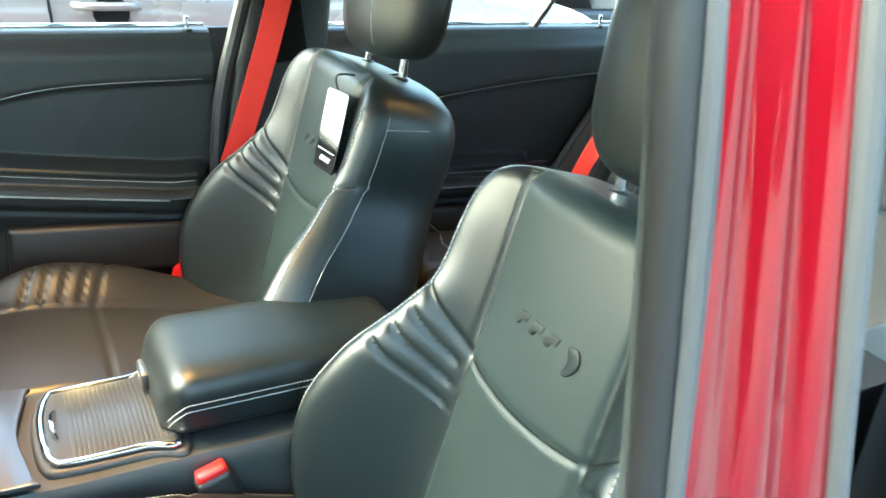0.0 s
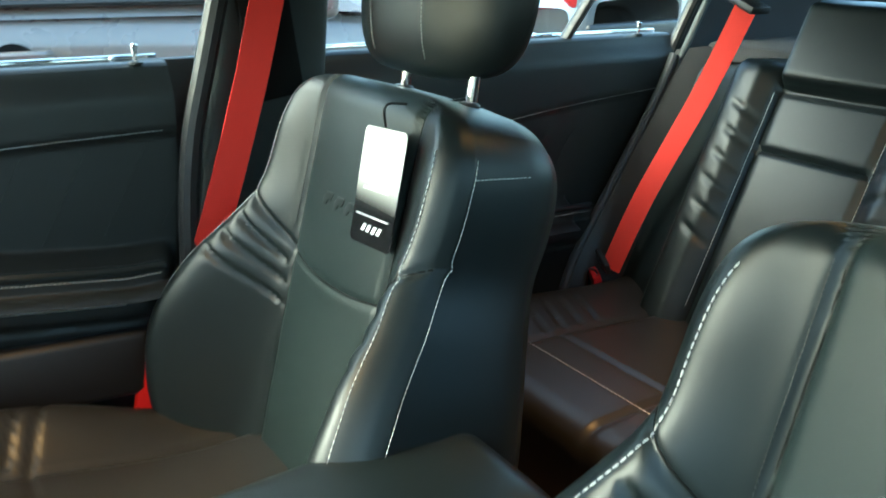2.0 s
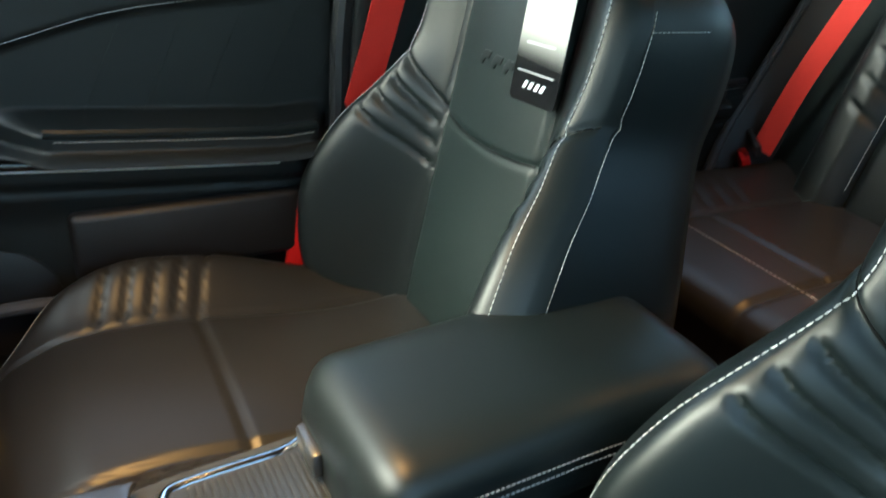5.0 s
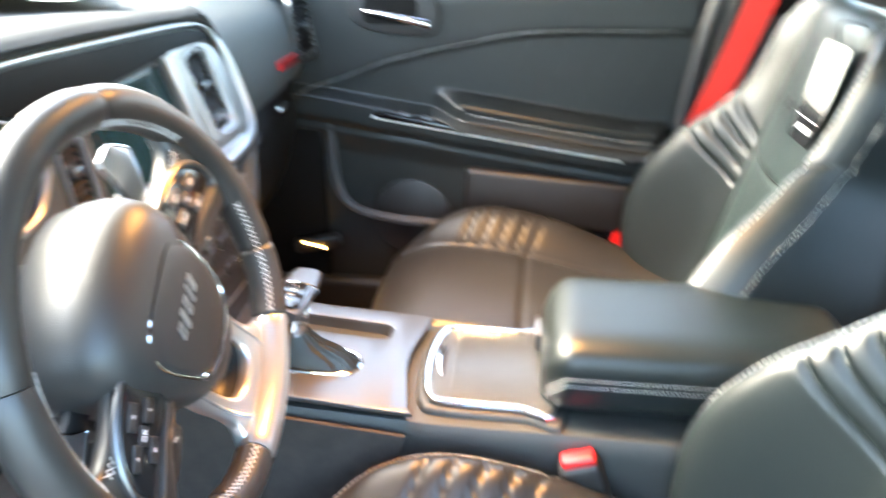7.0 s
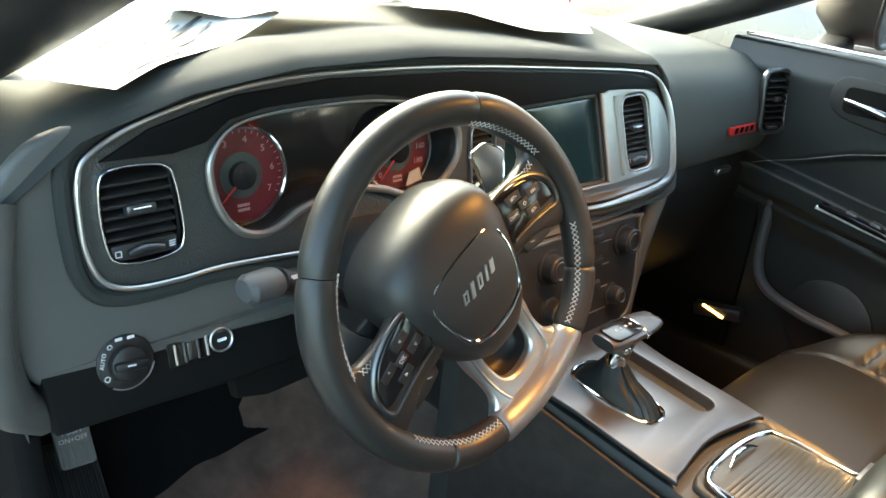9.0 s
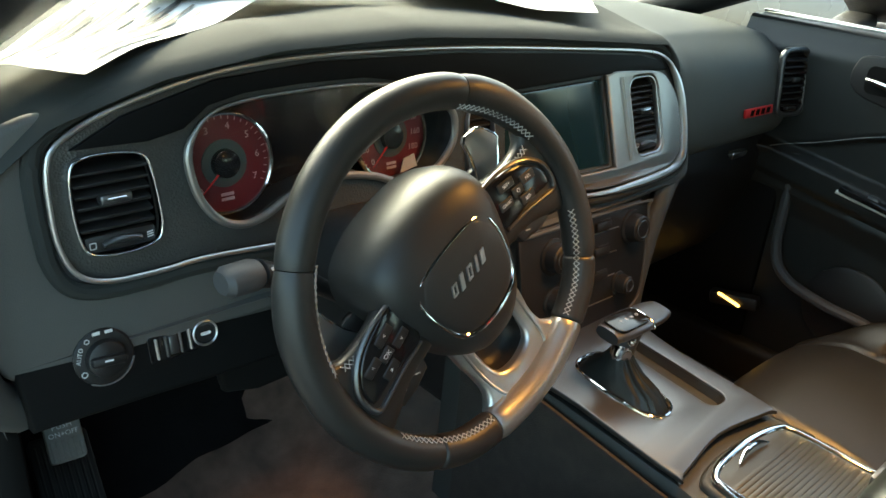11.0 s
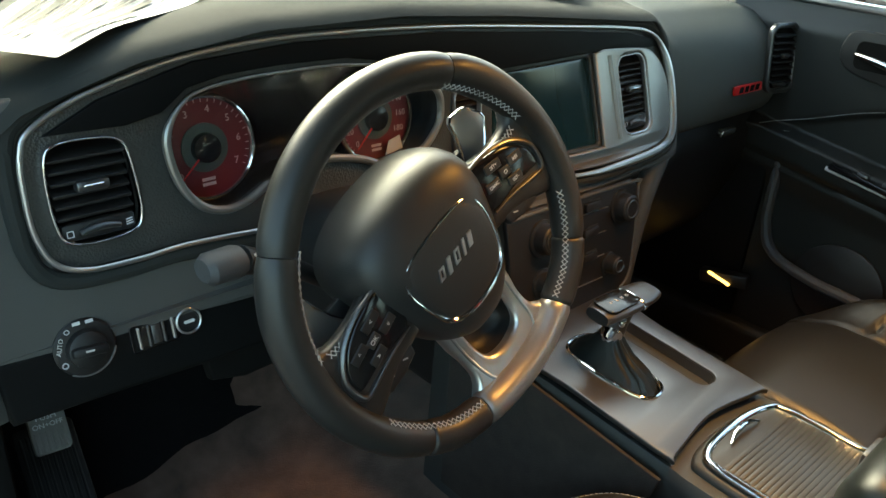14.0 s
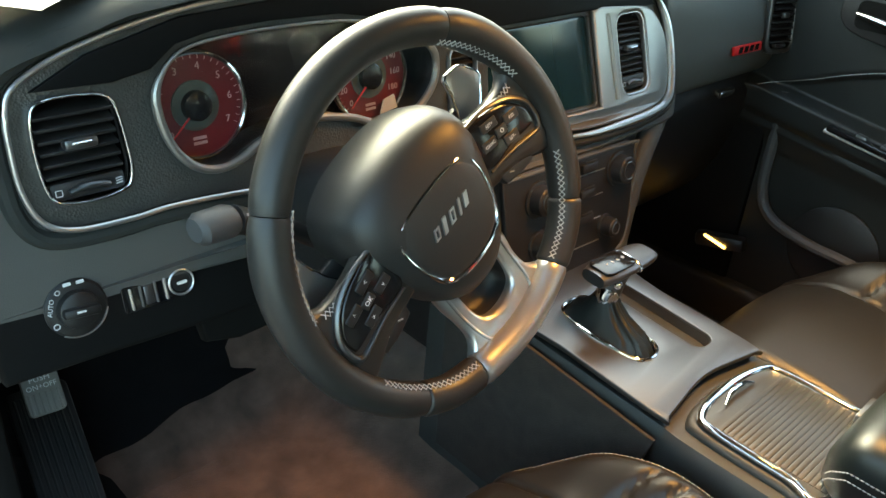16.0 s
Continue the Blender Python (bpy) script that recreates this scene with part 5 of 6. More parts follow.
hole = [(p.x, p.y) for p in spline([(-0.028, -0.070, 0), (0, -0.074, 0), (0.028, -0.070, 0), (0.029, -0.106, 0), (0.022, -0.124, 0), (0, -0.130, 0), (-0.022, -0.124, 0), (-0.029, -0.106, 0)], 5, True)]


def spoke_z(v):
    """The plate leans from the pad's foot to the rim."""
    return -0.016 + 0.008 * sstep(-0.10, -0.15, v.y)


bm = plate(lo, 0.016, Matrix(), (hole,), bevel=0.005, seg=4)
for v in bm.verts:
    v.co.z += spoke_z(v.co)
bm.transform(SP)
part("lower_spoke", bm, SATIN, sw, "satin silver lower spoke")
lip = spline([(-0.043, -0.070, 0), (-0.0425, -0.105, 0), (-0.038, -0.138, 0), (-0.022, -0.149, 0), (0.022, -0.149, 0), (0.038, -0.138, 0), (0.0425, -0.105, 0), (0.043, -0.070, 0)], 7)
part("spoke_lip", tube([SP @ Vector((p.x, p.y, spoke_z(p) + 0.0078)) for p in lip], 0.0019, 8), SATIN, sw)
bowl = [[SP @ Vector((a * k, -0.092 + (b + 0.092) * k, z)) for a, b in hole] for k, z in ((1.0, -0.014), (0.97, -0.024), (0.90, -0.030), (0.75, -0.034), (0.1, -0.034))]
part("spoke_insert", grid(bowl, True), PLASTIC, sw, sharp=70)
for sd in (-1, 1):
    pdl = [(sd * a, b) for a, b in ((0.098, 0.018), (0.106, 0.033), (0.111, 0.050), (0.113, 0.066), (0.118, 0.070), (0.134, 0.068), (0.140, 0.064), (0.151, 0.048), (0.152, 0.042), (0.140, 0.026), (0.128, 0.014))]
    pdp = part("shift_paddle", plate(pdl[::sd], 0.007, SP @ at(0, 0, -0.040), bevel=0.0025), SATIN, sw, "satin grey shift paddle behind the rim")
    part("paddle_edge", tube([SP @ Vector((a, b, -0.0368)) for a, b in pdl], 0.0012, 6, True), CHROME, pdp)
    part("paddle_arm", rbox((0.05, 0.022, 0.010), 0.003, 2, SP @ at(sd * 0.085, 0.026, -0.044)), PLASTIC, sw)
part("wheel_boss", turned([(0.078, 0), (0.082, 0.03), (0.076, 0.05)], 36, WH @ at(0, 0, -0.065)), PLASTIC, sw)

co = thing("steering_column", (-0.37, 0.25, 0.84), "black plastic steering column shroud with two stalks", "steering column")
rows = []
for t in np.linspace(0, 1, 8):
    rows.append([WH @ Vector(((0.070 + 0.014 * t) * cx, -0.012 + 0.072 * cy, -0.060 - 0.15 * t)) for cx, cy in [(math.copysign(abs(math.cos(q)) ** 0.6, math.cos(q)), math.copysign(abs(math.sin(q)) ** 0.6, math.sin(q))) for q in [2 * math.pi * k / 28 for k in range(28)]]])
part("shroud", grid(rows, True, True), PLASTIC, co)
stk = part("stalk", tube([WH @ Vector(p) for p in ((-0.05, -0.03, -0.11), (-0.11, 0.012, -0.095), (-0.165, 0.034, -0.074))], [0.010, 0.012, 0.016], 14, flat=0.8), PLASTIC, co, "multifunction stalk with white symbols")
part("stalk_end", tube([WH @ Vector(p) for p in ((-0.165, 0.034, -0.074), (-0.172, 0.034, -0.073), (-0.196, 0.034, -0.070), (-0.202, 0.034, -0.069))], [0.0150, 0.0175, 0.017, 0.012], 16, flat=0.85), RUBBER, stk)
for dx in (-0.152, -0.140, -0.127):
    part("legend", rbox((0.007, 0.004, 0.0006), 0, 1, WH @ pose(dx, 0.036, -0.064, 0, 8, 0)), MARK, stk)
part("tilt_lever", tube([WH @ Vector(p) for p in ((-0.06, -0.05, -0.10), (-0.10, -0.075, -0.09), (-0.115, -0.078, -0.085))], [0.007, 0.009, 0.012], 12), CHROME, co)

# ---- pedals ----
PB = pose(-0.630, 0.462, 0.655, 52, 0, -6) @ Matrix.Scale(0.74, 4)
pb = thing("parking_brake_pedal", (-0.63, 0.46, 0.58), "parking brake pedal with ribbed grey pad and white lettering", "pedal")
part("pad", plate(rrect(0.056, 0.072, 0.008), 0.016, PB, bevel=0.003), PEDALPAD, pb, "ribbed pedal pad")
for i in range(6):
    part("rib", rbox((0.0045, 0.034, 0.004), 0.001, 1, PB @ at(-0.021 + 0.0085 * i, -0.016, 0.009)), PEDALPAD, pb)
part("lettering", letters("PUSH", 0.013, PB @ at(0, 0.022, 0.0085), 0.0004), MARK, pb)
part("lettering", letters("ON+OFF", 0.0115, PB @ at(0, 0.009, 0.0085), 0.0004), MARK, pb)
part("arm", tube([PB @ Vector((0, 0.01, -0.008)), (-0.63, 0.62, 0.74)], 0.010, 8), DEEPSHADE, pb)
FR = pose(-0.618, 0.515, 0.505, 38, 0, -6) @ Matrix.Scale(0.80, 4)
fr = thing("footrest", (-0.62, 0.52, 0.34), "black ribbed rubber footrest in the footwell", "footrest")
part("pad", plate(rrect(0.095, 0.25, 0.012), 0.02, FR, bevel=0.004), PLASTIC, fr)
for i in range(8):
    part("rib", rbox((0.005, 0.22, 0.005), 0.0015, 1, FR @ at(-0.037 + 0.0105 * i, 0, 0.011)), PLASTIC, fr)
# near-black sheets added to darken the footwell round the brown carpet
tb_rows = []
for i in range(16):
    u = i / 15
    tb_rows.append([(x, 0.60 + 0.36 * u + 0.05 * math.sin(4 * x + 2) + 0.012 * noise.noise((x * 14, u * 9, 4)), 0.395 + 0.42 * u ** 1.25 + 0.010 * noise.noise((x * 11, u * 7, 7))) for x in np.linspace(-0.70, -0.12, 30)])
single("toe_board", grid(tb_rows), FOOTDARK, "near-black toe board behind the pedals, added to darken the footwell", "toe board", kind="structure")
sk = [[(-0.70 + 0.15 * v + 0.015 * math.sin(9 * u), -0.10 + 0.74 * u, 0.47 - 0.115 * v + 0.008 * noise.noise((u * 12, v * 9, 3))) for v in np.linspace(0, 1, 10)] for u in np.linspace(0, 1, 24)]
single("footwell_side_trim", grid(sk), FOOTDARK, "near-black sheet beside the driver's footwell, added to darken it", "footwell trim", kind="structure")
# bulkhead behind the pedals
single("wall_bulkhead", rbox((1.5, 0.04, 0.72), 0.01, 2, at(0, 1.0, 0.72)), DEEPSHADE, "dark bulkhead at the front of the footwells", "bulkhead", kind="structure")

# ---- centre console ----
cn = thing("centre_console", (0.0, -0.2, 0.36), "black centre console with satin grey shifter plate", "console")
rows = []
for y, w, z in ((0.34, 0.125, 0.705), (0.20, 0.125, 0.69), (0.05, 0.120, 0.676), (-0.05, 0.118, 0.668), (-0.10, 0.122, 0.668), (-0.30, 0.124, 0.668), (-0.55, 0.120, 0.655), (-0.66, 0.108, 0.62)):
    rows.append([(0.004 + a * w, y, 0.36 + (z - 0.36) * b) for a, b in ((-1.06, 0), (-1.03, 0.5), (-1.0, 0.90), (-0.985, 0.97), (-0.94, 1.0), (0.94, 1.0), (0.985, 0.97), (1.0, 0.90), (1.03, 0.5), (1.06, 0))])
part("body", grid([spline([r[j] for r in rows], 5) for j in range(10)]), SOFT, cn, sharp=50)
part("rear_face", rbox((0.21, 0.02, 0.24), 0.006, 2, at(0.004, -0.655, 0.50)), PLASTIC, cn)
part("side_panel", plate([(-0.055, 0.30), (0.30, 0.335), (0.30, 0.04), (0.06, 0.04), (-0.02, 0.16)], 0.006, pose(-0.1255, 0, 0.36, 90, 0, 90), bevel=0.002), FOOTCARPET, cn, "dark carpeted console side")
CT = pose(0.0, 0.0, 0.6855, 4.6, 0, 0)
plt = [(p.x, p.y) for p in spline([(-0.112, -0.048, 0), (-0.10, -0.054, 0), (0.0, -0.040, 0), (0.095, -0.054, 0), (0.112, -0.048, 0), (0.110, 0.10, 0), (0.108, 0.27, 0), (-0.108, 0.27, 0), (-0.112, 0.10, 0)], 5, True)]
bez = [(-0.050, 0.150), (-0.056, 0.10), (-0.050, 0.040), (-0.036, 0.022), (-0.014, 0.022), (0.002, 0.040), (0.010, 0.10), (0.010, 0.150), (-0.02, 0.162)]
bez = [(p.x, p.y) for p in spline([(a - 0.005, b, 0) for a, b in bez], 4, True)]
tray = rrect(0.040, 0.165, 0.016, cx=0.058, cy=0.075)
tp = part("shifter_plate", plate(plt, 0.008, CT, (bez, tray), bevel=0.002, seg=3), GRAPHITE, cn, "satin grey metal shifter plate")
part("tray_well", grid([[CT @ Vector((a, b, 0)) for a, b in tray + tray[:1]], [CT @ Vector((0.058 + (a - 0.058) * 0.8, 0.075 + (b - 0.075) * 0.94, -0.024)) for a, b in tray + tray[:1]]]), TEXTURED, tp)
part("tray_floor", plate([(0.058 + (a - 0.058) * 0.85, 0.075 + (b - 0.075) * 0.95) for a, b in tray], 0.003, CT @ at(0, 0, -0.023)), TEXTURED, tp)
part("bezel_rim", tube([CT @ Vector((a, b, 0.004)) for a, b in bez], 0.0028, 8, True), CHROME, tp, "chrome shifter rim")
bezc = (-0.027, 0.09)
part("shift_boot", grid([[CT @ Vector((bezc[0] + (a - bezc[0]) * k + dx * 0.0, bezc[1] + (b - bezc[1]) * k2 + dy, z + 0.003 * math.sin(9 * i))) for i, (a, b) in enumerate(bez)] for k, k2, dy, z, dx in ((0.98, 0.98, 0, -0.004, 0), (0.80, 0.78, 0.004, 0.014, 0), (0.62, 0.46, 0.012, 0.026, 0), (0.48, 0.30, 0.016, 0.038, 0), (0.40, 0.22, 0.018, 0.046, 0))], True), LEATHER, tp, "soft black leather shift boot", sharp=80)
sh = thing("gear_shifter", (-0.027, 0.11, 0.69), "T-shaped gear shifter with chrome neck and black top", "gear shifter")
SH = CT @ at(-0.027, 0.108, -0.030)
part("neck", tube([SH @ Vector(p) for p in ((0, 0, 0.050), (0, 0.0, 0.066), (0, 0, 0.076), (0.004, 0, 0.098))], [0.012, 0.0145, 0.016, 0.013], 20), CHROME, sh, "chrome neck ring")
part("stem", tube([SH @ Vector(p) for p in ((0.002, 0, 0.078), (0.006, 0.002, 0.098), (0.010, 0.004, 0.115))], [0.015, 0.017, 0.021], 20), GRAPHITE, sh)
rows = []
for t in np.linspace(0, 1, 12):
    w = 0.024 * (math.sin(math.pi * (0.04 + 0.92 * t)) ** 0.16)
    rows.append([SH @ Vector((-0.040 + 0.118 * t, 0.004 + w * cx, 0.117 + 0.002 * math.sin(math.pi * t) + (0.0085 - 0.002 * t) * cy)) for cx, cy in [(math.copysign(abs(math.cos(q)) ** 0.7, math.cos(q)), math.copysign(abs(math.sin(q)) ** 0.7, math.sin(q))) for q in [2 * math.pi * k / 24 for k in range(24)]]])
part("handle", grid(rows, True, True), GRAPHITE, sh, "satin grey T-handle", sharp=60)
part("top_plate", plate(rrect(0.062, 0.036, 0.010, cx=-0.002, cy=0.004), 0.004, SH @ pose(0, 0, 0.1265, 0, 1, 0), bevel=0.001), GLOSSY, sh)
part("handle_band", tube([SH @ Vector((0.031 + 0.0 * k, 0.004 + 0.0245 * math.cos(q), 0.118 + 0.0085 * math.sin(q))) for k, q in enumerate(np.linspace(0, 2 * math.pi, 25)[:-1])], 0.0018, 8, True), CHROME, sh)
for i, c in enumerate("PRND"):
    part("legend", letters(c, 0.0065, SH @ at(-0.014 + 0.011 * i, 0.004, 0.1288), 0.0002), MARK, sh)
part("shift_button", rbox((0.012, 0.008, 0.010), 0.003, 2, SH @ at(-0.010, -0.017, 0.108)), CHROME, sh)
# cup holder with roller lid
CU = pose(0.0, 0.0, 0.683, 0, 0, 0)
cup = [(p.x, p.y) for p in spline([(-0.082, -0.100, 0), (-0.070, -0.078, 0), (-0.03, -0.070, 0), (0.03, -0.070, 0), (0.075, -0.080, 0), (0.088, -0.100, 0), (0.088, -0.19, 0), (0.088, -0.235, 0), (-0.085, -0.235, 0), (-0.085, -0.19, 0)], 5, True)]
ch = part("cup_holder_rim", tube([CU @ Vector((a, b, 0.0)) for a, b in cup], 0.0052, 10, True, flat=0.9), CHROME, cn, "chrome cup holder rim")
part("lid_base", plate([(0.0 + a * 0.97, -0.155 + (b + 0.155) * 0.97) for a, b in cup], 0.012, CU @ at(0, 0, -0.005), bevel=0.002), LIDGREY, cn, "black roller lid")
part("holder_mount", plate([(0.0 + a * 1.14, -0.155 + (b + 0.155) * 1.16) for a, b in cup], 0.024, CU @ at(0, 0, -0.017), bevel=0.008, seg=3), SOFT, cn)
for i in range(20):
    part("lid_slat", rbox((0.158, 0.0059, 0.0026), 0.0007, 2, CU @ at(0.0015, -0.106 - 0.0064 * i, 0.0006)), LIDGREY, cn)
part("lid_pull", tube([CU @ Vector(p) for p in ((-0.034, -0.088, 0.004), (-0.018, -0.0835, 0.009), (0.0, -0.082, 0.010), (0.018, -0.0835, 0.009), (0.034, -0.088, 0.004))], [0.0015, 0.003, 0.0036, 0.003, 0.0015], 10), CHROME, cn, "chrome lid pull")
# padded armrest
ar = thing("armrest", (0.01, -0.4, 0.67), "padded black leather console armrest with twin grey stitching", "armrest")
rows = []
prof = [(math.copysign(abs(math.cos(q)) ** 0.42, math.cos(q)), math.copysign(abs(math.sin(q)) ** 0.5, math.sin(q))) for q in [2 * math.pi * k / 48 for k in range(48)]]
for t in np.linspace(0, 1, 40):
    y = -0.215 - 0.395 * t
    e = min(t, 1 - t) * 0.395
    k = 1.0 if e > 0.035 else (1 - (1 - e / 0.035) ** 2 * 0.30)
    kz = 1.0 if e > 0.045 else math.sqrt(max(1 - (1 - e / 0.045) ** 2, 0.02))
    rows.append([(0.012 + 0.105 * k * a, y, 0.722 + (0.056 * kz if b > 0 else 0.046) * b - 0.014 * sstep(0.5, 1, t)) for a, b in prof])
part("pad", grid(rows, True, True), LEATHER, ar, sharp=60)
for dz in (0.006, -0.004):
    for sd in (-1, 1):
        line = [(0.012 + sd * 0.1055, y, 0.730 + dz - 0.014 * sstep(0.5, 1, (-0.215 - y) / 0.395)) for y in np.linspace(-0.245, -0.585, 60)]
        if sd < 0:
            line = [(-0.075, -0.222, 0.700 + dz), (-0.085, -0.228, 0.714 + dz)] + line
        part("stitching", stitches(line, 0.005, 0.0009), STITCH, ar)
part("latch", rbox((0.05, 0.012, 0.028), 0.004, 2, at(0.055, -0.212, 0.705)), GRAPHITE, ar, "grey armrest latch")


# ---- doors of the passenger side, and the closed rear door of the driver's side ----
def door_panel(name, side, y_front, y_back, front, label):
    d = thing(name, (side * 0.68, (y_front + y_back) / 2, 0.42), label, "car door", "car doors")
    sill = 1.088
    strip_z = (lambda y: 0.752 + 0.15 * max(0, y + 0.37) ** 1.05) if front else (lambda y: 0.702 + 0.04 * (y + 1.2))
    seam_z = curve1((-0.50, -0.43, -0.19, -0.05, 0.10, 0.22, 0.40), (0.998, 0.997, 0.991, 0.966, 0.930, 0.885, 0.83)) if front else curve1((-1.7, -1.47, -1.25, -1.05, -0.8, -0.6), (0.985, 0.973, 0.958, 0.936, 0.90, 0.86))
    arm_front, arm_back = (-0.03, -0.44) if front else (-0.82, -1.34)

    def depth(y, z):
        x = 0.668
        up = sstep(0.95, 1.06, z)
        x += 0.018 * up * sstep(1.04, 1.09, z)
        x += 0.010 * sstep(seam_z(y) + 0.004, seam_z(y) - 0.012, z) if z < seam_z(y) + 0.01 else 0
        sz = strip_z(y)
        # armrest shelf
        a = sstep(arm_front + 0.05, arm_front - 0.03, y) * sstep(arm_back - 0.02, arm_back + 0.02, y)
        top = sz + 0.062
        arm = sstep(top + 0.012, top - 0.014, z) * sstep(sz + 0.004, sz + 0.016, z)
        x -= 0.062 * a * arm
        # switch ledge and lower body
        b = sstep(sz + 0.030, sz + 0.012, z)
        x -= (0.034 if front else 0.030) * b * (1 - 0.45 * sstep(sz - 0.02, sz - 0.10, z))
        x += groove(z - sz + 0.040, 0.006, 0.006) * -1
        return side * x

    ys = np.linspace(y_front, y_back, 110)
    rows = []
    for v in np.linspace(0, 1, 140):
        row = []
        for y in ys:
            sz = strip_z(y)
            z = 0.43 + (sz - 0.43) * v / 0.45 if v < 0.45 else sz + 0.10 * (v - 0.45) / 0.30 if v < 0.75 else sz + 0.10 + (sill - sz - 0.10) * (v - 0.75) / 0.25
            row.append((depth(y, z), y if front else y + 0.42 * max(0, 1.0 - z) * sstep(-1.1, y_back, y), z))
        rows.append(row)
    body = part("inner_panel", grid(rows), DOORSOFT, d, sharp=60)
    part("sill_cap", grid([[(side * (0.686 + dx), y, sill + dz) for y in (y_front, y_back)] for dx, dz in ((0, 0), (0.004, 0.004), (0.012, 0.006), (0.05, 0.004), (0.05, -0.4))]), DOORSOFT, d)
    part("belt_moulding", rbox((0.010, abs(y_back - y_front), 0.012), 0.003, 2, at(side * 0.738, (y_front + y_back) / 2, sill + 0.006)), CHROME, d, "bright outer belt moulding")
    part("outer_skin", grid([[(side * x, y, z) for y in np.linspace(y_front, y_back, 8)] for x, z in ((0.745, sill), (0.80, 0.98), (0.83, 0.85), (0.84, 0.65), (0.82, 0.45), (0.70, 0.42))]), PAINT, d, "red painted outer skin")
    part("stitching", stitches([(depth(y, seam_z(y)) - side * 0.003, y, seam_z(y)) for y in np.linspace(y_front - (0.12 if front else 0.05), y_back + 0.02, 80)], 0.006, 0.0009), STITCH, d)
    edge = tube(spline([(depth(y, strip_z(y) + 0.05) - side * 0.002, y, strip_z(y) + 0.056) for y in np.linspace(arm_front - 0.02, arm_back + 0.02, 14)], 4), 0.008, 10)
    part("armrest_edge", edge, LEATHER, d)
    part("stitching", stitches([(depth(y, strip_z(y) + 0.042) - side * 0.002, y, strip_z(y) + 0.044) for y in np.linspace(arm_front - 0.03, arm_back + 0.02, 60)], 0.006, 0.0009), STITCH, d)
    y0, y1 = (0.135, -0.365) if front else (-0.86, -1.24)
    part("trim_strip", tube(spline([(depth(y, strip_z(y) - 0.002) - side * 0.004, y, strip_z(y) - 0.004) for y in np.linspace(y0, y1, 16)], 4), 0.0048, 10, flat=0.9), STRIP, d, "bright trim strip")
    # diagonal quilting lines
    for i in range(5):
        ya = (-0.10 if front else -0.90) - 0.085 * i
        pts = [(depth(ya - 0.075 * t, 0.845 + 0.13 * t) - side * 0.001, ya - 0.075 * t, (0.845 if front else 0.79) + 0.13 * t) for t in np.linspace(0, 1, 20)]
        if all(p[2] < seam_z(p[1]) - 0.006 for p in pts[:10]):
            part("quilting_line", stitches([p for p in pts if p[2] < seam_z(p[1]) - 0.005], 0.006, 0.0006), PLASTIC, d)
    if front:
        hm = pose(side * 0.664, 0.088, 1.022, 90, 0, -90 * side)
        hd = part("handle_bezel", plate([(p.x, p.y) for p in spline([(-0.085, 0.022, 0), (-0.06, 0.042, 0), (0.05, 0.036, 0), (0.082, 0.018, 0), (0.084, -0.030, 0), (0.05, -0.046, 0), (-0.05, -0.034, 0), (-0.085, -0.012, 0)], 5, True)], 0.008, hm, bevel=0.003), PLASTIC, d)
        part("handle_recess", plate(rrect(0.105, 0.048, 0.012, cx=-0.008, cy=0.002), 0.003, hm @ at(0, 0, 0.004)), DEEPSHADE, hd)
        part("door_handle", tube(spline([hm @ Vector(p) for p in ((-0.058, 0.002, 0.008), (-0.03, 0.0, 0.018), (0.02, -0.008, 0.022), (0.066, -0.018, 0.014))], 6), [0.004 + 0.006 * k / 18 for k in range(19)], 12), CHROME, hd, "chrome inner door handle")
        swp = part("window_switch_panel", rbox((0.045, 0.19, 0.012), 0.004, 2, pose(side * 0.650, 0.035, 0.815, 9, 0, 0)), GLOSSY, d, "black window switch panel")
        for i in range(3):
            part("window_switch", rbox((0.018, 0.020, 0.010), 0.003, 2, pose(side * 0.645, 0.07 - 0.045 * i, 0.826 - 0.006 * i, 9, 0, 0)), GRAPHITE, swp)
        part("speaker_grille", turned([(0.085, 0), (0.085, 0.004), (0.075, 0.008), (0.02, 0.010)], 32, pose(side * 0.655, 0.06, 0.60, 0, -90 * side, 0)), PLASTIC, d)
        part("map_pocket", rbox((0.03, 0.34, 0.11), 0.012, 3, pose(side * 0.648, -0.22, 0.655, 4, 0, 0)), PLASTIC, d)
        ly = -0.432
    else:
        part("map_pocket", rbox((0.03, 0.30, 0.11), 0.012, 3, pose(side * 0.650, -0.98, 0.60, 4, 0, 0)), PLASTIC, d)
        ly = -1.50
    lk = part("lock_pin", turned([(0.0035, 0), (0.0035, 0.020), (0.0052, 0.022), (0.0052, 0.030), (0.003, 0.033)], 14, at(side * 0.693, ly, sill)), CHROME, d, "small chrome lock pin")
    part("pin_collar", turned([(0.010, 0), (0.010, 0.003), (0.006, 0.005)], 16, at(side * 0.693, ly, sill + 0.004)), PLASTIC, lk)
    return d


door_panel("front_door", 1, 0.40, -0.475, True, "closed front passenger door with black panel and chrome strip")
door_panel("rear_door", 1, -0.70, -1.60, False, "closed rear passenger door with black stitched panel")
door_panel("rear_door", -1, -0.64, -1.60, False, "closed rear driver-side door in red with black panel")
od = thing("open_front_door", (-1.25, 0.42, 0.42), "open red driver's door with black inner panel", "car door", "car doors")
DM = Matrix.Translation((-0.80, 0.66, 0)) @ pose(0, 0, 0, 0, 0, -68)
part("inner_panel", rbox((0.05, 1.12, 0.66), 0.02, 3, DM @ at(0.03, -0.56, 0.75)), SOFT, od)
part("outer_skin", rbox((0.05, 1.15, 0.68), 0.02, 3, DM @ at(-0.035, -0.56, 0.75)), PAINT, od)
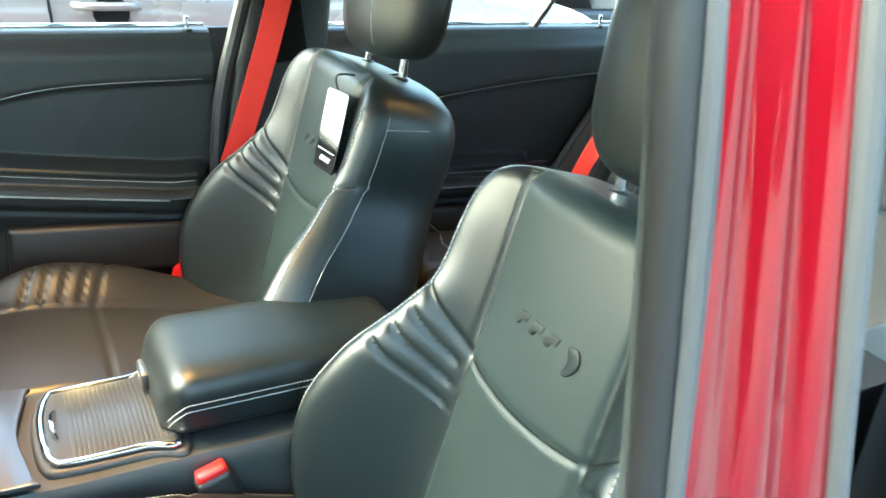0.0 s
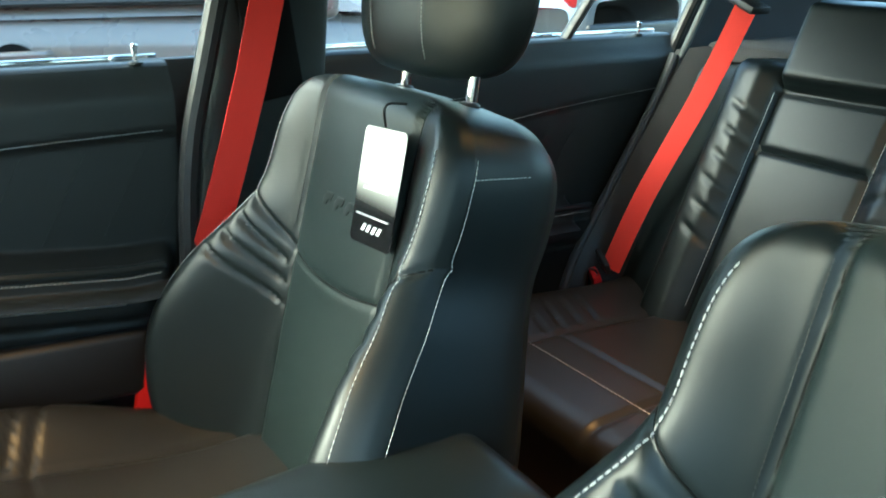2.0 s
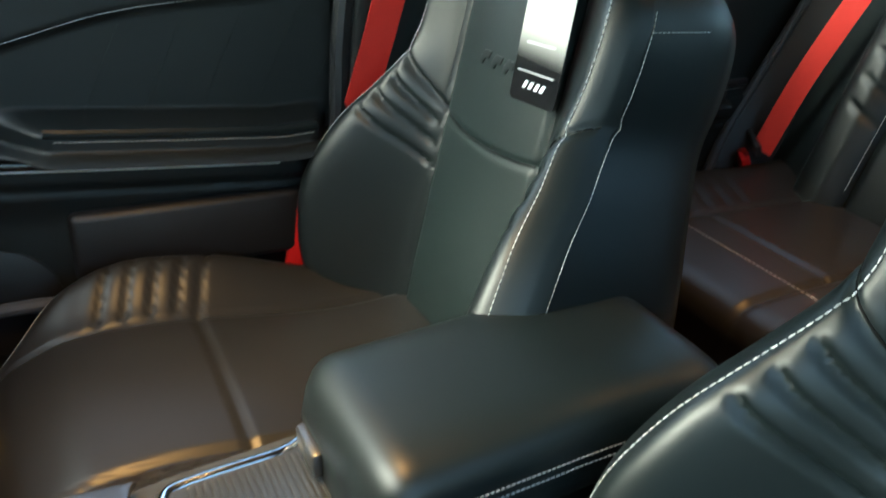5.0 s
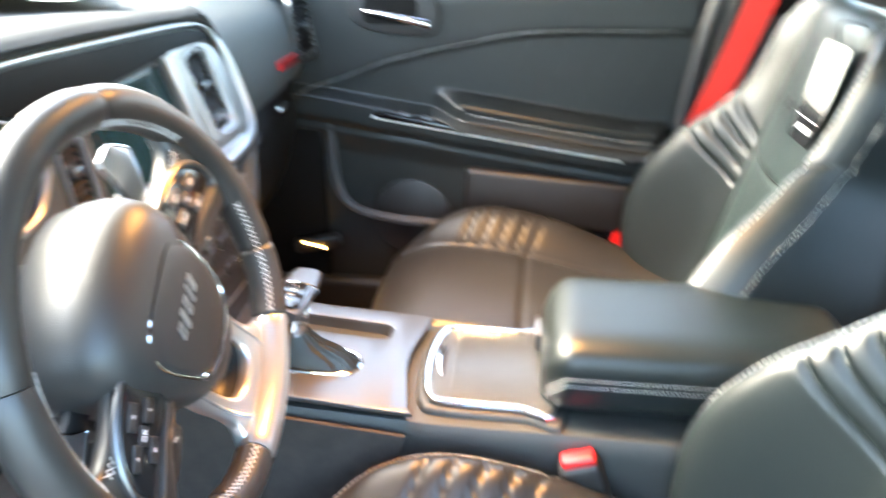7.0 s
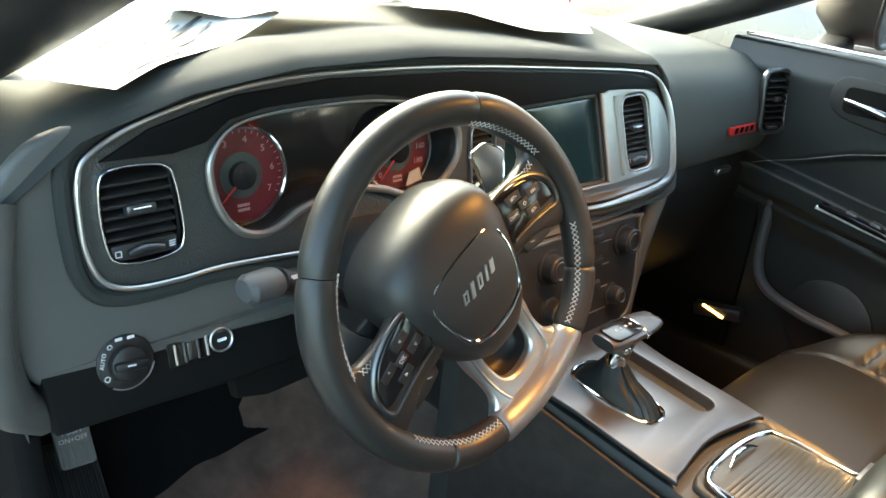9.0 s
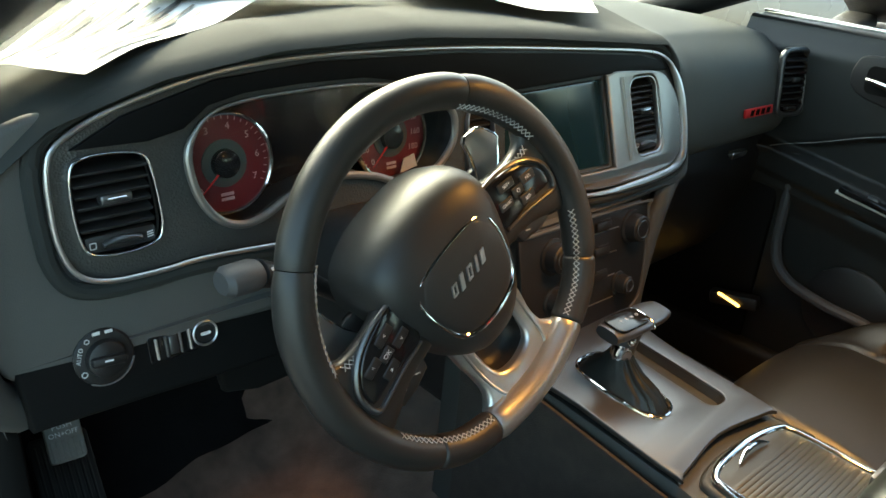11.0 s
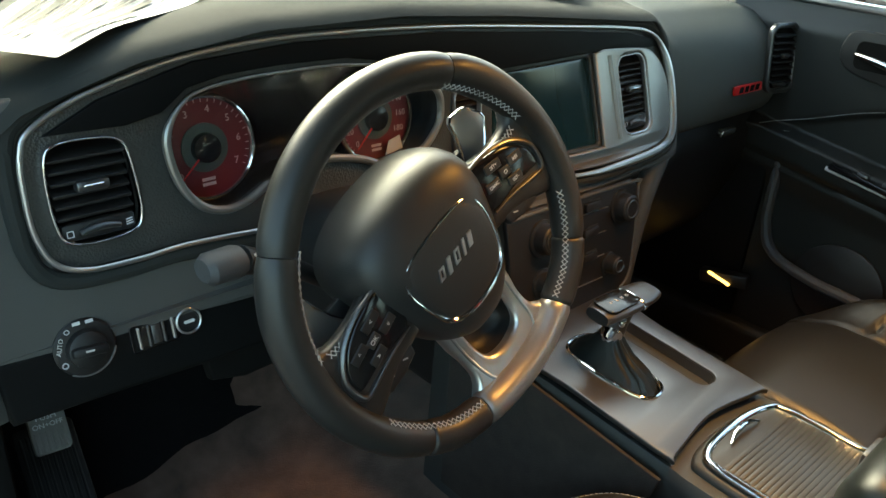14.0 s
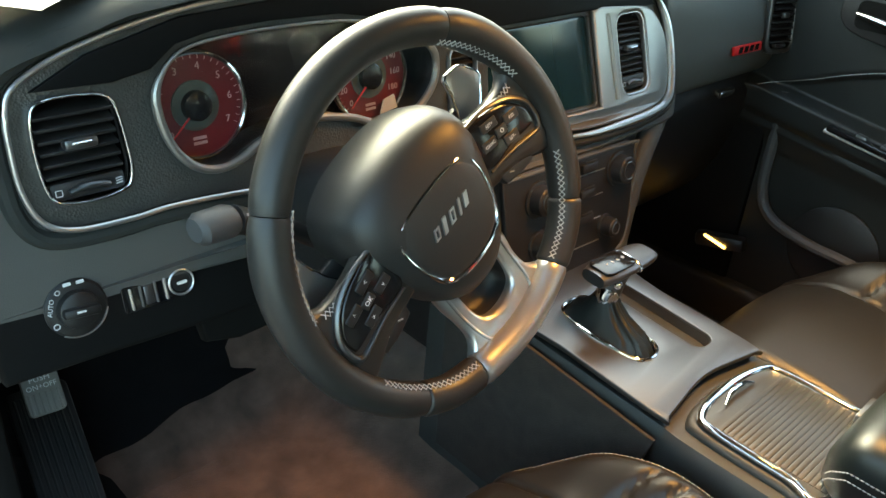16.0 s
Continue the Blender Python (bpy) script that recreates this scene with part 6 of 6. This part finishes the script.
part("window_frame", tube([DM @ Vector(p) for p in ((0.0, -0.02, 1.08), (0.03, -0.55, 1.36), (0.04, -1.0, 1.40), (0.0, -1.1, 1.08))], 0.022, 10), PLASTIC, od)
part("armrest", rbox((0.07, 0.45, 0.06), 0.02, 3, DM @ at(0.08, -0.70, 0.80)), LEATHER, od)
part_l = thing("sill_left", (-0.74, -0.1, 0.36), "red painted door sill with black scuff plate", "door sill", kind="structure")
part("scuff_plate", rbox((0.12, 1.35, 0.05), 0.012, 3, at(-0.715, 0.2, 0.385)), PLASTIC, part_l)
part("painted_sill", rbox((0.10, 1.5, 0.14), 0.03, 3, at(-0.80, 0.2, 0.35)), PAINT, part_l)
sl = thing("sill_right", (0.74, -0.4, 0.36), "black door sill trim with grey rubber seal", "door sill", kind="structure")
part("scuff_plate", rbox((0.14, 2.2, 0.10), 0.02, 3, at(0.70, -0.5, 0.40)), PLASTIC, sl)
part("door_seal", tube(spline([(0.668, 0.235, 0.86), (0.660, 0.228, 0.80), (0.650, 0.220, 0.68), (0.640, 0.185, 0.625), (0.63, 0.10, 0.605), (0.625, -0.045, 0.590), (0.62, -0.35, 0.50)], 8), 0.0105, 10), RUBBER, sl, "grey rubber door seal")
cl = thing("courtesy_lamp", (0.63, 0.27, 0.52), "small glowing amber courtesy lamp low in the footwell", "lamp")
part("lens", rbox((0.007, 0.050, 0.005), 0.002, 2, pose(0.603, 0.265, 0.545, 18, 0, 12)), AMBER, cl)
part("housing", rbox((0.03, 0.10, 0.03), 0.008, 2, pose(0.622, 0.262, 0.542, -8, 0, 12)), PLASTIC, cl)
# kick panels in near-black, footwell shade included in the colour
kp = single("kick_panel", rbox((0.03, 0.55, 0.42), 0.01, 2, at(0.665, 0.52, 0.58)), DEEPSHADE, "black kick panel beside the passenger footwell", "kick panel", kind="structure")
kl = single("kick_panel_left", rbox((0.03, 0.62, 0.46), 0.01, 2, at(-0.715, 0.62, 0.60)), DEEPSHADE, "black kick panel beside the driver's footwell", "kick panel", kind="structure")


# ---- windows ----
def pane(name, pts, n, label, parent_kind="window"):
    a, b, c, d = [Vector(p) for p in pts]
    w = thing(name, ((a + c) / 2)[:], label, "window", kind="structure")
    p = part("pane", grid([[a.lerp(b, u).lerp(d.lerp(c, u), v) for v in np.linspace(0, 1, n)] for u in np.linspace(0, 1, n)]), GLASS, w)
    p.visible_shadow = False
    return w


pane("window_1", ((-0.70, 0.93, 1.07), (0.70, 0.93, 1.07), (0.58, 0.0, 1.43), (-0.58, 0.0, 1.43)), 6, "large clear windscreen above the dashboard")
pane("window_2", ((0.715, 0.50, 1.088), (0.715, -0.52, 1.088), (0.625, -0.62, 1.40), (0.64, 0.05, 1.40)), 4, "clear front passenger side window")
w3 = pane("window_3", ((0.715, -0.70, 1.088), (0.715, -1.61, 1.085), (0.640, -1.63, 1.22), (0.625, -0.78, 1.40)), 4, "clear rear passenger side window with black divider bar")
part("divider_bar", tube([(0.706, -1.29, 1.085), (0.660, -1.435, 1.335)], 0.014, 10, flat=0.8), PLASTIC, w3, "black quarter-light divider bar")
w4 = pane("window_4", ((-0.748, -0.50, 1.088), (-0.715, -1.61, 1.085), (-0.640, -1.63, 1.22), (-0.690, -0.50, 1.42)), 4, "clear rear driver-side window")
part("divider_bar", tube([(-0.706, -1.29, 1.085), (-0.660, -1.435, 1.335)], 0.014, 10, flat=0.8), PLASTIC, w4)
pane("window_5", ((-0.52, -1.80, 1.335), (0.52, -1.80, 1.335), (0.58, -2.38, 1.09), (-0.58, -2.38, 1.09)), 5, "sloping clear rear window above the parcel shelf")

for side, tag in ((1, "right"), (-1, "left")):
    # rear pillar and quarter trim
    p = thing(f"pillar_c_{tag}", (side * 0.62, -1.85, 1.05), "wide black fabric-covered rear pillar trim", "pillar", kind="structure")
    rows = []
    for t in np.linspace(0, 1, 14):
        a = spline([(0.675, -1.60, 1.05), (0.668, -1.625, 1.12), (0.650, -1.645, 1.20), (0.622, -1.62, 1.262), (0.605, -1.50, 1.315), (0.595, -1.30, 1.37)], 4)
        b = spline([(0.545, -2.35, 1.06), (0.52, -2.22, 1.16), (0.50, -2.10, 1.215), (0.488, -1.97, 1.265), (0.478, -1.85, 1.312), (0.47, -1.70, 1.355)], 4)
        rows.append([Vector((side * (q.x + 0.02 * math.sin(math.pi * t)), q.y, q.z)) for q in [u.lerp(v, t) for u, v in zip(a, b)]])
    part("trim", grid(rows), HEADLINER, p, sharp=60)
    part("window_seal", tube(spline([(side * 0.685, -1.575, 0.98), (side * 0.682, -1.615, 1.08), (side * 0.662, -1.648, 1.19), (side * 0.640, -1.635, 1.24), (side * 0.63, -1.52, 1.30)], 8), 0.013, 10), PLASTIC, p)
    part("bright_edge", tube(spline([(side * 0.655, -1.585, 1.00), (side * 0.650, -1.630, 1.10), (side * 0.635, -1.655, 1.185), (side * 0.622, -1.650, 1.215)], 8), 0.008, 10), GREYTRIM, p, "grey door frame edge")
    part("lower_trim", grid([[Vector((side * x, y, z)) for x, y, z in spline(c, 5)] for c in (((0.665, -1.60, 1.06), (0.66, -1.54, 0.95), (0.655, -1.42, 0.78), (0.65, -1.30, 0.60), (0.65, -1.25, 0.45)), ((0.62, -1.64, 1.07), (0.60, -1.58, 0.95), (0.60, -1.48, 0.78), (0.60, -1.38, 0.60), (0.60, -1.34, 0.45)), ((0.54, -1.72, 1.07), (0.52, -1.66, 0.95), (0.54, -1.56, 0.78), (0.56, -1.46, 0.60), (0.57, -1.40, 0.45)))]), PLASTIC, p)
    part("door_frame_seal", tube(spline([(side * 0.660, -1.59, 1.05), (side * 0.660, -1.53, 0.93), (side * 0.655, -1.42, 0.77), (side * 0.65, -1.32, 0.62), (side * 0.65, -1.27, 0.46)], 8), 0.011, 10), RUBBER, p)
    part("quarter_skin", grid([[(side * x, y, z) for y in (-1.62, -2.4)] for x, z in ((0.70, 1.09), (0.80, 0.98), (0.84, 0.70), (0.80, 0.40))]), PAINT, p)
ps = single("parcel_shelf", rbox((1.25, 0.80, 0.04), 0.012, 2, at(0, -2.05, 1.06)), HEADLINER, "black fabric parcel shelf behind the rear seat", "parcel shelf", kind="structure")
single("wall_rear", rbox((1.4, 0.04, 0.75), 0.01, 2, at(0, -1.80, 0.69)), DEEPSHADE, "dark panel behind the rear seat", "rear panel", kind="structure")
single("cowl", rbox((1.45, 0.30, 0.05), 0.015, 2, pose(0, 1.08, 1.035, -4, 0, 0)), PLASTIC, "black plastic cowl below the windscreen", "cowl", kind="structure")
ml = thing("map_lamp", (0.0, -0.06, 1.44), "overhead console with a warm glowing map lamp", "lamp")
part("housing", rbox((0.26, 0.20, 0.03), 0.012, 3, at(0, -0.06, 1.462)), PLASTIC, ml)
part("lens", rbox((0.16, 0.04, 0.008), 0.003, 2, at(0.02, -0.08, 1.446)), LAMPLENS, ml)
dl = thing("dome_lamp", (0.0, -0.98, 1.44), "warm glowing rear dome lamp in the headliner", "lamp")
part("housing", rbox((0.20, 0.13, 0.024), 0.010, 3, at(0, -0.98, 1.457)), PLASTIC, dl)
part("lens", rbox((0.14, 0.06, 0.008), 0.003, 2, at(0, -0.98, 1.444)), LAMPLENS, dl)
# child-seat anchor cover and strap end on the shelf
sa = single("anchor_cover", rbox((0.05, 0.05, 0.028), 0.010, 3, pose(0.33, -1.60, 1.135, 20, -12, 20)), PLASTIC, "small black plastic anchor cover on the parcel shelf edge", "anchor cover")

# passenger-side mirror
mi = thing("wing_mirror", (0.92, 0.26, 1.08), "wing mirror outside the passenger window", "mirror")
rows = []
for t, k in ((0, 1.0), (0.35, 1.0), (0.7, 0.86), (1.0, 0.45)):
    rows.append([Vector((0.95 + (a * k), 0.19 + 0.15 * t, 1.165 + b * k)) for a, b in rrect(0.24, 0.145, 0.05)])
part("shell", grid(rows, True, True), PLASTIC, mi, "black mirror shell")
part("rim", tube([(0.95 + a, 0.187, 1.165 + b) for a, b in rrect(0.235, 0.14, 0.048)], 0.006, 8, True), PLASTIC, mi)
part("glass", plate(rrect(0.225, 0.13, 0.045), 0.003, pose(0.95, 0.186, 1.165, 90, 0, -6)), CHROME, mi, "mirror glass")
part("arm", rbox((0.12, 0.07, 0.04), 0.015, 3, pose(0.80, 0.26, 1.08, 0, -12, 0)), PLASTIC, mi)


# ---- outside: ground and parked cars ----
bm = grid([[(x, y, 0.012 * noise.noise((x * 0.3, y * 0.3, 2.0))) for x in (-900, -200, -60, -20, -10, -5, -2, 0, 2, 5, 10, 20, 60, 200, 900)] for y in (-900, -200, -60, -20, -10, -5, -2, 0, 2, 5, 10, 20, 60, 200, 900)])
tagged(new("ground", mesh_of("ground", bm, ASPHALT)), "grey asphalt car park surface under an overcast sky", "ground", kind="structure")


def parked_car(m, paint, label, sheet=False):
    """A parked saloon: y is its nose; the origin lies on the ground under its middle."""
    c = thing("parked_car", (m @ Vector((0, 0, 0)))[:], label, "car", "parked cars")

    def P(x, y, z):
        return m @ Vector((x, y, z))
    stations = [(-2.42, 0.72, 0.42, 0.80), (-2.36, 0.84, 0.30, 1.00), (-2.1, 0.90, 0.24, 1.06), (-1.5, 0.925, 0.22, 1.05), (-0.5, 0.93, 0.20, 1.02), (0.5, 0.93, 0.20, 1.00), (1.2, 0.925, 0.21, 0.97), (1.9, 0.90, 0.23, 0.90), (2.3, 0.80, 0.28, 0.80), (2.45, 0.60, 0.36, 0.66)]
    rows = []
    for y, w, lo, hi in stations:
        rows.append([P(q.x, y, q.y) for q in spline([(-w * 0.80, lo, 0), (-w * 0.97, lo + 0.10, 0), (-w, lo + (hi - lo) * 0.50, 0), (-w * 0.985, lo + (hi - lo) * 0.78, 0), (-w * 0.93, hi - 0.01, 0), (-w * 0.7, hi + 0.015, 0), (0, hi + 0.03, 0), (w * 0.7, hi + 0.015, 0), (w * 0.93, hi - 0.01, 0), (w * 0.985, lo + (hi - lo) * 0.78, 0), (w, lo + (hi - lo) * 0.50, 0), (w * 0.97, lo + 0.10, 0), (w * 0.80, lo, 0)], 3)])
    cols = [spline([r[j] for r in rows], 4) for j in range(len(rows[0]))]
    part("body", grid(cols), paint, c, sharp=50)
    top = [(-1.95, 0.74, 1.06), (-1.35, 0.66, 1.33), (-0.7, 0.62, 1.45), (0.0, 0.62, 1.475), (0.45, 0.64, 1.42), (1.25, 0.76, 1.02)]
    rows = []
    for y, w, hi in top:
        k = (hi - 1.0) / 0.475
        wb = 0.885
        rows.append([P(q.x, y, q.y) for q in spline([(-wb, 0.99, 0), (-(wb + (w - wb) * 0.55), 0.99 + (hi - 0.99) * 0.6, 0), (-w, hi - 0.03, 0), (-w * 0.75, hi + 0.0, 0), (0, hi + 0.02, 0), (w * 0.75, hi + 0.0, 0), (w, hi - 0.03, 0), (wb + (w - wb) * 0.55, 0.99 + (hi - 0.99) * 0.6, 0), (wb, 0.99, 0)], 4)])
    cols = [spline([r[j] for r in rows], 5) for j in range(len(rows[0]))]
    part("cabin", grid(cols), paint, c, sharp=50)
    for sd in (-1, 1):
        for name, quad in (("front_window", ((0.95, 1.035), (0.42, 1.37), (-0.12, 1.40), (-0.12, 1.035))), ("rear_window", ((-0.20, 1.035), (-0.20, 1.40), (-0.75, 1.37), (-1.05, 1.22), (-1.12, 1.045)))):
            pts = [(y, z) for y, z in quad]
            bm = bmesh.new()
            bm.faces.new([bm.verts.new(P(sd * (0.898 - 0.60 * max(0, z - 1.03) - 0.02 * 0), y, z)) for y, z in pts])
            w = part(name, bm, SKYGLASS, c, "side window with the sky's reflection in its colour")
            part("frame", tube([P(sd * (0.902 - 0.60 * max(0, z - 1.03)), y, z) for y, z in pts], 0.012, 6, True), PLASTIC, w)
            if sheet and name == "front_window":
                bm = bmesh.new()
                bm.faces.new([bm.verts.new(P(sd * (0.912 - 0.60 * max(0, z - 1.03)), y, z)) for y, z in ((0.36, 1.05), (0.42, 1.33), (-0.06, 1.34), (-0.04, 1.05))])
                ws = part("window_sheet", bm, PAPER, w, "white sheet behind the window")
        for y in (-0.16, -1.12 + 0.0, 0.98):
            part("door_gap", tube(spline([P(sd * 0.934, y, 0.30), P(sd * 0.937, y, 0.60), P(sd * 0.921, y - 0.01, 0.82), P(sd * 0.885, y - 0.02, 1.0)], 5), 0.005, 6), DEEPSHADE, c)
        for y in (0.0, -1.03):
            h = part("door_handle", tube(spline([P(sd * 0.925, y + 0.11, 0.895), P(sd * 0.955, y + 0.07, 0.897), P(sd * 0.958, y - 0.05, 0.897), P(sd * 0.925, y - 0.10, 0.895)], 5), 0.015, 10), paint, c)
            part("handle_cup", plate(circle(0.06, 20), 0.004, m @ pose(sd * 0.918, y + 0.02, 0.87, 90, 0, 90)), DEEPSHADE, h)
        for y in (1.45, -1.48):
            wl = part("wheel", turned([(0.22, -0.11), (0.31, -0.11), (0.335, -0.07), (0.335, 0.07), (0.31, 0.11), (0.22, 0.11)], 36, m @ pose(sd * 0.82, y, 0.335, 0, 90, 0)), TYRE, c)
            part("hub_disc", turned([(0.215, 0.09), (0.20, 0.10), (0.05, 0.085)], 30, m @ pose(sd * 0.82, y, 0.335, 0, 90 * sd, 0)), GRAPHITE, wl)
        part("tail_lamp", rbox((0.38, 0.05, 0.12), 0.025, 3, m @ pose(sd * 0.60, -2.38, 0.86, 8, 0, -8 * sd)), TAIL, c, "red tail lamp")
        part("wing_mirror", rbox((0.20, 0.10, 0.13), 0.035, 3, m @ at(sd * 1.0, 0.92, 1.05)), paint, c)
        part("headlamp", rbox((0.36, 0.10, 0.11), 0.03, 3, m @ pose(sd * 0.60, 2.30, 0.70, 0, 0, -22 * sd)), SKYGLASS, c)
    bm = bmesh.new()
    bm.faces.new([bm.verts.new(P(x, y, z)) for x, y, z in ((-0.68, -1.95, 1.085), (0.68, -1.95, 1.085), (0.56, -1.30, 1.365), (-0.56, -1.30, 1.365))])
    part("rear_screen", bm, SKYGLASS, c)
    bm = bmesh.new()
    bm.faces.new([bm.verts.new(P(x, y, z)) for x, y, z in ((-0.70, 1.22, 1.06), (0.70, 1.22, 1.06), (0.58, 0.50, 1.415), (-0.58, 0.50, 1.415))])
    part("windscreen", bm, SKYGLASS, c)
    part("boot_lip", tube(spline([P(-0.80, -2.30, 1.065), P(0, -2.36, 1.10), P(0.80, -2.30, 1.065)], 6), 0.018, 8), BLACKCAR, c)
    part("rear_bumper", rbox((1.6, 0.10, 0.20), 0.045, 3, m @ at(0, -2.39, 0.50)), PLASTIC, c)
    return c


parked_car(pose(2.95, -0.43, 0.0, 0, 0, 180) @ pose(0, 0, 0.05), TAUPE, "taupe grey parked saloon with white sheet in its window", True)
parked_car(pose(6.4, -3.75, 0.05, 0, 0, -90), WHITECAR, "white parked saloon seen from behind")
parked_car(pose(7.6, -6.35, 0.0, 0, 0, -84), BLACKCAR, "dark grey parked saloon with red tail lamps")
parked_car(pose(9.5, -8.6, 0.05, 0, 0, 170), GRAPHITE, "silver grey parked saloon further across the lot")
parked_car(pose(1.6, -8.2, 0.05, 0, 0, 5), GRAPHITE, "silver grey parked saloon behind the rear window")
